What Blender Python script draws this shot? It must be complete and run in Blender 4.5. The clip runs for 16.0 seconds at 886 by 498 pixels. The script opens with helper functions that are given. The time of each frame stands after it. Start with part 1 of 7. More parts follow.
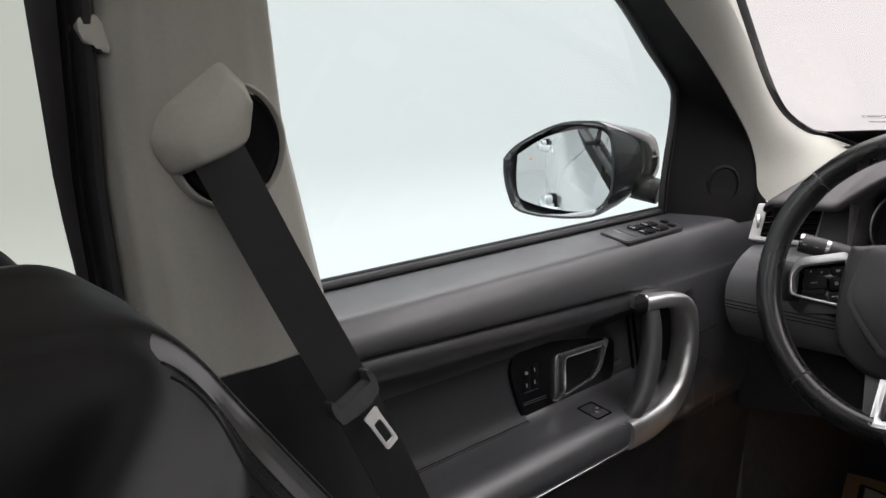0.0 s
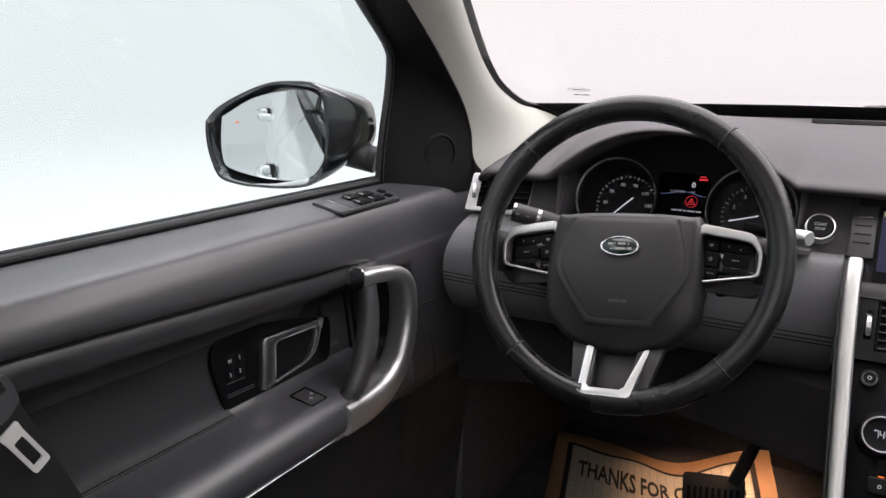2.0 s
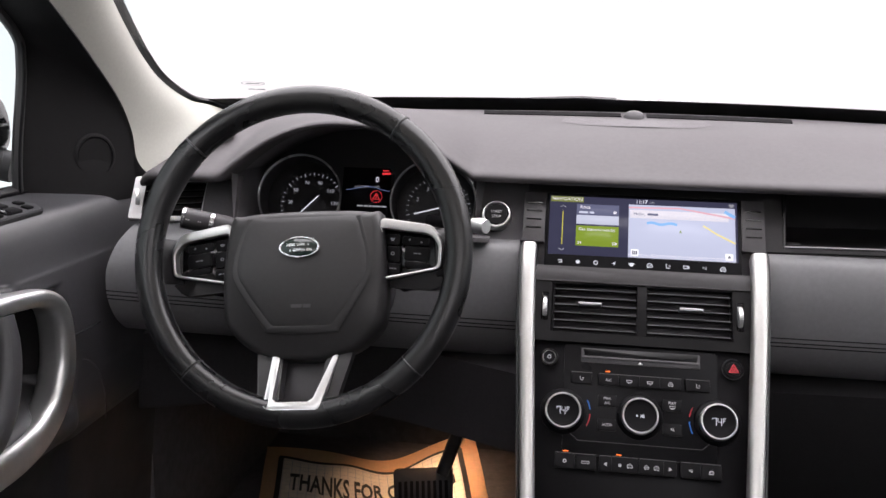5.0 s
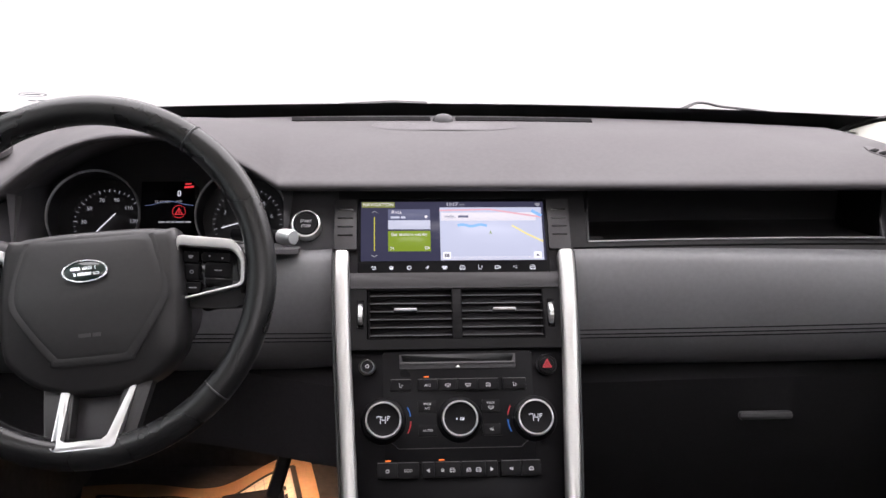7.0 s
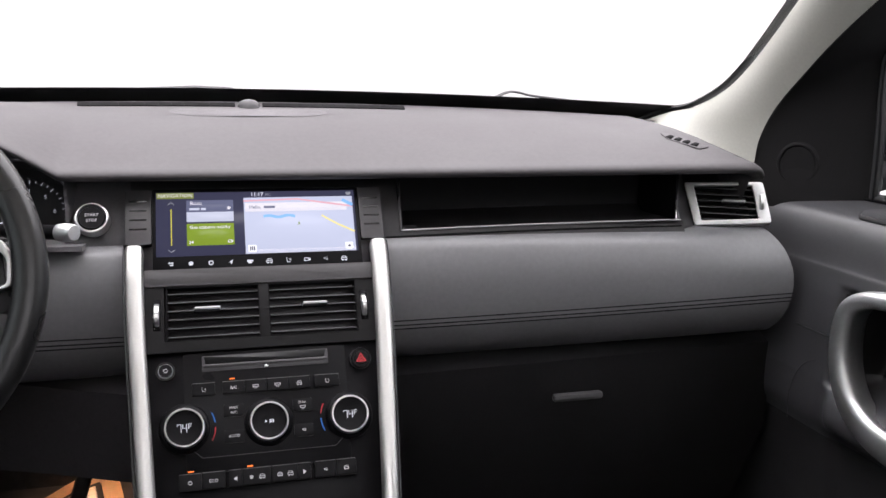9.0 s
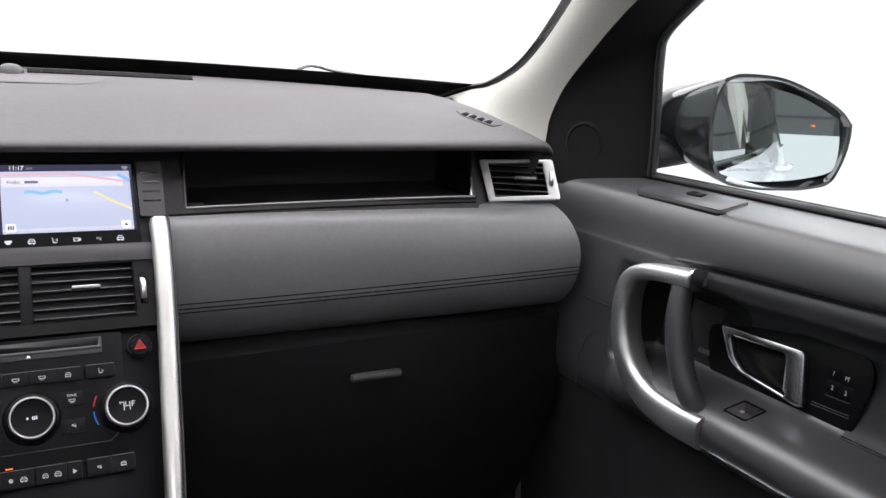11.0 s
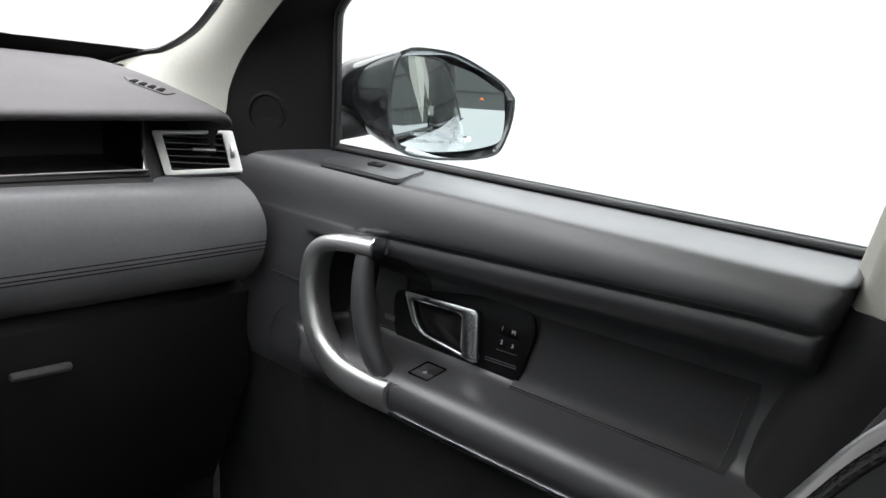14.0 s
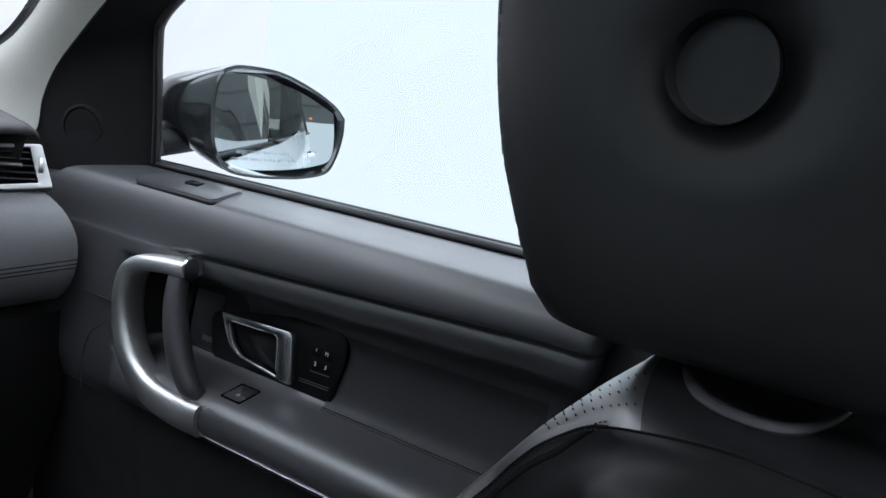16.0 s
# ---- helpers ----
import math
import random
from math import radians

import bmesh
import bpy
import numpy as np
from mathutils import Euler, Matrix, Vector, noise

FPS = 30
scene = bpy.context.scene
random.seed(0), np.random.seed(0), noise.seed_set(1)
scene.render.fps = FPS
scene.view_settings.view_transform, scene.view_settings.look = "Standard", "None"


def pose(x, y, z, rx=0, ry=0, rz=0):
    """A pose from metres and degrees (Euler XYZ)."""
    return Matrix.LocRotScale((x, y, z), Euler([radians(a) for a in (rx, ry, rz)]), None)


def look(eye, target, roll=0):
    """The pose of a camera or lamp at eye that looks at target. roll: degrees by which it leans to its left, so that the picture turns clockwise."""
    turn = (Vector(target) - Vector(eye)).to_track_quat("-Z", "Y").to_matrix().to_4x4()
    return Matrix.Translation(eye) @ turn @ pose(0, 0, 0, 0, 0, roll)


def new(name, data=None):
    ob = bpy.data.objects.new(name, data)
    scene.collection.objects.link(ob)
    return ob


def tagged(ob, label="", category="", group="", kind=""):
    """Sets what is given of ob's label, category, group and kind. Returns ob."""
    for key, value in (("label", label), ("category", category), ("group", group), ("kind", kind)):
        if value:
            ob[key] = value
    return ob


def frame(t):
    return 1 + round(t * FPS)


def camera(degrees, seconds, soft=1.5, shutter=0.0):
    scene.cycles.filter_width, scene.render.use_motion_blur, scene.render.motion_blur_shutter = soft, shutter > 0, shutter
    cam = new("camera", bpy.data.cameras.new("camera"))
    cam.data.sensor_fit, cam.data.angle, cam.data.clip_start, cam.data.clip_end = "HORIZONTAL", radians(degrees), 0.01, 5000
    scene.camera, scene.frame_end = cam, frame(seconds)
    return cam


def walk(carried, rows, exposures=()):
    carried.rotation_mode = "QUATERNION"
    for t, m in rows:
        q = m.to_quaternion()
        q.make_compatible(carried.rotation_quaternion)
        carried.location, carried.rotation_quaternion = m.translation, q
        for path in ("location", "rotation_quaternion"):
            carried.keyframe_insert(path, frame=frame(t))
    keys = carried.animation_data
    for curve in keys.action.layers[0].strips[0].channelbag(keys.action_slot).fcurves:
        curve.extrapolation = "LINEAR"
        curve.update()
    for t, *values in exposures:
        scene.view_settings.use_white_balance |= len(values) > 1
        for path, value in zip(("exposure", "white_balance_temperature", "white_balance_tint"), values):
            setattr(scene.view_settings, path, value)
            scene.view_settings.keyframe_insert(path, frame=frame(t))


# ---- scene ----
cam = camera(56.8, 16.0)
PATH = [
    (0, (-0.109, -0.105, 1.327), (-1.53, 1.248, 0.939), -1.5),
    (0.5, (-0.12, -0.078, 1.319), (-1.43, 1.37, 0.889), -1.0),
    (1, (-0.131, -0.043, 1.311), (-1.297, 1.517, 0.854), 0.1),
    (1.5, (-0.136, -0.026, 1.306), (-1.173, 1.623, 0.852), 0.7),
    (2, (-0.145, -0.007, 1.301), (-1.047, 1.722, 0.856), 1.4),
    (2.5, (-0.146, 0.006, 1.295), (-0.941, 1.789, 0.859), 1.4),
    (3, (-0.139, 0.025, 1.293), (-0.829, 1.852, 0.866), 1.2),
    (3.5, (-0.141, 0.041, 1.289), (-0.685, 1.919, 0.867), 1.6),
    (4, (-0.137, 0.056, 1.286), (-0.57, 1.962, 0.863), 1.7),
    (6.5, (-0.097, 0.099, 1.285), (-0.073, 2.057, 0.876), 0.6),
    (7, (-0.085, 0.105, 1.284), (0.043, 2.06, 0.883), 0.4),
    (7.5, (-0.072, 0.111, 1.282), (0.137, 2.059, 0.877), 0.5),
    (8, (-0.065, 0.123, 1.277), (0.242, 2.056, 0.867), 0.8),
    (8.5, (-0.058, 0.132, 1.279), (0.358, 2.043, 0.862), 1.0),
    (9, (-0.048, 0.138, 1.27), (0.475, 2.025, 0.863), 1.2),
    (9.5, (-0.034, 0.144, 1.267), (0.593, 1.997, 0.852), 1.8),
    (10, (-0.023, 0.148, 1.259), (0.706, 1.962, 0.837), 2.3),
    (12.5, (0.017, 0.145, 1.258), (1.212, 1.689, 0.826), 4.0),
    (13, (0.018, 0.149, 1.259), (1.312, 1.613, 0.829), 4.2),
    (13.5, (0.028, 0.147, 1.258), (1.412, 1.522, 0.819), 4.4),
    (14, (0.035, 0.142, 1.253), (1.499, 1.432, 0.813), 5.1),
    (14.5, (0.044, 0.123, 1.264), (1.579, 1.33, 0.832), 5.6),
    (15, (0.05, 0.106, 1.271), (1.628, 1.265, 0.864), 6.2),
    (15.5, (0.056, 0.093, 1.28), (1.674, 1.199, 0.883), 7.0),
    (16, (0.073, 0.081, 1.279), (1.723, 1.142, 0.891), 7.3),
]
walk(cam, [(t, look(eye, target, roll)) for t, eye, target, roll in PATH],
     [(0, -0.14, 6520, 14), (1.5, -0.06, 6480, 16), (3.5, 0.14, 6430, 17), (7, 0.34, 6450, 18), (10, 0.36, 6350, 15), (13.5, 0.40, 6350, 11), (14.5, 0.33, 6200, 8.5), (16, 0.0, 5650, 9)])

# ---- world ----
world = bpy.data.worlds.new("world")
world.use_nodes = True
world.node_tree.nodes["Background"].inputs[0].default_value = (0.93, 0.96, 1.0, 1)
world.node_tree.nodes["Background"].inputs[1].default_value = 1.0
scene.world = world


# ---- materials ----
def shader(name):
    m = bpy.data.materials.new(name)
    m.use_nodes = True
    return m, m.node_tree.nodes, m.node_tree.links, m.node_tree.nodes["Principled BSDF"]


def surface(name, color, rough, metal=0.0, grain=0.0, grain_size=0.001, vary=0.12, stain=0.25, spec=0.5, cells=False, coat=0.0, coat_rough=0.05):
    """Colour varied at two scales, roughness worn in patches, relief of grain_size metres."""
    m, n, l, p = shader(name)
    co = n.new("ShaderNodeTexCoord")
    fine, broad = n.new("ShaderNodeTexNoise"), n.new("ShaderNodeTexNoise")
    fine.inputs["Scale"].default_value, broad.inputs["Scale"].default_value = 1 / (grain_size * 6), 9
    fine.inputs["Detail"].default_value, broad.inputs["Detail"].default_value = 3, 5
    l.new(co.outputs["Object"], fine.inputs["Vector"])
    l.new(co.outputs["Object"], broad.inputs["Vector"])
    add = n.new("ShaderNodeMath")
    add.operation = "ADD"
    l.new(fine.outputs["Fac"], add.inputs[0])
    l.new(broad.outputs["Fac"], add.inputs[1])
    ramp = n.new("ShaderNodeMapRange")
    ramp.inputs["From Min"].default_value, ramp.inputs["From Max"].default_value = 0.6, 1.4
    ramp.inputs["To Min"].default_value, ramp.inputs["To Max"].default_value = 1 - vary, 1 + vary
    l.new(add.outputs[0], ramp.inputs["Value"])
    mul = n.new("ShaderNodeVectorMath")
    mul.operation = "SCALE"
    mul.inputs[0].default_value = color
    l.new(ramp.outputs[0], mul.inputs["Scale"])
    l.new(mul.outputs[0], p.inputs["Base Color"])
    wear = n.new("ShaderNodeMapRange")
    wear.inputs["From Min"].default_value, wear.inputs["From Max"].default_value = 0.3, 0.7
    wear.inputs["To Min"].default_value, wear.inputs["To Max"].default_value = rough * (1 - stain), min(1, rough * (1 + stain))
    l.new(broad.outputs["Fac"], wear.inputs["Value"])
    l.new(wear.outputs[0], p.inputs["Roughness"])
    p.inputs["Metallic"].default_value, p.inputs["Specular IOR Level"].default_value = metal, spec
    p.inputs["Coat Weight"].default_value, p.inputs["Coat Roughness"].default_value = coat, coat_rough
    if grain:
        relief = n.new("ShaderNodeTexVoronoi" if cells else "ShaderNodeTexNoise")
        relief.inputs["Scale"].default_value = 1 / (grain_size * (1 if cells else 2.5))
        l.new(co.outputs["Object"], relief.inputs["Vector"])
        bump = n.new("ShaderNodeBump")
        bump.inputs["Strength"].default_value, bump.inputs["Distance"].default_value = grain, grain_size * 0.25
        l.new(relief.outputs["Distance" if cells else "Fac"], bump.inputs["Height"])
        l.new(bump.outputs[0], p.inputs["Normal"])
    return m


def glowing(name, color, strength):
    m, n, l, p = shader(name)
    p.inputs["Base Color"].default_value = (*[c * 0.08 for c in color], 1)
    p.inputs["Specular IOR Level"].default_value = 0.2
    p.inputs["Emission Color"].default_value, p.inputs["Emission Strength"].default_value = (*color, 1), strength
    p.inputs["Roughness"].default_value = 0.3
    return m


def clear_glass(name, tint):
    m, n, l, p = shader(name)
    see, shine, mix, fr = n.new("ShaderNodeBsdfTransparent"), n.new("ShaderNodeBsdfGlossy"), n.new("ShaderNodeMixShader"), n.new("ShaderNodeFresnel")
    see.inputs[0].default_value, shine.inputs["Roughness"].default_value, fr.inputs[0].default_value = (*tint, 1), 0.01, 1.45
    l.new(fr.outputs[0], mix.inputs[0])
    l.new(see.outputs[0], mix.inputs[1])
    l.new(shine.outputs[0], mix.inputs[2])
    l.new(mix.outputs[0], n["Material Output"].inputs[0])
    return m


DASH = surface("dash_leatherette", (0.063, 0.057, 0.0602), 0.68, grain=0.16, grain_size=0.0011, cells=True, stain=0.08)
ROLL = surface("fascia_leather", (0.137, 0.136, 0.142), 0.42, grain=0.2, grain_size=0.0010, cells=True, stain=0.12, spec=0.75)
DOOR = surface("door_leatherette", (0.042, 0.0413, 0.0447), 0.40, grain=0.2, grain_size=0.0010, cells=True, stain=0.12, spec=0.8)
INSERT = surface("door_insert_leather", (0.025, 0.0245, 0.027), 0.55, grain=0.3, grain_size=0.0009, cells=True, spec=0.3)
PLASTIC = surface("charcoal_plastic", (0.052, 0.049, 0.052), 0.48, grain=0.2, grain_size=0.0006)
SAIL = surface("sail_panel_plastic", (0.009, 0.0085, 0.009), 0.65, grain=0.3, grain_size=0.0007, spec=0.12)
HOODGREY = surface("grey_hood_plastic", (0.115, 0.110, 0.116), 0.6, grain=0.2, grain_size=0.0006)
DARK = surface("black_plastic", (0.032, 0.030, 0.033), 0.55, grain=0.2, grain_size=0.0006)
STACKGREY = surface("stack_grey_plastic", (0.033, 0.031, 0.033), 0.5, grain=0.2, grain_size=0.0006)
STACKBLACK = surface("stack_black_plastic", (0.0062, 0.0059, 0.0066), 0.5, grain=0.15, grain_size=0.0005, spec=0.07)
PANEL = surface("satin_black_panel", (0.0055, 0.0052, 0.006), 0.36, spec=0.10)
GLOSS = surface("piano_black", (0.009, 0.0085, 0.0095), 0.10, stain=0.3)
BUTTON = surface("button_rubber", (0.0065, 0.0062, 0.007), 0.45, spec=0.10)
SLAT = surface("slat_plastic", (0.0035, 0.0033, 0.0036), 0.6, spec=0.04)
# Grey of the painted slat glints and of the rim stitches.
GLINT_STITCH = surface("glint_and_stitch_grey", (0.10, 0.10, 0.105), 0.4)
SILVER = surface("satin_silver", (0.70, 0.70, 0.70), 0.36, metal=0.95, vary=0.05)
TRIMSILVER = surface("warm_satin_silver", (0.56, 0.555, 0.54), 0.42, metal=0.9, vary=0.05, grain=0.15, grain_size=0.0004)
KNEE = surface("knee_panel_plastic", (0.060, 0.057, 0.061), 0.6, grain=0.3, grain_size=0.0007, spec=0.15)
RELEASE = surface("dark_brushed_metal", (0.50, 0.50, 0.51), 0.24, metal=1.0, vary=0.04)
BRIGHT = surface("bright_ring", (0.78, 0.78, 0.79), 0.25, metal=0.5, vary=0.03)
VENTGREY = surface("vent_plate_plastic", (0.0085, 0.0082, 0.0087), 0.5, grain=0.2, grain_size=0.0006, spec=0.12)
VENTSILVER = surface("satin_silver_paint", (0.60, 0.60, 0.60), 0.38, metal=0.45, vary=0.04)
CHROME = surface("chrome", (0.72, 0.73, 0.75), 0.16, metal=1.0, vary=0.03)
WHEEL = surface("wheel_leather", (0.0105, 0.0105, 0.0112), 0.28, grain=0.2, grain_size=0.0009, cells=True)
HUB = surface("airbag_cover", (0.024, 0.023, 0.024), 0.48, grain=0.25, grain_size=0.0008)
SEAT = surface("seat_leather", (0.0048, 0.0048, 0.0055), 0.36, grain=0.08, grain_size=0.0007, cells=True, spec=0.22)
# Lighter, glossier copies of the seat leather: window sheen is put into them.
SHEENSTRIP = surface("sheen_perforated_leather", (0.020, 0.020, 0.021), 0.32, grain=0.08, grain_size=0.0007, cells=True, spec=1.0, coat=1.0, coat_rough=0.30)
HALFSHEEN = surface("half_sheen_leather", (0.010, 0.010, 0.011), 0.36, grain=0.08, grain_size=0.0007, cells=True, spec=0.65)
BACK = surface("headrest_leather", (0.0122, 0.0120, 0.0128), 0.48, grain=0.05, grain_size=0.0010, cells=True, vary=0.2)
TABMETAL = surface("dull_vent_tab", (0.30, 0.30, 0.305), 0.38, metal=0.9, vary=0.05)
LOWCOVER = surface("black_lower_cover", (0.021, 0.0203, 0.0216), 0.55, grain=0.2, grain_size=0.0006, spec=0.25)
DULLGRIP = surface("worn_grey_grip", (0.036, 0.035, 0.036), 0.5, vary=0.15)
PALE = surface("pale_pillar_trim", (0.395, 0.390, 0.350), 0.65, grain=0.3, grain_size=0.0007, vary=0.06)
CARPET = surface("carpet", (0.052, 0.049, 0.052), 0.95, grain=1.0, grain_size=0.003, vary=0.4)
WEB = surface("belt_webbing", (0.006, 0.006, 0.007), 0.6, grain=0.6, grain_size=0.0012)
RUBBER = surface("rubber_seal", (0.016, 0.016, 0.0168), 0.6)
BUCKLE = surface("grey_buckle_plastic", (0.06, 0.06, 0.065), 0.45)
PAPER = surface("kraft_paper_mat", (0.60, 0.37, 0.22), 0.8, grain=0.6, grain_size=0.002, vary=0.1)
GRID = surface("printed_grid_paper", (0.66, 0.58, 0.48), 0.8, grain=0.5, grain_size=0.002, vary=0.1)
INK = surface("black_ink", (0.015, 0.014, 0.014), 0.7)
VOID = surface("black_slot", (0.011, 0.0105, 0.011), 0.9, spec=0.05)
# Thread grey, also used for the painted highlight lines on buttons.
GREYLINE = surface("grey_thread_and_glint", (0.075, 0.075, 0.078), 0.6)
PALETHREAD = surface("pale_grey_thread", (0.20, 0.20, 0.205), 0.6)
WHITE = surface("white_print", (0.75, 0.75, 0.75), 0.5, vary=0.03)
SOFTWHITE = surface("dim_white_print", (0.52, 0.51, 0.52), 0.5, vary=0.03)
FAINT = surface("faint_etched_print", (0.42, 0.45, 0.47), 0.5)
GREYPRINT = surface("grey_print", (0.30, 0.31, 0.33), 0.5)
PAINT = surface("white_body_paint", (0.78, 0.79, 0.80), 0.12, vary=0.02, coat=0.6)
HOUSING = surface("black_mirror_shell", (0.010, 0.011, 0.012), 0.12, coat=0.8)
RED = surface("red_button_print", (0.45, 0.02, 0.03), 0.4)
EMBLEM = surface("badge_green", (0.008, 0.022, 0.018), 0.2, coat=0.5)
LINER = surface("headliner_fabric", (0.42, 0.41, 0.38), 0.9, grain=0.5, grain_size=0.001)
BOOTH_FLOOR = surface("pale_booth_floor", (0.42, 0.43, 0.43), 0.5, vary=0.04)
MIRROR = surface("mirror_glass", (0.60, 0.65, 0.655), 0.015, metal=1.0, vary=0.0, stain=0.0)
GLASS = clear_glass("side_glass", (0.93, 0.97, 0.96))
REARGLASS = clear_glass("tinted_rear_glass", (0.66, 0.645, 0.58))
SCREEN_GLASS = clear_glass("windscreen_glass", (0.96, 0.97, 0.96))
TINTED = clear_glass("added_roof_tint", (0.72, 0.73, 0.73))
LIT_WHITE = glowing("lit_white_symbol", (0.9, 0.92, 1.0), 0.75)
LIT_GREY = glowing("lit_grey_symbol", (0.7, 0.72, 0.78), 0.35)
LIT_AMBER = glowing("amber_lamp", (1.0, 0.20, 0.03), 1.4)
LIT_RED = glowing("red_lamp", (0.9, 0.05, 0.06), 0.7)
LIT_DUSK = glowing("dusk_blue_arc", (0.25, 0.33, 0.62), 0.5)
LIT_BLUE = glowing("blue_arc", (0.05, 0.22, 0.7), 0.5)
S_NAVY = glowing("screen_navy", (0.047, 0.048, 0.085), 0.8)
S_TILE = glowing("screen_slate_tile", (0.13, 0.14, 0.22), 0.85)
S_ROW = glowing("screen_pale_tile", (0.52, 0.55, 0.66), 0.9)
S_GREEN = glowing("screen_green_tile", (0.20, 0.29, 0.03), 0.9)
S_TAB = glowing("screen_olive_tab", (0.21, 0.24, 0.06), 0.8)
S_MAP = glowing("screen_map", (0.52, 0.56, 0.70), 0.90)
S_BAR = glowing("screen_pale_bar", (0.72, 0.70, 0.74), 0.95)
S_WHITE = glowing("screen_white_key", (0.85, 0.86, 0.90), 0.95)
S_WATER = glowing("screen_water", (0.22, 0.46, 0.78), 0.9)
S_ROAD = glowing("screen_yellow_road", (0.80, 0.72, 0.30), 0.9)
S_PINK = glowing("screen_pink_road", (0.70, 0.40, 0.46), 0.9)
S_LIME = glowing("screen_yellow_bar", (0.55, 0.52, 0.06), 0.9)
S_DARK = surface("cluster_screen", (0.008, 0.008, 0.010), 0.5, spec=0.1)


# ---- mesh helpers ----
def thing(name, m, label, category, group="", kind=""):
    ob = new(name)
    ob.matrix_basis, ob.empty_display_size = m, 0.05
    return tagged(ob, label, category, group, kind)


def part(name, bm, material, parent, label="", at=None, mirror=False, sharp=38, kind=""):
    """Links bm as one mesh under parent. at: "world" when bm is in world coordinates, else it is in the thing's own."""
    if mirror:
        bm.transform(Matrix.Scale(-1, 4, (1, 0, 0)))
        bmesh.ops.reverse_faces(bm, faces=bm.faces)
    root = parent
    while root is not None and root.parent:
        root = root.parent
    if at == "world" and root is not None:
        bm.transform(root.matrix_basis.inverted())
    limit = radians(sharp)
    for f in bm.faces:
        f.smooth = True
    for e in bm.edges:
        if len(e.link_faces) == 2 and e.calc_face_angle(0) > limit:
            e.smooth = False
    me = bpy.data.meshes.new(name)
    bm.to_mesh(me)
    bm.free()
    me.materials.append(material)
    ob = new(name, me)
    if parent is not None:
        ob.parent = parent
    return tagged(ob, label, kind=kind)


def join(bm, other, m=None):
    if m is not None:
        other.transform(m)
    me = bpy.data.meshes.new("tmp")
    other.to_mesh(me)
    other.free()
    bm.from_mesh(me)
    bpy.data.meshes.remove(me)
    return bm


def box(size, at=(0, 0, 0), bevel=0.0, m=None):
    bm = bmesh.new()
    bmesh.ops.create_cube(bm, size=1, matrix=Matrix.Diagonal((*size, 1)))
    if bevel:
        bmesh.ops.bevel(bm, geom=bm.edges[:], offset=bevel, segments=2, profile=0.5, affect="EDGES")
    bm.transform(Matrix.Translation(at) if m is None else m)
    return bm


def rounded(pts, r, n=4):
    """A polygon with its corners rounded by r."""
    out = []
    for i, p in enumerate(pts):
        a, b, c = Vector(pts[i - 1]), Vector(p), Vector(pts[(i + 1) % len(pts)])
        d1, d2 = (a - b), (c - b)
        k = min(r, d1.length * 0.45, d2.length * 0.45)
        s, e = b + d1.normalized() * k, b + d2.normalized() * k
        for j in range(n + 1):
            t = j / n
            out.append(tuple((1 - t) ** 2 * s + 2 * t * (1 - t) * b + t * t * e))
    return out


def prism(pts, z0, z1, bevel=0.0, segments=2):
    """A polygon in the xy plane, extruded from z0 to z1; bevel rounds the rim of the upper face."""
    bm = bmesh.new()
    area = sum(pts[i - 1][0] * pts[i][1] - pts[i][0] * pts[i - 1][1] for i in range(len(pts)))
    if area < 0:
        pts = pts[::-1]
    low, high = [bm.verts.new((x, y, z0)) for x, y in pts], [bm.verts.new((x, y, z1)) for x, y in pts]
    top = bm.faces.new(high)
    bm.faces.new(low[::-1])
    for i in range(len(pts)):
        bm.faces.new((low[i - 1], low[i], high[i], high[i - 1]))
    if bevel:
        bmesh.ops.bevel(bm, geom=list(top.edges), offset=bevel, segments=segments, profile=0.5, affect="EDGES", clamp_overlap=True)
    return bm


def ring(outer, inner, z0, z1, bevel=0.0):
    """A frame between two outlines with the same number of points."""
    bm = bmesh.new()
    n = len(outer)
    rows = [[bm.verts.new((x, y, z)) for x, y in line] for line, z in ((outer, z0), (outer, z1), (inner, z1), (inner, z0))]
    for a, b in ((0, 1), (1, 2), (2, 3), (3, 0)):
        for i in range(n):
            bm.faces.new((rows[a][i - 1], rows[a][i], rows[b][i], rows[b][i - 1]))
    bmesh.ops.recalc_face_normals(bm, faces=bm.faces)
    if bevel:
        es = [e for e in bm.edges if all(abs(v.co.z - z1) < 1e-6 for v in e.verts) and len(e.link_faces) == 2 and e.calc_face_angle(0) > 0.5]
        bmesh.ops.bevel(bm, geom=es, offset=bevel, segments=2, profile=0.5, affect="EDGES")
    return bm


def circle(r, n=40, cx=0, cy=0, a0=0.0, a1=2 * math.pi):
    full = abs(a1 - a0 - 2 * math.pi) < 1e-6
    return [(cx + r * math.cos(a0 + (a1 - a0) * i / (n if full else n - 1)), cy + r * math.sin(a0 + (a1 - a0) * i / (n if full else n - 1))) for i in range(n)]


def lathe(profile, n=40):
    bm = bmesh.new()
    rows = [[bm.verts.new((r * math.cos(2 * math.pi * i / n), r * math.sin(2 * math.pi * i / n), z)) for i in range(n)] if r > 1e-6 else [bm.verts.new((0, 0, z))] for r, z in profile]
    for a, b in zip(rows, rows[1:]):
        for i in range(n):
            q = [a[i % len(a)], a[(i + 1) % len(a)], b[(i + 1) % len(b)], b[i % len(b)]]
            q = list(dict.fromkeys(q))
            if len(q) > 2:
                bm.faces.new(q)
    bmesh.ops.recalc_face_normals(bm, faces=bm.faces)
    return bm


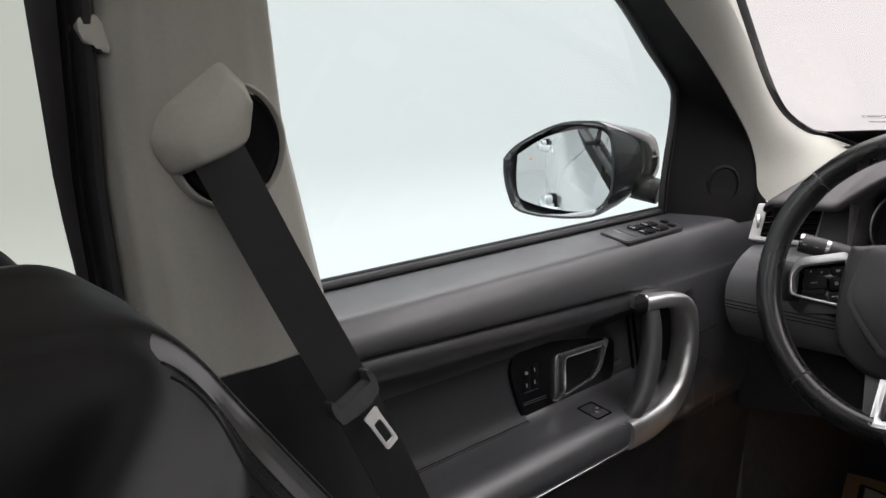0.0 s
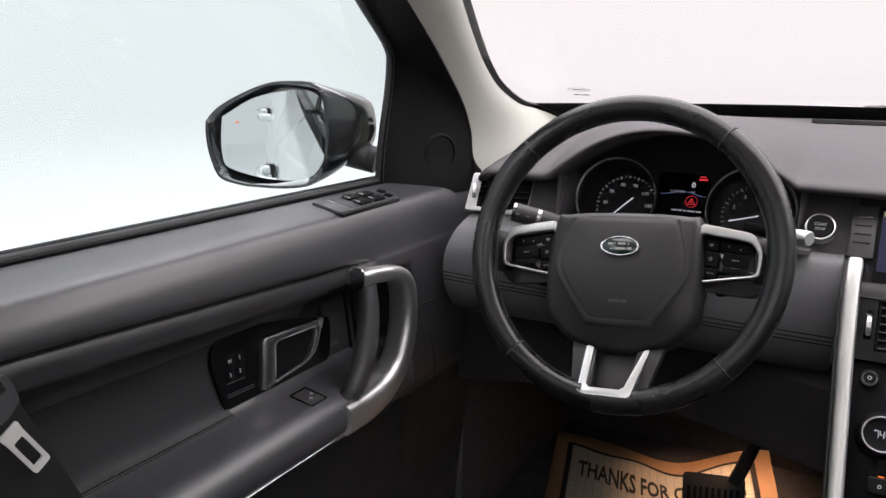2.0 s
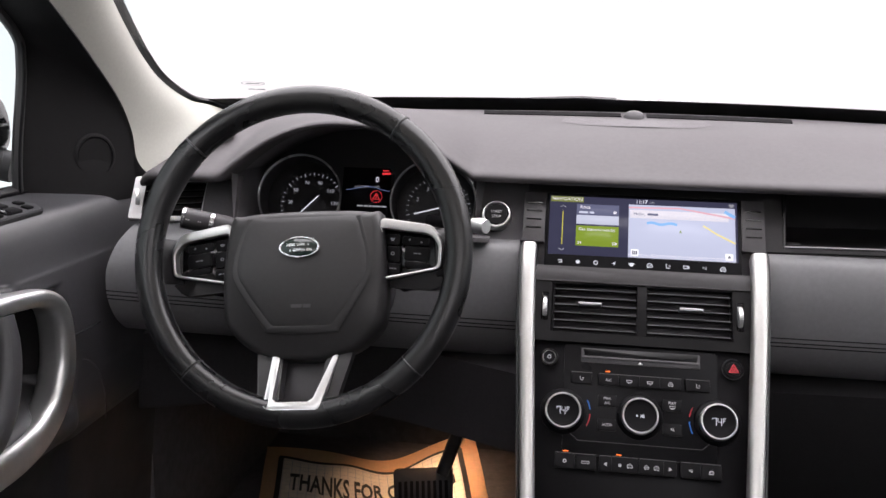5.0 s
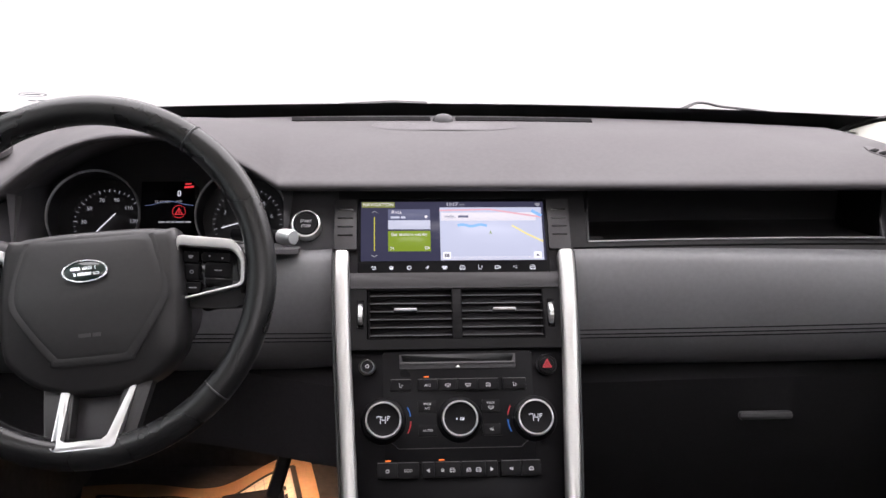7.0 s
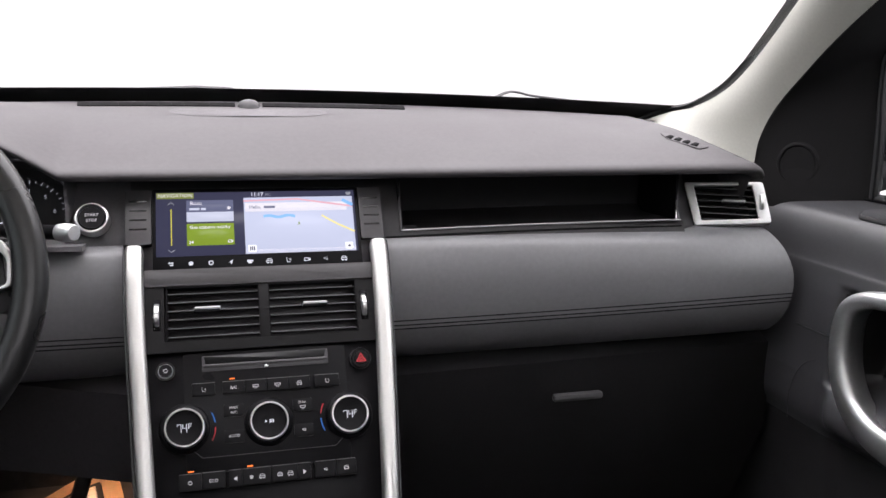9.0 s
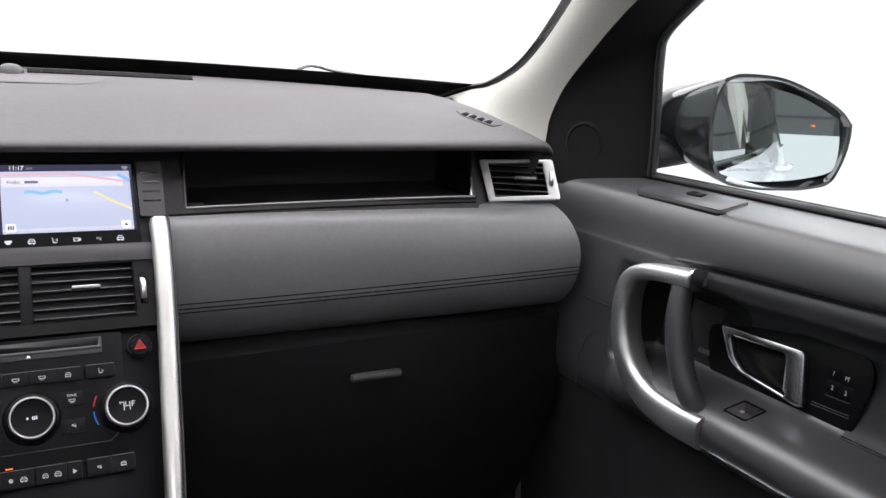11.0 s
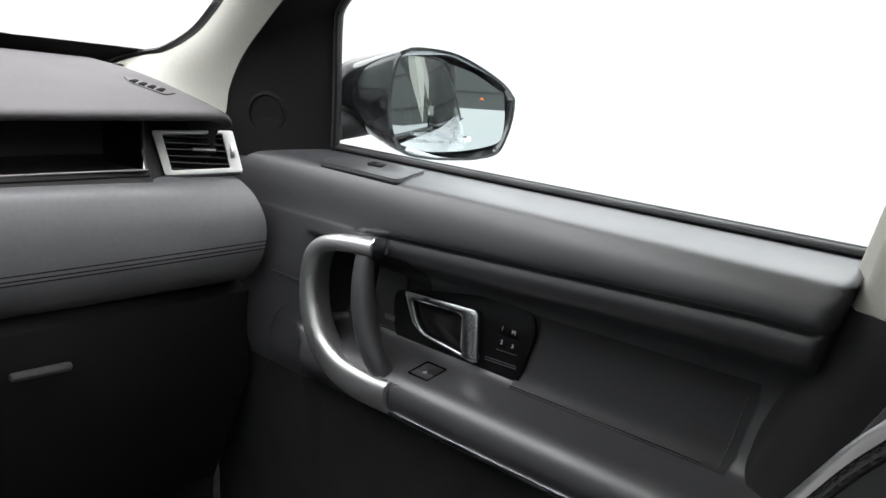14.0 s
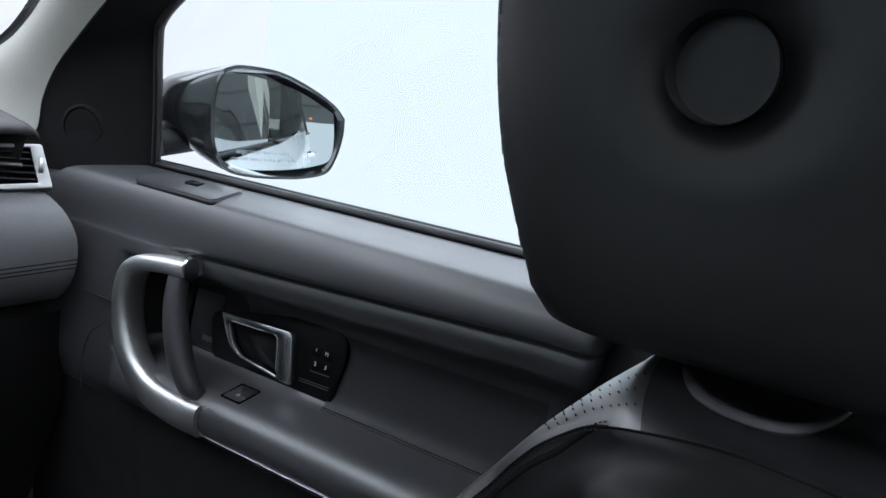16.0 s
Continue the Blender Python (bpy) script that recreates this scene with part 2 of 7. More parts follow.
def spline(pts, n):
    """n points along a Catmull-Rom curve through pts."""
    p = [Vector(q) for q in pts]
    p = [2 * p[0] - p[1], *p, 2 * p[-1] - p[-2]]
    out = []
    for k in range(n):
        s = k / (n - 1) * (len(p) - 3)
        i = min(int(s), len(p) - 4)
        t = s - i
        a, b, c, d = p[i:i + 4]
        out.append(0.5 * (2 * b + (c - a) * t + (2 * a - 5 * b + 4 * c - d) * t * t + (3 * b - a - 3 * c + d) * t ** 3))
    return out


def sweep(path, section, up=(0, 0, 1), scale=None, closed=False, caps=True):
    """section: points (side, up) in metres; scale: a factor or a pair for each point of the path."""
    bm, n = bmesh.new(), len(path)
    rows, up = [], Vector(up)
    for i, p in enumerate(path):
        a = path[(i - 1) % n] if closed or i else path[i]
        b = path[(i + 1) % n] if closed or i < n - 1 else path[i]
        d = (Vector(b) - Vector(a)).normalized()
        side = d.cross(up).normalized()
        over = side.cross(d)
        k = scale[i] if scale else 1
        ku, kv = k if isinstance(k, tuple) else (k, k)
        rows.append([bm.verts.new(Vector(p) + side * u * ku + over * v * kv) for u, v in section])
    m = len(section)
    for i in range(n if closed else n - 1):
        a, b = rows[i], rows[(i + 1) % n]
        for j in range(m):
            bm.faces.new((a[j - 1], a[j], b[j], b[j - 1]))
    if caps and not closed:
        bm.faces.new(rows[0])
        bm.faces.new(rows[-1][::-1])
    bmesh.ops.recalc_face_normals(bm, faces=bm.faces)
    return bm


def oval(a, b, n=14, power=2.0):
    out = []
    for i in range(n):
        c, s = math.cos(2 * math.pi * i / n), math.sin(2 * math.pi * i / n)
        out.append((a * math.copysign(abs(c) ** (2 / power), c), b * math.copysign(abs(s) ** (2 / power), s)))
    return out


def even(pts, n):
    """n points at even steps round a closed outline."""
    p = [Vector(q) for q in pts]
    ends = [0.0]
    for a, b in zip(p, p[1:] + p[:1]):
        ends.append(ends[-1] + (b - a).length)
    out, i = [], 0
    for k in range(n):
        s = ends[-1] * k / n
        while ends[i + 1] < s:
            i += 1
        out.append(p[i].lerp(p[(i + 1) % len(p)], (s - ends[i]) / max(1e-9, ends[i + 1] - ends[i])))
    return out


def sheet(f, nu, nv, flip=False, thick=0.0):
    """The surface f(u, v), u and v from 0 to 1."""
    bm = bmesh.new()
    g = [[bm.verts.new(f(i / nu, j / nv)) for j in range(nv + 1)] for i in range(nu + 1)]
    for i in range(nu):
        for j in range(nv):
            q = (g[i][j], g[i + 1][j], g[i + 1][j + 1], g[i][j + 1])
            bm.faces.new(q[::-1] if flip else q)
    if thick:
        bmesh.ops.solidify(bm, geom=bm.faces[:], thickness=thick)
    return bm


def loft(rows, close=True, caps=True):
    bm = bmesh.new()
    vs = [[bm.verts.new(p) for p in r] for r in rows]
    m = len(rows[0])
    for a, b in zip(vs, vs[1:]):
        for j in range(0 if close else 1, m):
            bm.faces.new((a[j - 1], a[j], b[j], b[j - 1]))
    if caps:
        bm.faces.new(vs[0])
        bm.faces.new(vs[-1][::-1])
    bmesh.ops.recalc_face_normals(bm, faces=bm.faces)
    return bm


def words(text, size, depth=0.0003, bold=0.0):
    """The text as a mesh in the xy plane, centred."""
    cu = bpy.data.curves.new("words", "FONT")
    cu.body, cu.size, cu.extrude, cu.align_x, cu.align_y, cu.resolution_u, cu.offset = text, size, depth / 2, "CENTER", "CENTER", 2, bold
    ob = new("words", cu)
    bpy.context.view_layer.update()
    me = bpy.data.meshes.new_from_object(ob.evaluated_get(bpy.context.evaluated_depsgraph_get()))
    bm = bmesh.new()
    bm.from_mesh(me)
    bpy.data.objects.remove(ob)
    bpy.data.curves.remove(cu)
    bpy.data.meshes.remove(me)
    return bm


def put(bm, x, y, z=0.0, turn=0.0):
    bm.transform(Matrix.Translation((x, y, z)) @ Matrix.Rotation(turn, 4, "Z"))
    return bm


def axes(o, u, v):
    """A frame at o with x along u and y as near v as can be."""
    u = Vector(u).normalized()
    w = u.cross(Vector(v)).normalized()
    v = w.cross(u)
    return Matrix(((u.x, v.x, w.x, o[0]), (u.y, v.y, w.y, o[1]), (u.z, v.z, w.z, o[2]), (0, 0, 0, 1)))


def ease(a, b, x):
    t = min(1, max(0, (x - a) / (b - a)))
    return t * t * (3 - 2 * t)


def table(pts, x):
    """Values along a line of (x, value) knots."""
    return float(np.interp(x, [p[0] for p in pts], [p[1] for p in pts]))


# ---- booth round the car ----
def booth():
    bm = box((9, 14, 0.1), (0, 0.5, -0.05))
    tagged(part("floor", bm, BOOTH_FLOOR, None), "white painted floor of the photo booth", "floor", kind="structure")
    # Walls and ceiling are set to glow in place of unseen booth lamps.
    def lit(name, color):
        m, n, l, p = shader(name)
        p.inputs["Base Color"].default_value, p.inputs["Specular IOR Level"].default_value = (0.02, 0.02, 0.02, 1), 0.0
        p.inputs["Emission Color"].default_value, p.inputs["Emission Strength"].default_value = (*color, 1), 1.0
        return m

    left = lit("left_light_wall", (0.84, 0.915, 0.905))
    # Painted into the glow: brighter at the foot, dimmer towards the rear.
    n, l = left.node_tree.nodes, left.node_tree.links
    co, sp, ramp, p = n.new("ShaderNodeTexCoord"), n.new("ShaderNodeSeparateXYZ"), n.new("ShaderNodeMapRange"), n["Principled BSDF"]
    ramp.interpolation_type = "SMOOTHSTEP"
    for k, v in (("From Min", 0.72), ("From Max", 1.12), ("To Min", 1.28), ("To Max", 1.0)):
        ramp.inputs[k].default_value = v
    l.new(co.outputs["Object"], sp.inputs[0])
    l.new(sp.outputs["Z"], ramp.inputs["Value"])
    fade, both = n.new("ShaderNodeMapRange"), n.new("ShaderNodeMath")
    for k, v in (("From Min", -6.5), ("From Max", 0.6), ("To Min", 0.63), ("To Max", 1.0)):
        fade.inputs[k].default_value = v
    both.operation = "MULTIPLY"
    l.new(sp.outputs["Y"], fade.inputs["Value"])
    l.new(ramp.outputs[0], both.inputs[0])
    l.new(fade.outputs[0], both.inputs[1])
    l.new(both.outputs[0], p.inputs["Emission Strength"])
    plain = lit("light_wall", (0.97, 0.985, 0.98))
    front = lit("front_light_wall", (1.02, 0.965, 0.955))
    # Unseen ceiling; its strong glow is added to light the cabin.
    top = lit("added_glow_ceiling", (5.0, 4.9, 4.9))
    grey = lit("open_end_grey", (0.13, 0.135, 0.13))
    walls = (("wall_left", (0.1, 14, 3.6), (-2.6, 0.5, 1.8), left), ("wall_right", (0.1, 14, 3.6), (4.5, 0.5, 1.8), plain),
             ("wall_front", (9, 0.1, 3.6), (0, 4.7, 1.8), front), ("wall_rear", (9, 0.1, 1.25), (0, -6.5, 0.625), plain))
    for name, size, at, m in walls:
        tagged(part(name, box(size, at), m, None), "seamless white wall of the photo booth, set to glow", "wall", kind="structure")
    # Dim open end behind the booth: a grey panel with a weak added glow.
    rear = tagged(part("wall_rear_upper", box((9, 0.1, 2.35), (0, -6.5, 2.425)), grey, None), "dim open end of the booth, set as a grey glowing panel", "wall", kind="structure")
    for x in (-3.2, -1.6, 0.0, 1.6, 2.4, 3.2):
        part("shutter_post", box((0.12, 0.06, 2.35), (x, -6.42, 2.425)), RUBBER, rear)
    for z in (1.6, 2.3, 3.0):
        part("shutter_rail", box((9, 0.05, 0.05), (0, -6.39, z)), RUBBER, rear)
    tagged(part("ceiling", box((9, 14, 0.1), (0, 0.5, 3.65)), top, None), "unseen booth ceiling, added to glow and light the cabin", "ceiling", kind="structure")


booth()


# ---- dashboard shapes ----
def band_y(x):
    """Where the upright band of the dash stands, at mid height."""
    return 1.225 - 0.07 * abs(x) - 0.2 * x * x


def hood(x):
    d = (-0.400 - x) / 0.160 if x < -0.400 else (x + 0.400) / 0.197
    return 0.0755 * (1 - d ** 2.2) ** (1.1 if x < -0.400 else 1.25) if d < 1 else 0.0


def roundness(x):
    """How far the lip of the pad rolls over, less along the hood."""
    return 0.75 - 0.27 * min(1, hood(x) / 0.05)


def lip(x):
    y = band_y(x) - 0.018
    return y, 1.139 + 0.133 * (1.19 - y) + max(hood(x), 0.0155 * ease(-0.36, -0.215, x))


def far(x):
    return 1.455 - 0.22 * x * x, 1.229 - 0.035 * x * x


def top_point(x, s):
    (y0, z0), (y1, z1) = far(x), lip(x)
    if s <= 0.8:
        t = s / 0.8
        return Vector((x, y0 + (y1 - y0) * t, z0 + (z1 - z0) * t + 0.009 * math.sin(math.pi * min(1, t * 1.02))))
    t = (s - 0.8) / 0.2
    curl = [(0, 0), (-0.006, -0.004), (-0.008, -0.010), (-0.005, -0.017), (0.006, -0.021), (0.05, -0.022)]
    tight = roundness(x)
    k = t * 5
    i = min(int(k), 4)
    f = k - i
    return Vector((x, y1 + curl[i][0] * (1 - f) + curl[i + 1][0] * f, z1 + (curl[i][1] * (1 - f) + curl[i + 1][1] * f) * tight))


def pad_point(x, s):
    """The top pad with its ends rounded off towards the pillars."""
    e = table(((0, 0.602), (0.285, 0.611), (0.59, 0.624), (0.71, 0.632), (0.8, 0.637), (1.0, 0.640)), s)
    over = (abs(x) - e) * (1 - 0.8 * ease(0.68, 0.78, s) * (abs(x) > e))
    if over <= 0:
        return top_point(x, s)
    r, side = 0.017, math.copysign(1, x)
    p = top_point(side * e, s)
    a = min(over / r, 1.35)
    return p + Vector((side * r * math.sin(a), 0, -r * (1 - math.cos(a)) - max(0, over - 1.35 * r)))


def roll_point(x, s):
    """The padded roll below the band."""
    prof = [(0.03, 1.068), (0.0, 1.068), (-0.018, 1.062), (-0.034, 1.045), (-0.044, 1.01), (-0.041, 0.967), (-0.028, 0.938), (-0.009, 0.918), (0.013, 0.906), (0.065, 0.901)]
    k = s * (len(prof) - 1)
    i = min(int(k), len(prof) - 2)
    f = k - i
    p = [Vector(q) for q in (prof[max(0, i - 1)], prof[i], prof[i + 1], prof[min(len(prof) - 1, i + 2)])]
    q = 0.5 * (2 * p[1] + (p[2] - p[0]) * f + (2 * p[0] - 5 * p[1] + 4 * p[2] - p[3]) * f * f + (3 * p[1] - p[0] - 3 * p[2] + p[3]) * f ** 3)
    rise = 0.045 * max(0, abs(x) - 0.16) * (0.45 + 0.55 * ease(1.06, 0.98, q[1]))
    sag = 0.024 * min(1, max(0, 1 - (max(0, abs(x) - 0.17) / 0.53) ** 2)) * ease(1.05, 0.965, q[1])
    return Vector((x, band_y(x) + q[0] + 0.004, q[1] + rise - sag))


# ---- dashboard ----
STACK = pose(0, 1.215, 1.12, 59.04)
DASH_AT = pose(0, 1.3, 0.9)


def stitches(points, normals, gap=0.0034, size=0.0005):
    """Short threads along a line of points."""
    bm, path = bmesh.new(), points
    for a, b in zip(path, path[1:]):
        d = b - a
        n = max(1, int(d.length / gap))
        for i in range(n):
            p, q = a + d * (i / n), a + d * ((i + 0.68) / n)
            side = d.normalized().cross(normals).normalized() * size
            up = normals.normalized() * size
            vs = [bm.verts.new(v) for v in (p - side, p + up, p + side, q - side, q + up, q + side)]
            bm.faces.new((vs[0], vs[3], vs[4], vs[1]))
            bm.faces.new((vs[1], vs[4], vs[5], vs[2]))
    return bm


def vent(parent, w, h, slats, outline, tab_u, tab_v, frame_mat, m, mirror=False, wheel=None, name="air_vent", label=""):
    """An air vent in the frame m: an outline of the opening, a frame, slats, a tab and a thumbwheel."""
    at = "world"
    outer, inner = outline
    bm = ring(outer, inner, -0.012, 0.0025, 0.001)
    bm.transform(m)
    v = part(name, bm, frame_mat, parent, label, at, mirror)
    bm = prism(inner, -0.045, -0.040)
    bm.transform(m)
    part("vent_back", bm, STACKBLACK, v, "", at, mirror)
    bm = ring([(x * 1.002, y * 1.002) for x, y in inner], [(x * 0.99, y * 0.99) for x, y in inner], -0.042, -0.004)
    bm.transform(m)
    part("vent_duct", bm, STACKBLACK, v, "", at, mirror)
    lo, hi = min(p[1] for p in inner), max(p[1] for p in inner)
    for k in range(slats):
        y = lo + (hi - lo) * (k + 0.5) / slats
        xs = []
        for a, b in zip(inner, inner[1:] + inner[:1]):
            if (a[1] - y) * (b[1] - y) <= 0 and abs(a[1] - b[1]) > 1e-9:
                xs.append(a[0] + (b[0] - a[0]) * (y - a[1]) / (b[1] - a[1]))
        if len(xs) < 2:
            continue
        x0, x1 = min(xs), max(xs)
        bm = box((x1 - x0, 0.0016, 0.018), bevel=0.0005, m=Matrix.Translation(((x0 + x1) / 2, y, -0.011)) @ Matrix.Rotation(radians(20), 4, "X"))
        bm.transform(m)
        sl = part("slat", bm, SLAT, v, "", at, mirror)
        # Pale line paints the glint that the slat's bevel catches.
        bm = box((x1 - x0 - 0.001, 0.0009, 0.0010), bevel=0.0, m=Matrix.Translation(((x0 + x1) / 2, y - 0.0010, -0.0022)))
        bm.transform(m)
        part("slat_edge", bm, GLINT_STITCH, sl, "", at, mirror)
    bm = box((0.030, 0.0042, 0.012), (tab_u, tab_v, 0.0015), 0.0013)
    bm.transform(m)
    part("tab", bm, TABMETAL, v, "satin metal tab", at, mirror)
    if wheel:
        bm = lathe([(0.001, -0.0032), (0.0135, -0.0032), (0.0145, -0.002), (0.0145, 0.002), (0.0135, 0.0032), (0.001, 0.0032)], 36)
        bm.transform(m @ Matrix.Translation((wheel[0], wheel[1], -0.0065)) @ Matrix.Rotation(radians(90), 4, "Y"))
        part("thumbwheel", bm, SILVER, v, "ribbed silver thumbwheel", at, mirror)
    return v


def dashboard():
    d = thing("dashboard", DASH_AT, "charcoal soft-touch dashboard with stitched leather roll", "dashboard", kind="structure")
    w = "world"
    part("top_pad", sheet(lambda u, v: pad_point(-0.73 + 1.46 * u, v), 210, 34), DASH, d, "grained grey top pad", w, sharp=60)
    # slots along the windscreen and the sensor between them
    # Slots are thin black boxes; the shade of the openings is their colour.
    for x0, x1 in ((-0.238, -0.020), (0.020, 0.238)):
        bm = bmesh.new()
        for i in range(12):
            a, b = x0 + (x1 - x0) * i / 12, x0 + (x1 - x0) * (i + 1) / 12
            p, q = top_point(a, 0.085), top_point(b, 0.085)
            join(bm, box(((q - p).length * 0.99, 0.016, 0.004), bevel=0.0005, m=axes((p + q) / 2 + Vector((0, 0, 0.0005)), q - p, (0, 1, 0.3))))
        part("defroster_slot", bm, VOID, d, "defroster slot, its shade painted as a black box", w)
    p = top_point(0, 0.10)
    bm = lathe([(0.0, 0.011), (0.007, 0.010), (0.012, 0.007), (0.015, 0.002), (0.016, -0.003)], 24)
    bm.transform(Matrix.Translation(p) @ Matrix.Diagonal((1.1, 0.9, 1, 1)))
    part("light_sensor", bm, PLASTIC, d, "small domed light sensor", w)
    # speaker lid let into the pad
    bm = bmesh.new()
    edge = [(-0.115, 0.22), (-0.108, 0.15), (0.108, 0.15), (0.115, 0.22), (0.085, 0.275), (-0.085, 0.275)]
    edge = rounded(edge, 0.02, 3)
    pts = [top_point(x, s) + Vector((0, 0, 0.0006)) for x, s in edge]
    bm.faces.new([bm.verts.new(q) for q in pts][::-1])
    bmesh.ops.recalc_face_normals(bm, faces=bm.faces)
    part("speaker_lid", bm, surface("speaker_mesh", (0.080, 0.073, 0.077), 0.65, grain=0.8, grain_size=0.0014, cells=True), d, "perforated speaker lid", w)
    # outer defroster vents
    for mir in (False, True):
        bm = bmesh.new()
        o, far_end = top_point(0.576, 0.455), top_point(0.608, 0.635)
        m = axes((o + far_end) / 2 + Vector((0, 0, 0.0006)), far_end - o, top_point(0.61, 0.52) - top_point(0.575, 0.56))
        half = (far_end - o).length / 2
        plate = rounded([(-half, 0.004), (-half * 0.45, -0.010), (half, -0.012), (half * 1.08, 0.008), (-half * 0.85, 0.010)], 0.005)
        dv = part("side_defroster", join(bm, prism(plate, -0.006, 0.0008, 0.0006), m), DASH, d, "small side window defroster", w, mir)
        # Black prisms paint the dark inside the small side openings.
        for k in range(4):
            c0 = -half * 0.52 + k * half * 0.36
            bm = prism(rounded([(c0 - 0.002, -0.0072), (c0 + 0.010, -0.0085), (c0 + 0.0045, 0.0065), (c0 - 0.0030, 0.0070)], 0.002), -0.002, 0.0012)
            bm.transform(m)
            part("slot", bm, VOID, dv, "", w, mir)
    # padded rolls with twin seams
    def shorten(x, s):
        return math.copysign(abs(x) - (0.012 + 0.020 * ease(0.55, 0.15, s)) * ease(0.40, 0.704, abs(x)) ** 2, x)
    for x0, x1, name in ((0.1635, 0.704, "passenger_roll"), (-0.704, -0.1635, "driver_roll")):
        r = part(name, sheet(lambda u, v: roll_point(shorten(x0 + (x1 - x0) * u, v), v), 60, 45), ROLL, d, "black leather roll with double seam", w, sharp=60)
        for s in (0.545, 0.561):
            line = [roll_point(shorten(x0 + (x1 - x0) * i / 40, s), s) + Vector((0, -0.0006, 0.0002)) for i in range(41)]
            part("seam", stitches(line, Vector((0, -1, 0.1))), PALETHREAD, r, "grey stitching", w, kind="stuff")
        for s in (0.536, 0.553, 0.570):
            line = [roll_point(shorten(x0 + (x1 - x0) * i / 40, s), s) + Vector((0, -0.0002, 0)) for i in range(41)]
            part("seam_groove", sweep(line, oval(0.0007, 0.0005, 6), (0, -1, 0)), VOID, r, "", w)
    # band pieces
    def band(x0, x1, z0, z1, name, mat, out=0.0, lab=""):
        return part(name, sheet(lambda u, v: Vector((x0 + (x1 - x0) * u, band_y(x0 + (x1 - x0) * u) + 0.55 * (z0 + (z1 - z0) * v - 1.09) - out, z0 + (z1 - z0) * v)), 24, 3, thick=-0.004), mat, d, lab, w)

    band(-0.2285, -0.155, 1.062, 1.158, "start_panel", HOODGREY)
    band(-0.1555, 0.1525, 1.10, 1.158, "screen_surround", PLASTIC, -0.004)
    band(0.152, 0.186, 1.062, 1.158, "tray_jamb", PLASTIC)
    band(-0.588, -0.5435, 1.058, 1.140, "cluster_jamb", HOODGREY, 0.004)
    band(0.585, 0.672, 1.058, 1.156, "vent_surround", PLASTIC, -0.035)
    band(-0.672, -0.585, 1.058, 1.140, "vent_surround", PLASTIC, -0.035)
    def sill(x):
        return 1.0700 + 0.047 * (x - 0.188)

    def on_band(x, z, out=0.0):
        return Vector((x, band_y(x) + 0.55 * (z - 1.09) - out, z))
    part("tray_sill", sheet(lambda u, v: on_band(0.152 + 0.412 * u, 1.056 + (sill(0.152 + 0.412 * u) - 1.056) * v, 0.0005), 24, 3, thick=-0.004), PLASTIC, d, "", w)
    vm = axes((0.64, 1.114, 1.109), (0.871, -0.491, 0), (0.204, 0.363, 0.909))

    def jamb(u, v):
        v *= 1.22
        z = 1.066 + 0.074 * v
        outer_end = vm @ Vector((-0.0510 - 0.0182 * v, -0.0348 + 0.0616 * v, -0.0045))
        return on_band(0.5605 + 0.002 * v, z, 0.0005).lerp(outer_end, u)
    part("tray_jamb", sheet(jamb, 4, 6, thick=-0.003), PLASTIC, d, "", w)
    t = part("tray", sheet(lambda u, v: (lambda x, q: Vector((x, band_y(x) + q[0], q[1] + (sill(x) - 1.07) * (1 if v < 0.6 else 0))))(0.186 + 0.374 * u, [(-0.008, 1.069), (0.10, 1.066), (0.115, 1.075), (0.115, 1.150), (0.02, 1.161)][round(v * 4)]), 16, 4, thick=0.002), DARK, d, "open tray lined in black", w)
    for x in (0.186, 0.5595):
        bm = box((0.003, 0.105, 0.090), (x, band_y(x) + 0.062, 1.1060))
        part("tray_end", bm, STACKBLACK, t, "", w)
    line = [on_band(x, sill(x), 0.001) for x in np.linspace(0.186, 0.561, 24)]
    part("tray_edge", sweep(line, oval(0.0018, 0.0016, 10), (0, -0.5, 0.8)), TABMETAL, t, "satin grey tray edge", w)
    line = [on_band(x, sill(x) - 0.0075, 0.0010) for x in np.linspace(0.165, 0.561, 24)]
    part("tray_gap", sweep(line, oval(0.0012, 0.0012, 8), (0, -0.5, 0.8)), VOID, t, "", w)
    for x in (0.1865, 0.5595):
        line = [on_band(x + (z - 1.09) * 0.04, z, 0.001) for z in np.linspace(sill(x), 1.156, 8)]
        part("tray_edge", sweep(line, oval(0.0018, 0.0018, 10), (1, 0, 0)), PLASTIC, t, "satin grey tray edge", w)
    # rings of the ignition button
    m = STACK @ Matrix.Translation((-0.197, -0.033, 0.006))
    b = part("start_button", join(bmesh.new(), lathe([(0.0, 0.006), (0.0145, 0.006), (0.0155, 0.004), (0.0157, -0.01)], 40), m), PANEL, d, "black start button", w)
    part("bezel", join(bmesh.new(), lathe([(0.0158, 0.003), (0.0161, 0.0055), (0.0170, 0.0065), (0.0188, 0.006), (0.0196, 0.003), (0.0198, -0.01)], 48), m), SILVER, b, "satin silver bezel", w)
    part("print", join(bmesh.new(), words("START", 0.0054), m @ Matrix.Translation((0, 0.003, 0.0063))), SOFTWHITE, b, "", w)
    part("print", join(bmesh.new(), words("STOP", 0.0054), m @ Matrix.Translation((0, -0.004, 0.0063))), SOFTWHITE, b, "", w)
    # outer vents, silver framed
    vm = axes((0.64, 1.114, 1.109), (0.871, -0.491, 0), (0.204, 0.363, 0.909))
    outer = rounded([(-0.0692, 0.0268), (0.0350, 0.0326), (0.0490, -0.0252), (-0.0510, -0.0348)], 0.004)
    inner = rounded([(-0.0562, 0.0228), (0.0215, 0.0272), (0.0320, -0.0200), (-0.0428, -0.0272)], 0.002)
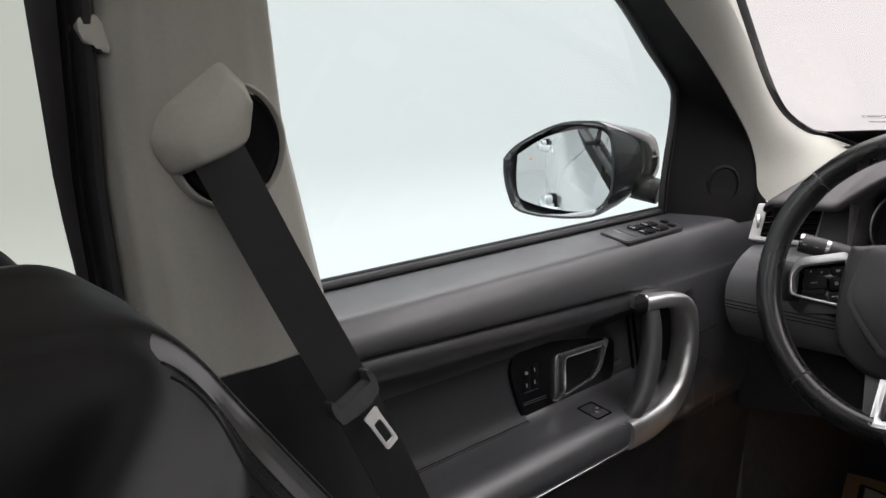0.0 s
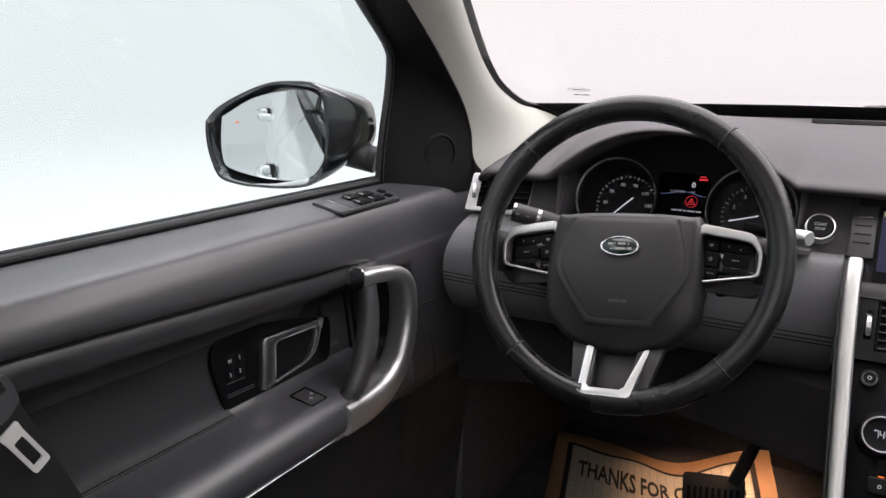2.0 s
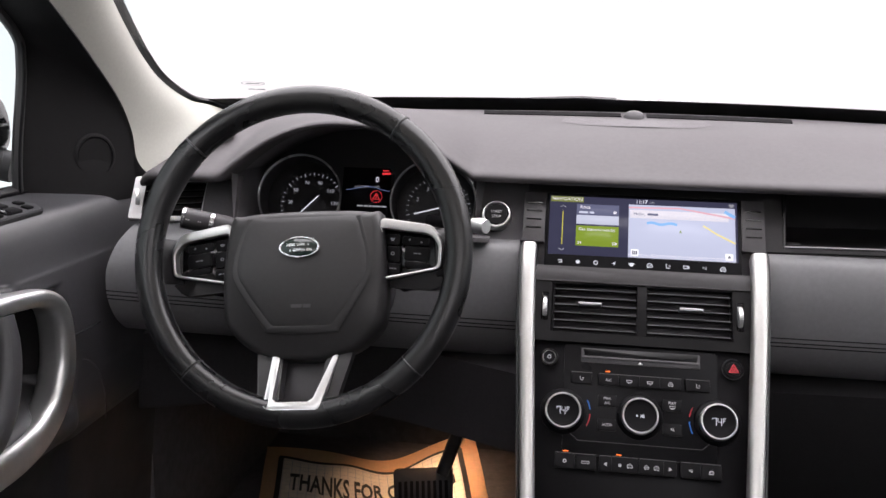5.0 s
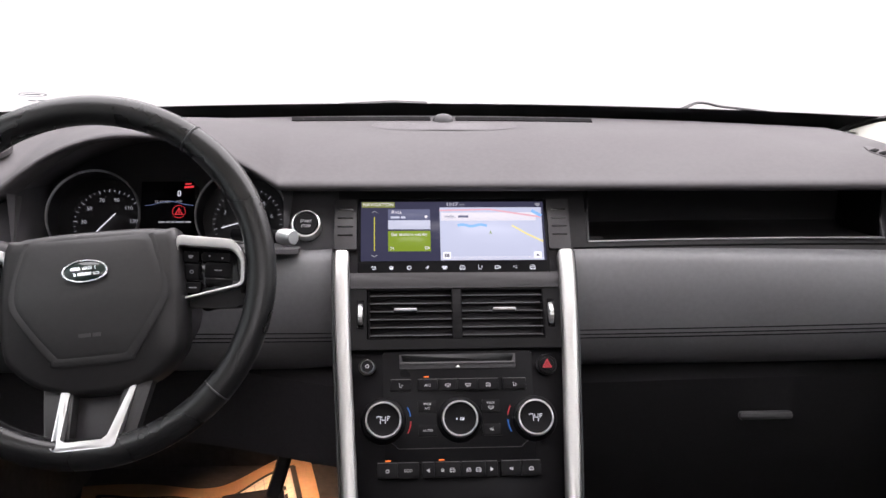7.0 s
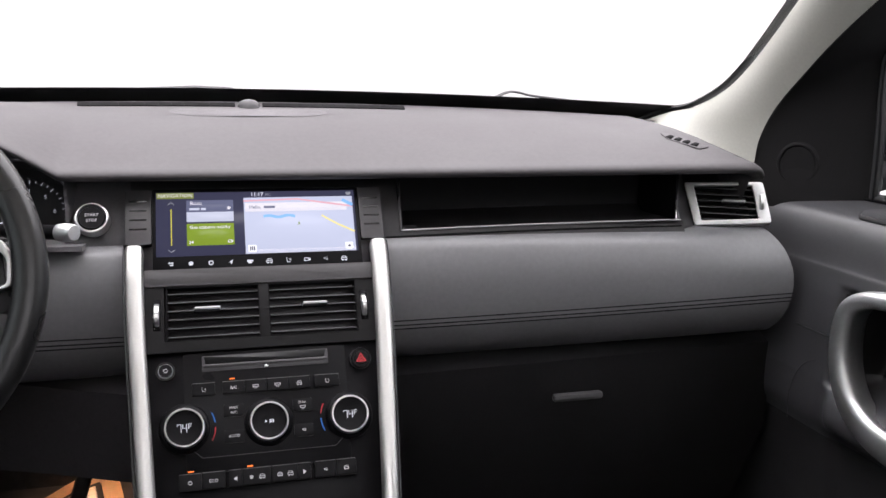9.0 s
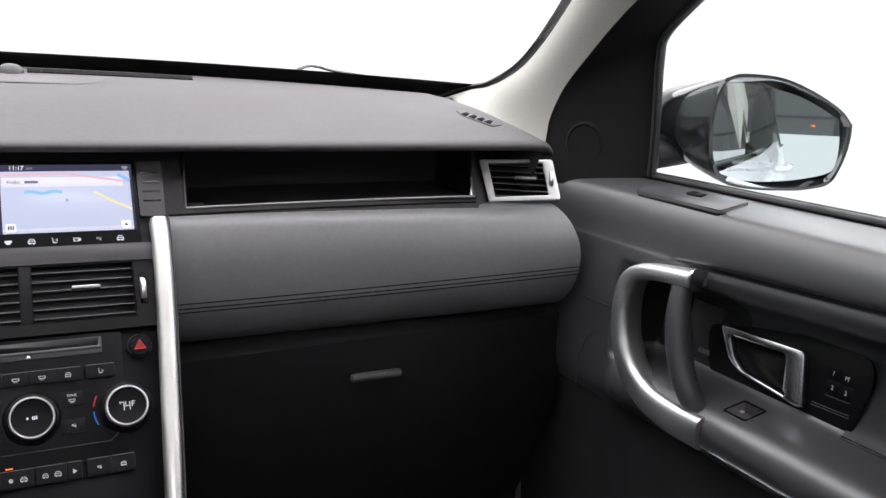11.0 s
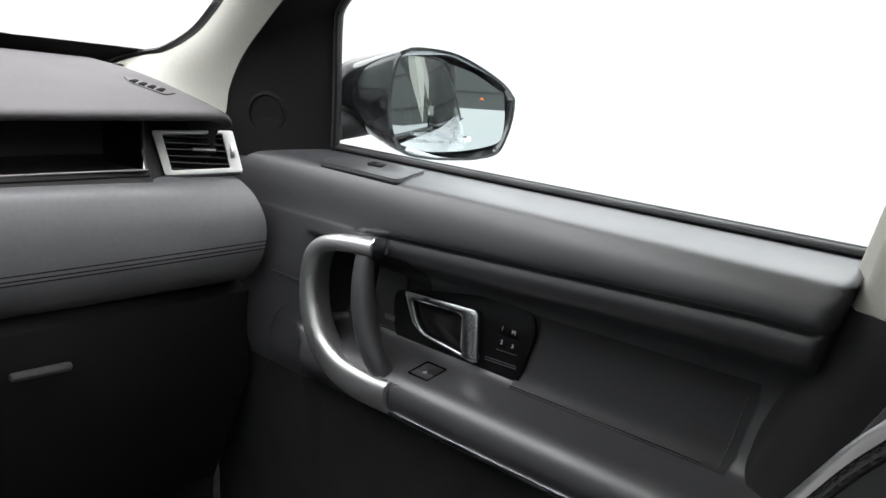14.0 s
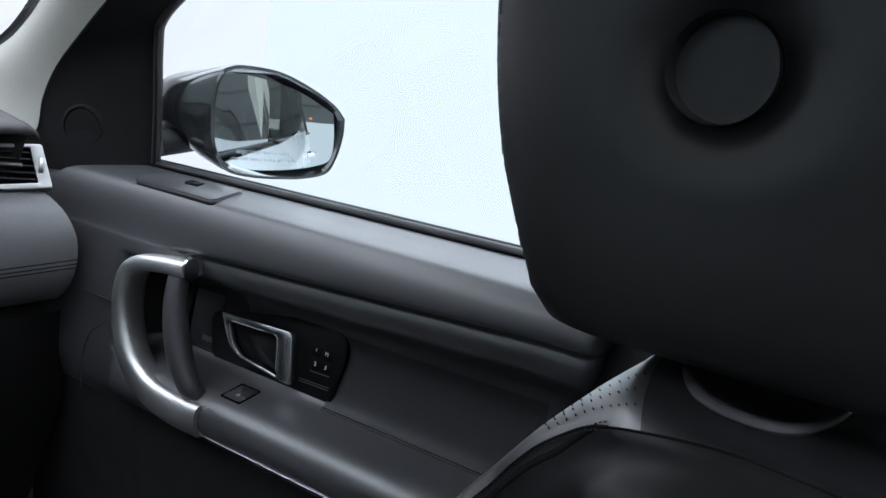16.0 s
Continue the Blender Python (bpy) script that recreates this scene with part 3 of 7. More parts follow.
    for mir in (False, True):
        v = vent(d, 0, 0, 6, (outer, inner), -0.002, 0.002, VENTSILVER, vm, mir, (0.0350, 0.004), "side_vent", "outer air vent in a satin silver frame")
    # lower panels
    part("glovebox", sheet(lambda u, v: Vector((0.16 + 0.55 * u, 1.17 - 0.09 * u + [0.07, 0.015, 0.015, 0.10][round(v * 3)], 0.888 + 0.044 * u + [0, -0.02, -0.15, -0.35][round(v * 3)])), 10, 3, thick=-0.01), LOWCOVER, d, "black glovebox lid", w)
    part("glovebox_handle", box((0.076, 0.013, 0.012), (0.427, 1.130, 0.8385), 0.0055), DULLGRIP, d, "dull glovebox handle", w)
    part("knee_panel", sheet(lambda u, v: Vector((-0.71 + 0.56 * u, 1.145 + 0.075 * math.sin(math.pi * u) + [0.06, 0.006, 0.0, -0.004, 0.10][round(v * 4)], 0.912 - 0.022 * ease(0.2, 1.0, u) + [0, -0.010, -0.06, -0.122, -0.128][round(v * 4)])), 16, 4, thick=-0.006), KNEE, d, "black knee panel", w)
    for x in (-0.745, 0.745):
        part("kick_panel", box((0.02, 0.66, 0.60), (x, 1.55, 0.72)), CARPET, d, "black kick panel", w)
    part("under_tray", box((1.46, 0.62, 0.02), (0, 1.54, 0.885)), DARK, d, "", w)
    part("firewall", box((1.5, 0.05, 0.75), (0, 1.85, 0.80)), CARPET, d, "black footwell carpet", w)
    # tunnel under the stack
    bm = prism([(1.203, 1.085), (0.80, 0.42), (1.80, 0.42), (1.80, 1.085)], -0.146, 0.146)
    bm.transform(Matrix(((0, 0, 1, 0), (1, 0, 0, 0), (0, 1, 0, 0), (0, 0, 0, 1))))
    part("tunnel", bm, DARK, d, "", w)
    # end caps of the dash
    for mir in (False, True):
        bm = bmesh.new()
        pts = [roll_point(shorten(0.7035, i / 30), i / 30) for i in range(3, 31)]
        back = [Vector((0.690, 1.32, 0.9)), Vector((0.672, 1.32, 1.12)), Vector((0.672, band_y(0.672) + 0.03, 1.115))]
        bm.faces.new([bm.verts.new(q) for q in pts + back])
        part("end_cap", bm, PLASTIC, d, "", w, mir)
    return d


def cluster():
    m = pose(-0.405, 1.29, 1.1, 70)
    c = thing("instrument_cluster", m, "hooded instrument cluster with two round dials and a lit display", "gauges")
    part("back_panel", prism(rounded([(-0.20, -0.09), (0.178, -0.09), (0.178, 0.06), (0.12, 0.125), (-0.14, 0.125), (-0.20, 0.06)], 0.03), -0.046, -0.040, 0.001), HOODGREY, c, "dark grey back panel")
    # hood tunnel
    def tunnel(u, v):
        a = math.pi * (1.08 - 1.16 * u)
        x = -0.385 + 0.160 * math.cos(a) * (1 + 0.27 * v)
        x0 = -0.385 + 0.160 * math.cos(a)
        z = max(1.05, lip(x0)[1] - 0.0195 * roundness(x0)) if math.sin(a) > 0 else 1.05
        return Vector((x, lip(x0)[0] + 0.004 + v * (1.365 + 0.35 * (z - 1.1) - lip(x0)[0]), z - 0.020 * v * (1 if z > 1.06 else 0)))
    part("hood_lining", sheet(tunnel, 60, 4), HOODGREY, c, "", "world", sharp=60)
    part("cowl_floor", box((0.40, 0.12, 0.006), m=Matrix.Translation((0, -0.062, 0.055)) @ Matrix.Rotation(radians(-75), 4, "X")), HOODGREY, c)
    dials = ((-0.1025, -0.0918, -0.0123, 211.5, 34.5, ("10", "30", "50", "70", "90", "110", "130", "150"), 46, (-0.0926, -0.0099)),
             (0.1055, 0.1093, -0.0109, 229.0, 36.0, ("0", "1", "2", "3", "4", "5", "6", "7"), 16, (0.0990, -0.0128)))
    for cx, fx, fy, first, step, marks, turn, tip in dials:
        r = 0.066
        g = part("dial", put(lathe([(0.0, -0.034), (r - 0.004, -0.034), (r - 0.003, 0.0)], 56), cx, -0.006), DARK, c, "round black dial in a deep tube")
        part("rim", put(lathe([(r - 0.0030, 0.0), (r - 0.0022, 0.004), (r - 0.0008, 0.005), (r, 0.003), (r, -0.002)], 64), cx, -0.006), BRIGHT, g, "thin chrome rim")
        for k, mark in enumerate(marks):
            a = radians(first - k * step)
            part("number", put(words(mark, 0.0080), fx + 0.0358 * math.cos(a), fy + 0.0358 * math.sin(a), -0.0335), LIT_GREY, g)
            part("tick", put(box((0.0052, 0.0009, 0.0006)), fx + 0.0478 * math.cos(a), fy + 0.0478 * math.sin(a), -0.0335, a), LIT_GREY, g)
            for j in (1, 2, 3):
                b = a - radians(step * j / 4)
                part("tick", put(box((0.0042 if j == 2 else 0.0026, 0.0007, 0.0006)), fx + 0.0488 * math.cos(b), fy + 0.0488 * math.sin(b), -0.0335, b), LIT_GREY, g)
        part("needle", put(box((0.044, 0.0015, 0.001), (-0.006, 0, 0), 0.0003), *tip, -0.030, radians(turn)), LIT_WHITE, g, "white needle")
    s = part("display", prism([(-0.036, -0.06), (0.036, -0.06), (0.036, 0.042), (-0.036, 0.042)], -0.040, 0.0006), S_DARK, c, "dark middle display")
    part("readout", put(words("0", 0.012), 0.0175, 0.024, 0.001), LIT_WHITE, s)
    part("readout", put(words("mph", 0.0042), 0.0175, 0.0135, 0.001), LIT_GREY, s)
    part("readout", put(words("11:17 AM", 0.0056), -0.0060, 0.0122, 0.001), LIT_GREY, s)
    part("arc", sweep([Vector((-0.03 + 0.068 * i / 16, 0.0070 + 0.0060 * math.sin(math.pi * i / 16) ** 2, 0.001)) for i in range(17)], oval(0.0003, 0.0005, 6), (0, 0, 1)), LIT_DUSK, s)
    part("warning_text", put(box((0.013, 0.0028, 0.0006)), 0.031, 0.034, 0.001, radians(4)), LIT_RED, s, "small red warning bar")
    part("warning_text", put(box((0.009, 0.0016, 0.0006)), 0.030, 0.0385, 0.001, radians(4)), LIT_RED, s)
    part("warning_ring", put(ring(circle(0.0093, 32), circle(0.0087, 32), 0, 0.0008), 0.0176, -0.0020), LIT_RED, s, "red warning ring")
    part("warning_sign", put(ring([(-0.0060, -0.0043), (0.0060, -0.0043), (0, 0.0060)], [(-0.0044, -0.0034), (0.0044, -0.0034), (0, 0.0042)], 0, 0.0008), 0.0176, -0.0022), LIT_RED, s, "red warning triangle")
    part("warning_sign", put(box((0.0012, 0.0042, 0.0008)), 0.0176, -0.0022, 0.0004), LIT_RED, s)
    part("readout", put(bars((0.009, 0.006, 0.004, 0.012, 0.008), 0.0016, 0.0022), 0.012, -0.0172, 0.001), LIT_GREY, s, "line of small white print")
    return c


def bars(widths, gap, h):
    """Plain bars for print too small to read."""
    bm, x = bmesh.new(), -(sum(widths) + gap * (len(widths) - 1)) / 2
    for w in widths:
        join(bm, box((w, h, 0.0004), (x + w / 2, 0, 0)))
        x += w + gap
    return bm


def icon(kind, s):
    """Small pictograms of the buttons, in the xy plane, about s wide."""
    bm = bmesh.new()
    def bar(x, y, w, h, a=0.0):
        join(bm, put(box((w * s, h * s, 0.0004)), x * s, y * s, 0, a))
    if kind == "seat":
        bar(-0.25, 0.1, 0.10, 0.8, 0.15); bar(0.05, -0.32, 0.55, 0.10); bar(0.25, 0.1, 0.07, 0.34, 0.3); bar(0.42, 0.1, 0.07, 0.34, 0.3)
    elif kind == "screen":
        join(bm, put(ring([(-0.5 * s, -0.2 * s), (0.5 * s, -0.2 * s), (0.6 * s, 0.3 * s), (-0.6 * s, 0.3 * s)], [(-0.4 * s, -0.1 * s), (0.4 * s, -0.1 * s), (0.48 * s, 0.2 * s), (-0.48 * s, 0.2 * s)], 0, 0.0004), 0, 0)); bar(-0.15, -0.35, 0.1, 0.3); bar(0.15, -0.35, 0.1, 0.3)
    elif kind == "car":
        bar(0, -0.28, 1.0, 0.10); bar(-0.46, -0.1, 0.1, 0.34); bar(0.46, -0.1, 0.1, 0.34); bar(0, 0.06, 1.0, 0.09); bar(0, 0.36, 0.5, 0.09); bar(-0.33, 0.2, 0.36, 0.09, 1.0); bar(0.33, 0.2, 0.36, 0.09, -1.0); bar(-0.28, -0.4, 0.2, 0.12); bar(0.28, -0.4, 0.2, 0.12)
    elif kind == "house":
        bar(0, -0.12, 0.55, 0.4); bar(-0.18, 0.18, 0.5, 0.14, 0.6); bar(0.18, 0.18, 0.5, 0.14, -0.6)
    elif kind == "back":
        bar(0.0, 0.2, 0.6, 0.13); bar(0.3, 0.0, 0.13, 0.5); bar(0.05, -0.22, 0.5, 0.13); bar(-0.28, 0.2, 0.3, 0.12, 0.7)
    elif kind == "arrow":
        join(bm, prism([(-0.4 * s, -0.1 * s), (0.4 * s, 0.4 * s), (0.1 * s, -0.4 * s), (0.02 * s, -0.02 * s)], 0, 0.0004))
    elif kind == "phone":
        bar(0, 0.18, 0.9, 0.2); bar(0, -0.15, 0.6, 0.35); bar(-0.4, 0.05, 0.2, 0.2); bar(0.4, 0.05, 0.2, 0.2)
    elif kind == "ring":
        join(bm, ring(circle(0.4 * s, 16), circle(0.26 * s, 16), 0, 0.0004))
    elif kind == "camera":
        join(bm, ring([(-0.5 * s, -0.3 * s), (0.3 * s, -0.3 * s), (0.3 * s, 0.3 * s), (-0.5 * s, 0.3 * s)], [(-0.38 * s, -0.18 * s), (0.18 * s, -0.18 * s), (0.18 * s, 0.18 * s), (-0.38 * s, 0.18 * s)], 0, 0.0004)); bar(0.45, 0, 0.2, 0.4)
    elif kind == "left":
        join(bm, prism([(-0.4 * s, 0), (0.3 * s, -0.45 * s), (0.3 * s, 0.45 * s)], 0, 0.0004))
    elif kind == "right":
        join(bm, prism([(0.4 * s, 0), (-0.3 * s, 0.45 * s), (-0.3 * s, -0.45 * s)], 0, 0.0004))
    else:
        bar(-0.2, 0.1, 0.3, 0.3); bar(0.2, -0.1, 0.3, 0.3); bar(0.2, 0.25, 0.3, 0.1)
    return bm


def digits():
    """A slim segmented 74 F."""
    bm, h, wd = bmesh.new(), 0.0088, 0.0042
    def stroke(x0, y0, x1, y1, t=0.00066):
        dx, dy = x1 - x0, y1 - y0
        join(bm, put(box((math.hypot(dx, dy) + t * 0.6, t, 0.0004)), (x0 + x1) / 2, (y0 + y1) / 2, 0, math.atan2(dy, dx)))
    x = -0.0078
    stroke(x, h / 2, x + wd, h / 2); stroke(x + wd, h / 2, x + wd, -h / 2); stroke(x, h / 2, x, h / 2 - 0.0016)
    x = -0.0017
    stroke(x, h / 2, x, 0); stroke(x, 0, x + wd, 0); stroke(x + wd, h / 2, x + wd, -h / 2)
    x = 0.0048
    stroke(x, h / 2, x, h / 2 - 0.0052, 0.0007); stroke(x, h / 2, x + 0.0030, h / 2, 0.0007); stroke(x, h / 2 - 0.0025, x + 0.0024, h / 2 - 0.0025, 0.0007)
    return bm


def centre_stack():
    c = thing("centre_stack", STACK, "sloping charcoal centre stack with vents, knobs and button rows", "console")
    # plates
    part("upper_plate", prism(rounded([(-0.141, -0.122), (0.141, -0.122), (0.141, -0.101), (-0.141, -0.101)], 0.004), -0.02, 0.006, 0.004), STACKGREY, c)
    mid = ring([(-0.141, -0.203), (0.141, -0.203), (0.141, -0.120), (-0.141, -0.120)], [(-0.116, -0.190), (0.116, -0.190), (0.116, -0.1235), (-0.116, -0.1235)], -0.02, 0.004)
    part("vent_plate", mid, VENTGREY, c)
    part("vent_post", box((0.0125, 0.070, 0.022), (0.0012, -0.157, -0.007), 0.001), VENTGREY, c)
    part("lower_plate", prism([(-0.141, -0.62), (0.141, -0.62), (0.141, -0.203), (-0.141, -0.203)], -0.02, -0.001), STACKBLACK, c)
    part("control_panel", prism(rounded([(-0.094, -0.345), (0.094, -0.345), (0.096, -0.206), (-0.096, -0.206)], 0.004), -0.002, 0.0008, 0.0006), PANEL, c, "satin black control panel")
    for s in (-1, 1):
        bm = prism(rounded([(s * 0.160, -0.066), (s * 0.130, -0.066), (s * 0.130, 0.006), (s * 0.160, 0.006)], 0.002), -0.02, 0.001, 0.0008)
        j = part("ribbed_jamb", bm, PLASTIC, c, "ribbed jamb beside the screen")
        for k in range(4):
            part("groove", box((0.020, 0.0018, 0.0012), (s * 0.1455, -0.0095 - k * 0.0122, 0.0012)), GLOSS, j)
        # silver side strips
        path = spline([(s * 0.1495, -0.0725, 0.004), (s * 0.1495, -0.11, 0.006), (s * 0.1468, -0.187, 0.007), (s * 0.1415, -0.28, 0.008), (s * 0.136, -0.376, 0.008), (s * 0.129, -0.50, 0.006), (s * 0.122, -0.62, 0.004)], 40)
        sec = oval(0.0112, 0.011, 16, 3.0)
        part("side_strip", sweep(path, sec, (0, 0, 1), [(0.85 if i < 1 else 1.0 - 0.0045 * i * 1.0, 1) for i in range(40)]), TRIMSILVER, c, "curved satin silver strip")
        part("strip_seal", sweep([p + Vector((s * 0.0118, 0, -0.004)) for p in path], oval(0.002, 0.008, 6), (0, 0, 1)), RUBBER, c)
    # vents
    for x0, x1, tab in ((-0.1127, -0.0052, -0.066), (0.0078, 0.1148, 0.063)):
        inner = rounded([(x0, -0.1885), (x1, -0.1885), (x1, -0.1245), (x0, -0.1245)], 0.0015, 2)
        outer = rounded([(x0 - 0.001, -0.1895), (x1 + 0.001, -0.1895), (x1 + 0.001, -0.1235), (x0 - 0.001, -0.1235)], 0.0015, 2)
        v = vent(c, 0, 0, 6, (outer, inner), tab, -0.152, PANEL, STACK @ Matrix.Translation((0, 0, 0.002)), False, None, "centre_vent", "centre air vent with black slats")
    for s in (-1, 1):
        hole = prism(rounded([(s * 0.1290, -0.176), (s * 0.1200, -0.176), (s * 0.1200, -0.138), (s * 0.1290, -0.138)], 0.002), 0.0, 0.0046)
        part("wheel_slot", hole, GLOSS, c)
        bm = lathe([(0.001, -0.003), (0.0155, -0.003), (0.0165, -0.002), (0.0165, 0.002), (0.0155, 0.003), (0.001, 0.003)], 40)
        bm.transform(Matrix.Translation((s * 0.1243, -0.157, -0.004)) @ Matrix.Rotation(radians(90), 4, "Y"))
        part("thumbwheel", bm, SILVER, c, "ribbed silver thumbwheel")
    # disc slot
    sl = part("disc_slot", prism(rounded([(-0.0745, -0.228), (0.0745, -0.228), (0.0745, -0.2095), (-0.0745, -0.2095)], 0.002), 0.0, 0.0016, 0.0006), DARK, c, "compact disc slot")
    part("slot_mouth", prism(rounded([(-0.0700, -0.2195), (0.0700, -0.2195), (0.0725, -0.2100), (-0.0725, -0.2100)], 0.001), 0.0, 0.0022), RUBBER, sl)
    part("slot_lip", box((0.146, 0.0030, 0.0024), (0, -0.2212, 0.0020), 0.0008), PLASTIC, sl)
    part("eject_arrow", prism([(-0.003, -0.227), (0.003, -0.227), (0, -0.2235)], 0.002, 0.0024), WHITE, sl)
    # round switches
    for u, mat_, lab in ((-0.1153, SILVER, "power switch with a silver ring"), (0.1148, PANEL, "black hazard switch with a red triangle")):
        k = part("round_switch", put(lathe([(0.0, 0.005), (0.0075, 0.005), (0.0085, 0.004), (0.0085, 0.0)], 32), u, -0.2247), BUTTON, c, lab)
        if u < 0:
            part("bezel", put(lathe([(0.0074, 0.0), (0.0075, 0.005), (0.0079, 0.0062), (0.0085, 0.004), (0.0087, 0)], 36), u, -0.2247), BRIGHT, k)
            part("symbol", put(ring(circle(0.0024, 20), circle(0.0017, 20), 0.0049, 0.0054), u, -0.2247), WHITE, k)
            part("surround", put(lathe([(0.0088, 0), (0.0090, 0.0015), (0.0110, 0.0015), (0.0115, -0.001)], 36), u, -0.2247), GLOSS, k)
        else:
            part("bezel", put(lathe([(0.0086, 0.0), (0.0086, 0.004), (0.0112, 0.004), (0.0118, 0.003), (0.0122, 0.0045), (0.0128, 0)], 36), u, -0.2247), PANEL, k)
            part("symbol", put(ring([(-0.0066, -0.005), (0.0066, -0.005), (0, 0.0066)], [(-0.0042, -0.0037), (0.0042, -0.0037), (0, 0.0038)], 0.0049, 0.0055), u, -0.2247), RED, k)
            part("symbol", put(ring([(-0.0028, -0.0030), (0.0028, -0.0030), (0, 0.0020)], [(-0.0013, -0.0021), (0.0013, -0.0021), (0, 0.0002)], 0.0049, 0.0055), u, -0.2247), RED, k)
            part("trim_ring", put(lathe([(0.0127, 0.0), (0.0129, 0.0012), (0.0133, 0.0012), (0.0135, 0.0)], 40), u, -0.2247), BUCKLE, k)
    # upper button row
    for x0, x1, marks in ((-0.0865, -0.0600, ("seat",)), (-0.0520, 0.0505, ("A/C", "screen", "screen", "car")), (0.0560, 0.0860, ("seat",))):
        n = len(marks)
        for i, k in enumerate(marks):
            a, b = x0 + (x1 - x0) * i / n, x0 + (x1 - x0) * (i + 1) / n
            q = part("button", box((b - a - 0.0003, 0.0150, 0.005), ((a + b) / 2, -0.2490, 0.0015), 0.0005), BUTTON, c)
            bm = words(k, 0.0050) if k == "A/C" else icon(k, 0.0060)
            part("symbol", put(bm, (a + b) / 2, -0.2500, 0.0042), SOFTWHITE, q)
            # Grey line paints the highlight on the button's top edge.
            part("button_edge", box((b - a - 0.001, 0.0007, 0.0006), ((a + b) / 2, -0.2420, 0.0041)), GREYLINE, q)
    part("indicator", box((0.0060, 0.0013, 0.001), (-0.0405, -0.2385, 0.0012), 0.0003), LIT_AMBER, c, "lit amber indicator")
    # climate knobs
    for u, txt in ((-0.0950, "74°F"), (0.0, None), (0.0948, "74°F")):
        k = part("climate_knob", put(lathe([(0.0, 0.0125), (0.0188, 0.0125), (0.0195, 0.013)], 48), u, -0.2928), STACKBLACK, c, "round climate knob with a black face")
        part("ring", put(lathe([(0.0198, 0.0125), (0.0205, 0.0140), (0.0216, 0.0138), (0.0226, 0.011), (0.0229, 0.004)], 56), u, -0.2928), SILVER, k, "bright silver ring")
        part("skirt", put(lathe([(0.0236, 0.006), (0.0262, 0.0045), (0.0285, 0.0015), (0.0290, -0.001)], 56), u, -0.2928), PANEL, k)
        bm = digits() if txt else join(put(icon("right", 0.0034), -0.004, 0), put(bars((0.0010, 0.0010, 0.0010), 0.0008, 0.0038), 0.0025, 0))
        part("readout", put(bm, u, -0.2935, 0.0128), LIT_WHITE, k)
    for s, u in ((-1, -0.0950), (1, 0.0948)):
        for mat_, a0, a1 in ((LIT_BLUE if s < 0 else RED, 8, 28), (RED if s < 0 else LIT_BLUE, -28, -2)):
            pts = [Vector((u - s * 0.034 * math.cos(radians(a)), -0.2928 + 0.034 * math.sin(radians(a)), 0.0012)) for a in np.linspace(a0, a1, 9)]
            part("temperature_arc", sweep(pts, oval(0.0007, 0.0005, 6), (0, 0, 1)), mat_, c)
    for u, v, lines in ((-0.0400, -0.2760, ("MAX", "A/C")), (-0.0400, -0.3060, ("AUTO",)), (0.0400, -0.2760, ("MAX", "screen")), (0.0400, -0.3060, ("fan",))):
        q = part("button", prism(rounded([(u - 0.0115, v - 0.0075), (u + 0.0115, v - 0.0075), (u + 0.0115, v + 0.0075), (u - 0.0115, v + 0.0075)], 0.002), 0.0, 0.003, 0.0008), BUTTON, c)
        for i, s in enumerate(lines):
            bm = words(s, 0.0045) if s.isupper() else icon(s, 0.0058)
            part("print", put(bm, u, v + (0.0028 if len(lines) > 1 else 0) - 0.0056 * i, 0.0031), SOFTWHITE, q)
    part("panel_line", sweep([Vector(p) for p in ((-0.0900, -0.315, 0.001), (-0.0760, -0.3275, 0.001), (0.0760, -0.3275, 0.001), (0.0900, -0.315, 0.001))], oval(0.0004, 0.0006, 6), (0, 0, 1)), DARK, c)
    # lower button row
    row = ((-0.1025, -0.0780, "ring"), (-0.0775, -0.0520, "ECO"), (-0.0480, -0.0330, "left"), (-0.0328, -0.0010, "house"), (0.0005, 0.0300, "car"), (0.0302, 0.0450, "right"), (0.0500, 0.0740, "fan"), (0.0745, 0.0985, "car"))
    for a, b, k in row:
        q = part("button", box((b - a, 0.0190, 0.006), ((a + b) / 2, -0.3530, 0.0), 0.0005), BUTTON, c)
        bm = words(k, 0.0050) if k == "ECO" else icon(k, 0.0056)
        if k in ("house", "car") and b - a > 0.026:
            bm = join(put(bm, -0.006, 0), put(icon("car", 0.0064), 0.006, 0))
        part("symbol", put(bm, (a + b) / 2, -0.3540, 0.0033), SOFTWHITE, q)
        # Highlight of the lower row, painted as a grey line too.
        part("button_edge", box((b - a - 0.001, 0.0007, 0.0006), ((a + b) / 2, -0.3440, 0.0031)), GREYLINE, q)
    for u in (-0.0895, -0.0240):
        part("indicator", box((0.0066, 0.0013, 0.001), (u, -0.3415, 0.0008), 0.0003), LIT_AMBER, c, "lit amber indicator")
    return c


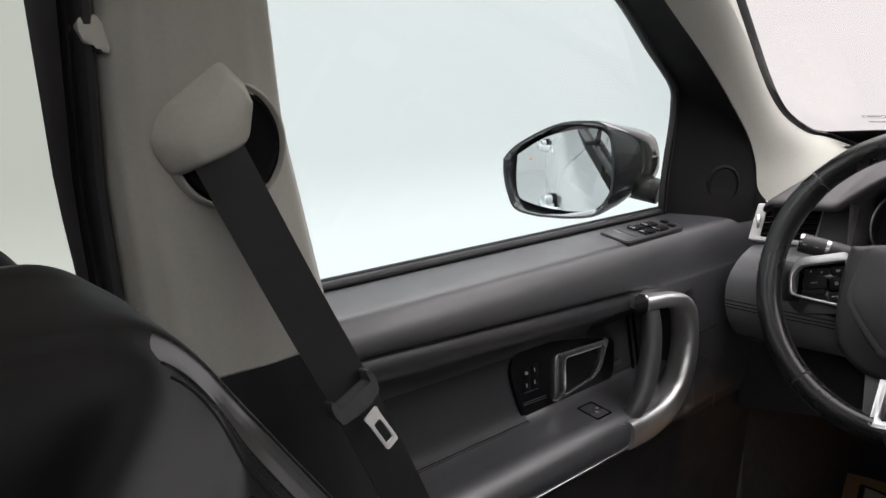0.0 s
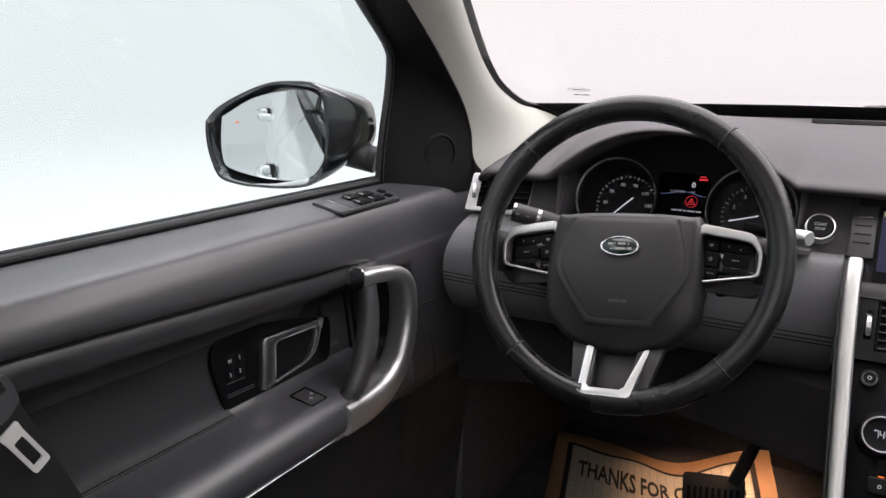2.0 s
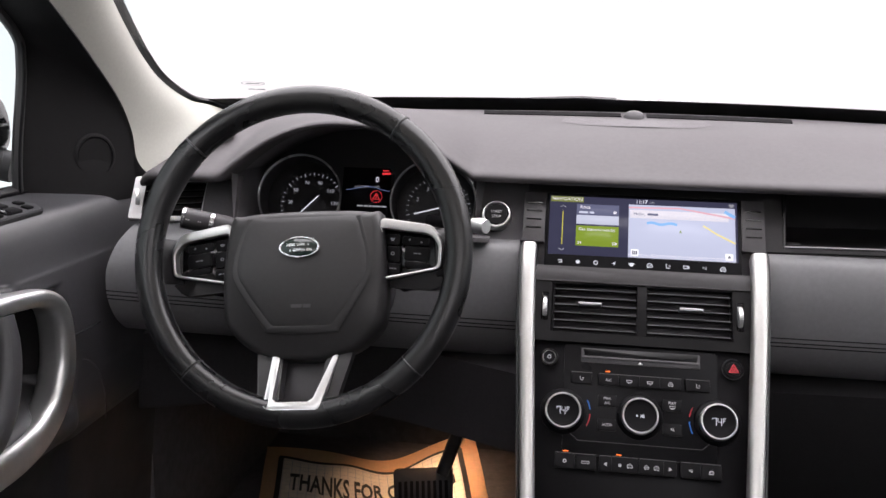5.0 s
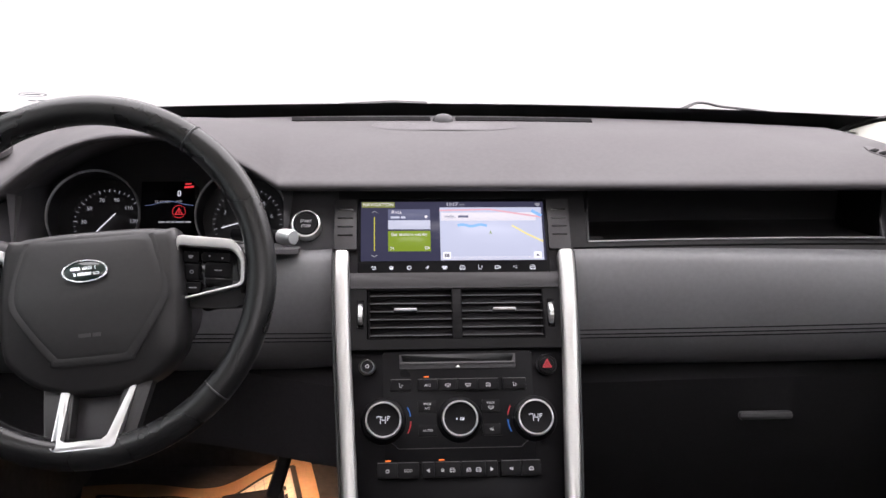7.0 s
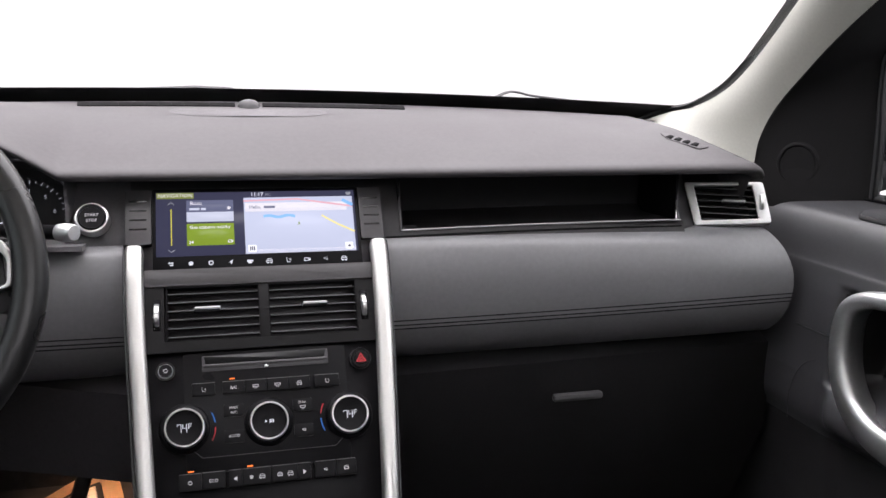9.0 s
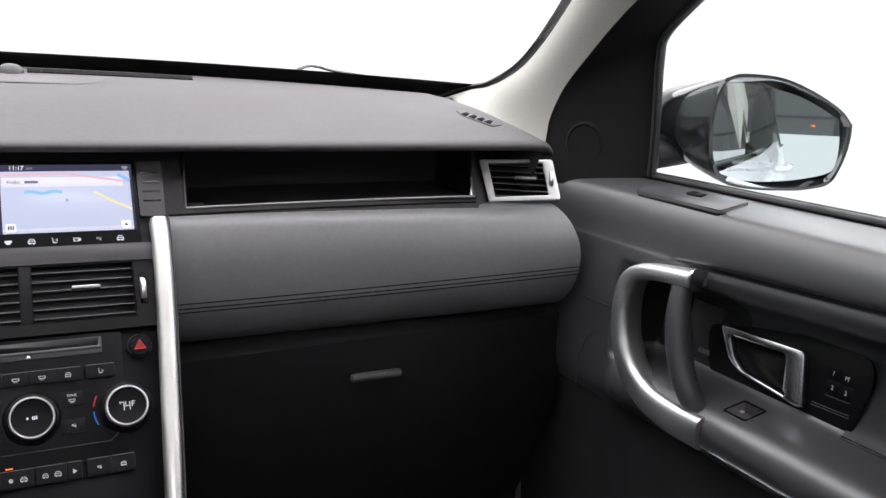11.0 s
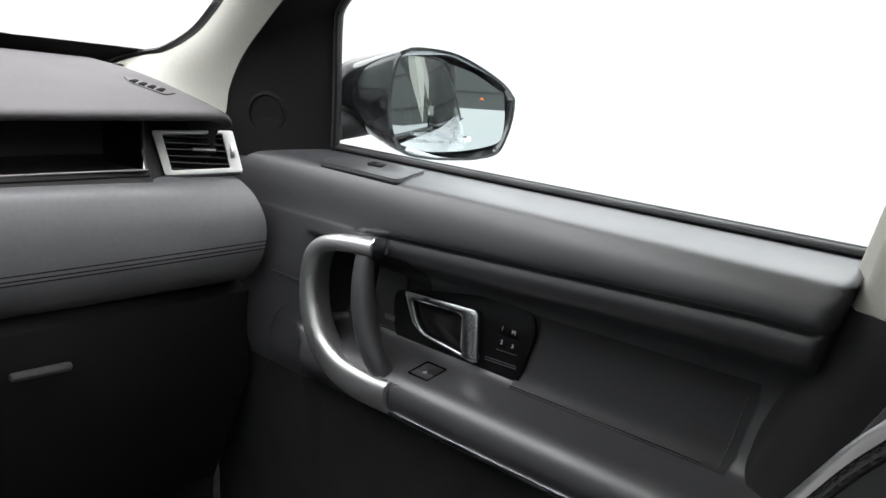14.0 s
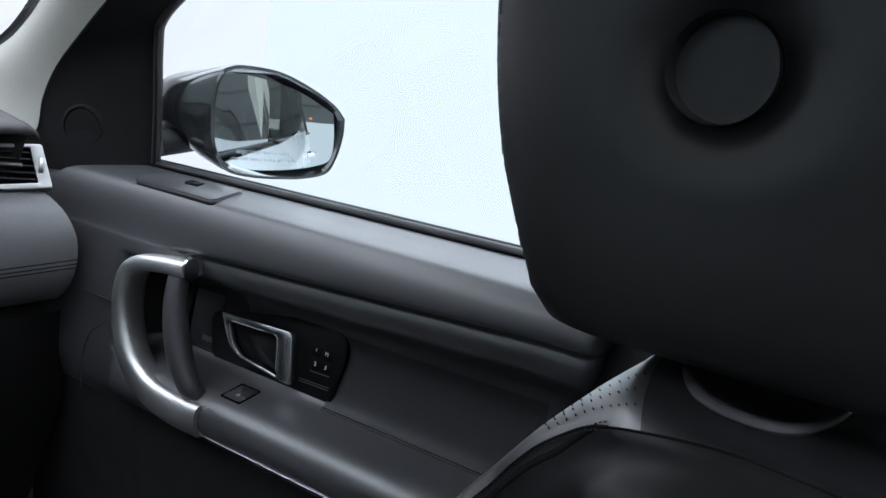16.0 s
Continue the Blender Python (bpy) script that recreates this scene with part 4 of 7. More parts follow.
def infotainment():
    t = thing("touch_screen", STACK, "wide touch screen lit with a navigation map above the vents", "screen")
    part("bezel", prism(rounded([(-0.1285, -0.1045), (0.1285, -0.1045), (0.1285, 0.0060), (-0.1285, 0.0060)], 0.003), -0.02, 0.0020, 0.0003), PANEL, t, "black glass bezel")
    z = 0.0022
    def tile(name, x0, y0, x1, y1, mat_, parent, lift=0.0, r=0.0):
        pts = [(x0, y1), (x1, y1), (x1, y0), (x0, y0)]
        return part(name, prism(rounded(pts, r, 3) if r else pts, z + lift, z + lift + 0.0002), mat_, parent)
    s = tile("display", -0.1245, 0.0015, 0.1245, -0.0835, S_NAVY, t)
    m = tile("map", -0.0180, -0.0070, 0.1215, -0.0830, S_MAP, s, 0.0003)
    tile("map_strip", -0.0180, -0.0778, 0.1215, -0.0830, S_BAR, m, 0.0003)
    tile("map_banner", -0.0165, -0.0145, 0.1135, -0.0265, S_BAR, m, 0.0003)
    part("banner_text", put(words("Hello,", 0.0062), -0.0040, -0.0205, z + 0.0008), S_TILE, m)
    part("banner_text", put(bars((0.014,), 0.002, 0.0030), 0.0140, -0.0205, z + 0.0008), S_TILE, m, "bar for a name")
    part("water", sweep([Vector((0.006 + 0.040 * i / 10, -0.0335 + 0.0012 * math.sin(i), z + 0.0008)) for i in range(11)], [(-0.0018, 0), (0.0018, 0), (0.0018, 0.0002), (-0.0018, 0.0002)], (0, 0, 1)), S_WATER, m)
    part("road", sweep([Vector((0.080, -0.0335, z + 0.0008)), Vector((0.098, -0.045, z + 0.0008)), Vector((0.1215, -0.057, z + 0.0008))], [(-0.0012, 0), (0.0012, 0), (0.0012, 0.0002), (-0.0012, 0.0002)], (0, 0, 1)), S_ROAD, m)
    part("road", sweep([Vector((-0.018, -0.0115, z + 0.0005)), Vector((0.05, -0.0100, z + 0.0005)), Vector((0.1215, -0.0215, z + 0.0005))], [(-0.0012, 0), (0.0012, 0), (0.0012, 0.0002), (-0.0012, 0.0002)], (0, 0, 1)), S_PINK, m)
    part("road", sweep([Vector((0.1215, -0.020, z + 0.0009)), Vector((0.108, -0.012, z + 0.0009))], [(-0.0022, 0), (0.0022, 0), (0.0022, 0.0002), (-0.0022, 0.0002)], (0, 0, 1)), S_WATER, m)
    part("car_marker", put(icon("arrow", 0.006), 0.0500, -0.0445, z + 0.0008, radians(40)), S_GREEN, m)
    for u in (-0.0095, 0.1130):
        part("map_button", put(prism(rounded([(-0.0052, -0.0048), (0.0052, -0.0048), (0.0052, 0.0048), (-0.0052, 0.0048)], 0.0015, 3), 0, 0.0002), u, -0.0762, z + 0.0005), S_WHITE, m)
    part("map_button", put(icon("right", 0.0050), 0.1130, -0.0762, z + 0.0009, radians(90)), S_NAVY, m)
    part("map_button", put(bars((0.0016, 0.0016, 0.0016), 0.0008, 0.005), -0.0095, -0.0762, z + 0.0009), S_NAVY, m)
    tile("tab", -0.1235, 0.0010, -0.0790, -0.0070, S_TAB, s, 0.0003)
    part("tab_text", put(words("NAVIGATION", 0.0068), -0.1012, -0.0030, z + 0.0007), S_BAR, s)
    part("clock_text", put(words("11:17", 0.0072, bold=0.0001), -0.0010, -0.0028, z + 0.0006), LIT_WHITE, s)
    part("clock_text", put(words("AM", 0.0048), 0.0125, -0.0034, z + 0.0006), LIT_GREY, s)
    part("status_icon", put(icon("phone", 0.007), 0.117, -0.0030, z + 0.0006), LIT_GREY, s)
    a = tile("slate_tile", -0.0880, -0.0095, -0.0310, -0.0255, S_TILE, s, 0.0003)
    part("tile_text", put(words("Roca", 0.0070), -0.0765, -0.0138, z + 0.0007), S_BAR, a)
    part("tile_text", put(bars((0.012, 0.006), 0.002, 0.0028), -0.0745, -0.0215, z + 0.0007), S_ROW, a)
    part("tile_icon", put(icon("house", 0.006), -0.0365, -0.0205, z + 0.0007), S_BAR, a)
    tile("pale_tile", -0.0880, -0.0255, -0.0310, -0.0385, S_ROW, s, 0.0003)
    g = tile("green_tile", -0.0880, -0.0410, -0.0310, -0.0700, S_GREEN, s, 0.0003)
    part("tile_text", put(words("Gas stations nearby", 0.0062), -0.0600, -0.0460, z + 0.0007), S_BAR, g)
    part("tile_text", put(words("24", 0.0058), -0.0830, -0.0660, z + 0.0007), S_BAR, g)
    part("tile_icon", put(icon("camera", 0.006), -0.0360, -0.0655, z + 0.0007), S_BAR, g)
    tile("scroll_bar", -0.1070, -0.0210, -0.1058, -0.0690, S_LIME, s, 0.0003)
    for v, k in ((-0.0135, 1), (-0.0765, -1)):
        part("chevron", sweep([Vector((-0.1100, v - 0.0014 * k, z + 0.0006)), Vector((-0.1064, v + 0.0014 * k, z + 0.0006)), Vector((-0.1028, v - 0.0014 * k, z + 0.0006))], oval(0.0005, 0.0003, 6), (0, 0, 1)), LIT_GREY, s)
    for i, k in enumerate(("back", "house", "ring", "arrow", "phone", "car", "seat", "camera", "fan", "car")):
        part("shortcut", put(icon(k, 0.0074), -0.1075 + 0.0236 * i, -0.0930, z), LIT_WHITE if k != "fan" else LIT_GREY, t)
    return t


# ---- steering wheel ----
def steering_wheel():
    m = pose(-0.4056, 0.968, 1.0786, 70.2) @ Matrix.Rotation(radians(5), 4, "Z")
    w = thing("steering_wheel", m, "black leather steering wheel with silver spoke trims, turned slightly", "steering wheel")
    R, n = 0.1832, 144
    path = [Vector((R * math.cos(2 * math.pi * i / n), R * math.sin(2 * math.pi * i / n), 0)) for i in range(n)]
    k = []
    for i in range(n):
        a = math.degrees(2 * math.pi * i / n)
        grip = max(0, 1 - min(abs(a - 32), abs(a - 148)) / 18)
        k.append((1 + 0.07 * grip * (2 - grip), 1 + 0.06 * grip * (2 - grip)))
    rim = part("rim", sweep(path, oval(0.0156, 0.0150, 28, 2.2), (0, 0, 1), k, closed=True), WHEEL, w, "leather wrapped rim", sharp=70)
    # joint of the leather along the inside of the rim
    joint = [Vector(((R - 0.0152) * math.cos(2 * math.pi * i / n), (R - 0.0152) * math.sin(2 * math.pi * i / n), -0.004)) for i in range(n)]
    part("rim_joint", sweep(joint, oval(0.0007, 0.0009, 6), (0, 0, 1), closed=True), RUBBER, rim)
    for a in (50, 134, 226, 314):
        c, s = math.cos(radians(a)), math.sin(radians(a))
        pts = [Vector(((R + u * 1.012) * c, (R + u * 1.012) * s, v * 1.012)) for u, v in oval(0.0156, 0.0150, 28, 2.2)]
        part("rim_seam", sweep(pts, oval(0.0009, 0.0007, 6), (c * 0.0 - s, c, 0), closed=True), RUBBER, rim, "stitched seam")
        pts = [p + Vector((-s, c, 0)) * 0.0014 for p in pts]
        part("rim_stitch", sweep(pts, oval(0.0005, 0.0004, 6), (-s, c, 0), closed=True), GLINT_STITCH, rim, "pale stitch beside the seam")
    # airbag cover, domed
    half = [(0.0, 0.0505), (0.045, 0.0495), (0.076, 0.0465), (0.0895, 0.040), (0.0950, -0.026), (0.0930, -0.074), (0.085, -0.092), (0.062, -0.112), (0.030, -0.122), (0.0, -0.1245)]
    line = half + [(-x, y) for x, y in half[-2:0:-1]]
    line = [tuple(p) for p in spline([(*p, 0) for p in line + line[:1]], 72)][:-1]
    line = [(p[0], p[1]) for p in line]
    cx, cy = 0, -0.036
    rows = []
    for sc, z in ((0.92, -0.035), (1.0, -0.020), (1.0, 0.002), (0.985, 0.010), (0.955, 0.015), (0.90, 0.0185)):
        rows.append([Vector((cx + (x - cx) * sc, cy + (y - cy) * sc, z)) for x, y in line])
    def bend(bm):
        for v in bm.verts:
            v.co.z -= 1.6 * (v.co.y + 0.036) ** 2
        return bm
    hub = part("airbag_cover", bend(loft(rows)), HUB, w, "grained charcoal airbag cover", sharp=50)
    inner = [(0.064, 0.040), (0.0745, 0.0), (0.0765, -0.026), (0.057, -0.058), (0.039, -0.083), (0.033, -0.087), (-0.033, -0.087), (-0.039, -0.083), (-0.057, -0.058), (-0.0765, -0.026), (-0.0745, 0.0), (-0.064, 0.040)]
    rows = []
    for sc, z in ((1.03, 0.0178), (1.0, 0.0188), (0.97, 0.0198), (0.90, 0.0206), (0.5, 0.0218), (0.02, 0.0222)):
        rows.append([Vector((x * sc, -0.02 + (y + 0.02) * sc, z)) for x, y in rounded(inner, 0.010, 4)])
    part("raised_field", bend(loft(rows)), HUB, hub, "raised shield-shaped field", sharp=60)
    path = spline([(x, y, 0.0190) for x, y in inner], 80)
    part("field_edge", bend(sweep(path, oval(0.0055, 0.0014, 12), (0, 0, 1), [(0.5 + 0.5 * ease(2, 26, min(i, 79 - i)), 0.25 + 0.75 * ease(6, 32, min(i, 79 - i))) for i in range(80)])), HUB, hub, "soft raised edge")
    b = part("badge", put(lathe([(0.0, 0.0012), (0.0135, 0.001), (0.0148, 0.0)], 40), 0, 0, 0), EMBLEM, hub, "oval dark green badge")
    b.matrix_basis = Matrix.Translation((-0.0066, 0.0092, -0.0172)) @ Matrix.Rotation(-0.128, 4, "X") @ Matrix.Diagonal((1.58, 0.81, 1, 1))
    r = part("badge_rim", ring(circle(0.0155, 44), circle(0.0139, 44), 0, 0.0018, 0.0004), CHROME, b)
    bm = join(put(bars((0.0062, 0.0062, 0.0012), 0.0016, 0.0040), -0.001, 0.0040), put(bars((0.0012, 0.0090, 0.0040), 0.0014, 0.0040), 0.001, -0.0040))
    part("badge_print", put(bm, 0, 0, 0.0014, radians(2)), CHROME, b, "silver bars on the badge")
    part("cover_print", put(bars((0.012, 0.008), 0.002, 0.004), 0, -0.062, 0.0208), PLASTIC, hub)
    # side spokes
    for s in (-1, 1):
        body = prism(rounded([(s * 0.085, 0.036), (s * 0.162, 0.024), (s * 0.166, -0.028), (s * 0.150, -0.046), (s * 0.088, -0.040)], 0.006), -0.030, -0.013, 0.004)
        sp = part("spoke", body, HUB, w, "side spoke")
        part("spoke_end", sweep([Vector((s * x, -0.004, -0.014)) for x in (0.150, 0.156, 0.161, 0.165, 0.169, 0.173, 0.178)], oval(0.027, 0.009, 20, 3.0), (0, 0, 1)), HUB, sp, "curved end that meets the rim")
        outer = rounded([(s * 0.0880, 0.0375), (s * 0.1490, 0.0265), (s * 0.1600, 0.006), (s * 0.1570, -0.0240), (s * 0.0900, -0.0340)], 0.008, 4)
        inn = rounded([(s * 0.0882, 0.0255), (s * 0.1455, 0.0160), (s * 0.1548, 0.004), (s * 0.1528, -0.0212), (s * 0.0902, -0.0308)], 0.006, 4)
        part("bezel", ring(outer, inn, -0.006, 0.006, 0.0018), SILVER, sp, "satin silver bezel")
        part("switch_pad", prism(inn, -0.004, 0.0025), GLOSS, sp, "gloss black switch pad")
        for x, y, wd, hh, mark in ((0.1010, 0.0130, 0.0170, 0.0125, "phone"), (0.1010, -0.0035, 0.0170, 0.0180, "ring"), (0.1010, -0.0205, 0.0170, 0.0120, "bar"),
                                   (0.1275, 0.0100, 0.0310, 0.0100, "pair"), (0.1290, -0.0045, 0.0290, 0.0165, "bar"), (0.1285, -0.0175, 0.0290, 0.0075, "")):
            plate = rounded([(-wd / 2, -hh / 2), (wd / 2, -hh / 2), (wd / 2, hh / 2), (-wd / 2, hh / 2)], 0.0026, 3)
            q = part("button", put(prism(plate, 0.0, 0.0050, 0.0012), s * x, y, 0, -s * 0.13), BUTTON, sp)
            if mark == "pair":
                bm = join(put(icon("left", 0.0032), -0.007, 0.0009), put(icon("right", 0.0032), 0.007, -0.0009))
            elif mark == "bar":
                bm = bars((0.004, 0.003), 0.001, 0.0011)
            else:
                bm = icon(mark, 0.0052) if mark else None
            if bm:
                part("symbol", put(bm, s * x, y, 0.0051, -s * 0.13), GREYPRINT, q)
        p = part("shift_paddle", prism(rounded([(s * 0.095, -0.022), (s * 0.152, -0.012), (s * 0.154, -0.036), (s * 0.106, -0.046)], 0.006), -0.036, -0.027, 0.003), PANEL, w, "black shift paddle")
    # lower spoke with its silver U
    for s in (-1, 1):
        part("lower_arm", prism(rounded([(s * 0.026, -0.112), (s * 0.057, -0.106), (s * 0.043, -0.172), (s * 0.020, -0.172)], 0.004), -0.020, -0.002, 0.003), HUB, w, "lower spoke arm")
    u = [(-0.0375, -0.1150), (-0.0312, -0.1765), (0.0295, -0.1765), (0.0395, -0.1150), (0.0338, -0.1150), (0.0215, -0.1680), (-0.0215, -0.1680), (-0.0285, -0.1150)]
    bm = prism(rounded(u, 0.004, 4), -0.008, 0.004, 0.0014)
    for v in bm.verts:
        v.co.z += 0.0125 * ease(-0.135, -0.170, v.co.y)
    part("spoke_trim", bm, SILVER, w, "satin silver U trim")
    part("lower_infill", box((0.052, 0.060, 0.010), (0, -0.140, -0.030), 0.003), DARK, w)
    # hub and spokes sit deeper than the rim and curve forward to meet it
    for ob in w.children_recursive:
        if ob.name.startswith("rim") or ob.name.startswith("badge"):
            continue
        deep = 0.008 if ob.name.startswith(("switch_pad", "button", "symbol")) else 0.0
        for v in ob.data.vertices:
            x, y, z = v.co
            rise = 0.036 * ease(-0.118, -0.168, y) if abs(x) < 0.07 else 0.030 * ease(0.160, 0.178, abs(x))
            v.co = (1.04 * x - 0.005, 1.04 * y + 0.005 * ease(-0.17, -0.11, y) - (0.0 if y > -0.1 else 0.04 * y * ease(-0.12, -0.17, y)), z - 0.038 - deep + rise)
    # column
    bm = lathe([(0.045, -0.03), (0.052, -0.06), (0.062, -0.09), (0.075, -0.20), (0.078, -0.24)], 28)
    bm.transform(Matrix.Translation((0, -0.018, 0)) @ Matrix.Diagonal((1.05, 0.95, 1, 1)))
    part("column_shroud", bm, DARK, w, "black column shroud")
    # stalks
    inv = m.inverted()
    a, e = inv @ Vector((-0.485, 1.075, 1.0757)), inv @ Vector((-0.5857, 1.05, 1.0974))
    sec = oval(0.0095, 0.0085, 14)
    big = oval(0.0152, 0.0136, 28)
    st = part("indicator_stalk", sweep(spline([a, a * 0.45 + e * 0.55, e], 12), big, (0, 1, 0), [0.6 + 0.4 * min(1, i / 5) for i in range(12)]), PLASTIC, w, "black indicator stalk")
    ax = (e - a).normalized()
    for f0, wd in ((0.74, 0.006), (0.80, 0.004), (0.88, 0.007)):
        part("symbol", join(bmesh.new(), put(bars((0.0016, 0.0016), 0.0012, wd), 0, 0), axes(a.lerp(e, f0) + Vector((0, 0, 0.0153)), ax, (0, 1, 0))), SOFTWHITE, st)
    for f0, f1 in ((0.62, 0.67), (0.96, 1.0)):
        part("stalk_ring", sweep([a.lerp(e, f0), a.lerp(e, f1)], oval(0.0157, 0.0141, 28), (0, 1, 0)), RELEASE, st, "chrome stalk ring")
    a, e = inv @ Vector((-0.285, 1.165, 1.088)), inv @ Vector((-0.208, 1.106, 1.0945))
    st = part("wiper_stalk", sweep([a, a.lerp(e, 0.5), a.lerp(e, 0.88)], sec, (0, 1, 0)), PANEL, w, "black wiper stalk")
    knob = lathe([(0.0, 0.0100), (0.0084, 0.0098), (0.0094, 0.0088), (0.0100, 0.004), (0.0104, -0.004), (0.0098, -0.012)], 28)
    knob.transform(Matrix.Translation(e) @ (e - a).to_track_quat("Z", "Y").to_matrix().to_4x4() @ Matrix.Translation((0, 0, -0.004)))
    part("stalk_knob", knob, SILVER, st, "silver stalk knob")
    return w


dashboard()
cluster()
centre_stack()
infotainment()
steering_wheel()


# ---- doors ----
PROF_A = [(0.815, 1.1215), (0.800, 1.1205), (0.775, 1.1165), (0.752, 1.1115), (0.7365, 1.1050), (0.7275, 1.0920), (0.7215, 1.074), (0.7185, 1.0530), (0.7215, 1.0440), (0.7360, 1.0395), (0.7315, 1.0345), (0.7295, 1.0230), (0.7360, 1.0110), (0.7535, 1.0020), (0.774, 0.990),
          (0.7835, 0.970), (0.7765, 0.93), (0.769, 0.907), (0.757, 0.897), (0.737, 0.892), (0.712, 0.8875), (0.695, 0.878), (0.688, 0.861), (0.690, 0.846), (0.698, 0.836), (0.712, 0.826), (0.728, 0.80), (0.735, 0.72), (0.742, 0.60), (0.750, 0.44)]
PROF_B = PROF_A[:7] + [(0.7180, 1.0530), (0.7160, 1.0440), (0.7140, 1.0395), (0.7130, 1.0345), (0.7115, 1.0230), (0.7100, 1.0110), (0.7090, 1.0020), (0.7080, 0.990), (0.7060, 0.970), (0.7050, 0.93), (0.7040, 0.909), (0.7035, 0.897), (0.7030, 0.892), (0.7030, 0.8875), (0.7030, 0.878),
                       (0.7030, 0.861), (0.704, 0.846), (0.706, 0.836), (0.710, 0.826), (0.718, 0.80), (0.728, 0.72), (0.740, 0.60), (0.750, 0.44)]
LIFT = [0, 0, 0, 0, 0.05, 0.2, 0.6, 0.95, 1, 1, 1, 1, 0.9, 0.7, 0.4, 0.2] + [0] * 14
LINE_A = spline([(x, 0, z) for x, z in PROF_A], 150)
LINE_B = spline([(x, 0, z) for x, z in PROF_B], 150)
LINE_L = spline([(v, 0, 0) for v in LIFT], 150)


def door_point(y, s):
    """The inner face of the right door: y along the car, s down the section."""
    k = s * 149
    i = min(int(k), 148)
    f = k - i
    a, b, l = LINE_A[i].lerp(LINE_A[i + 1], f), LINE_B[i].lerp(LINE_B[i + 1], f), LINE_L[i].lerp(LINE_L[i + 1], f)
    p = a.lerp(b, max(ease(0.952, 0.980, y), ease(0.85, 0.90, y) * ease(1.005, 1.025, a.z)))
    rear = ease(0.326, 0.317, y)
    slant = min(1, max(0, (0.66 - y) / 0.32)) * 0.16 * min(0.35, max(0, 1.10 - p.z))
    return Vector((p.x + 0.05 * rear * rear * (1 if p.z < 1.1 else 0.2), y + slant, p.z + l.x * 0.023 * min(1, max(0, (0.86 - y) / 0.48))))


def outer_pull(parent, y, x, z, mir):
    """The body-coloured pull on the outside of a door, with its dark lock at the rear."""
    bar = sweep(spline([(x - 0.004, y + 0.105, z), (x + 0.022, y + 0.085, z + 0.001), (x + 0.030, y + 0.03, z + 0.002), (x + 0.028, y - 0.03, z + 0.001), (x + 0.010, y - 0.050, z)], 20), oval(0.012, 0.009, 14, 2.6), (1, 0, 0))
    # Flat black disc on the skin paints the shade of the pull's recess.
    cup = lathe([(0.0, 0.002), (0.020, 0.002), (0.024, -0.004)], 24)
    cup.transform(Matrix.Translation((x, y, z)) @ Matrix.Rotation(radians(90), 4, "Y") @ Matrix.Diagonal((0.8, 1.3, 1, 1)))
    h = part("outer_handle", bar, PAINT, parent, "white body-coloured door pull", "world", mir)
    part("handle_cup", cup, VOID, h, "dark disc for the shaded recess behind the pull", "world", mir)
    part("lock_cap", box((0.024, 0.022, 0.024), (x + 0.004, y - 0.064, z), 0.006), VOID, h, "dark lock cap", "world", mir)


PAD = axes((0.7735, 0.75, 0.935), (0, -1, 0), (0.15, 0, 0.989))


def pad(y, z):
    """Place on the insert of the door, as (u, v) of its frame."""
    return 0.75 - y, (z - 0.935) / 0.989


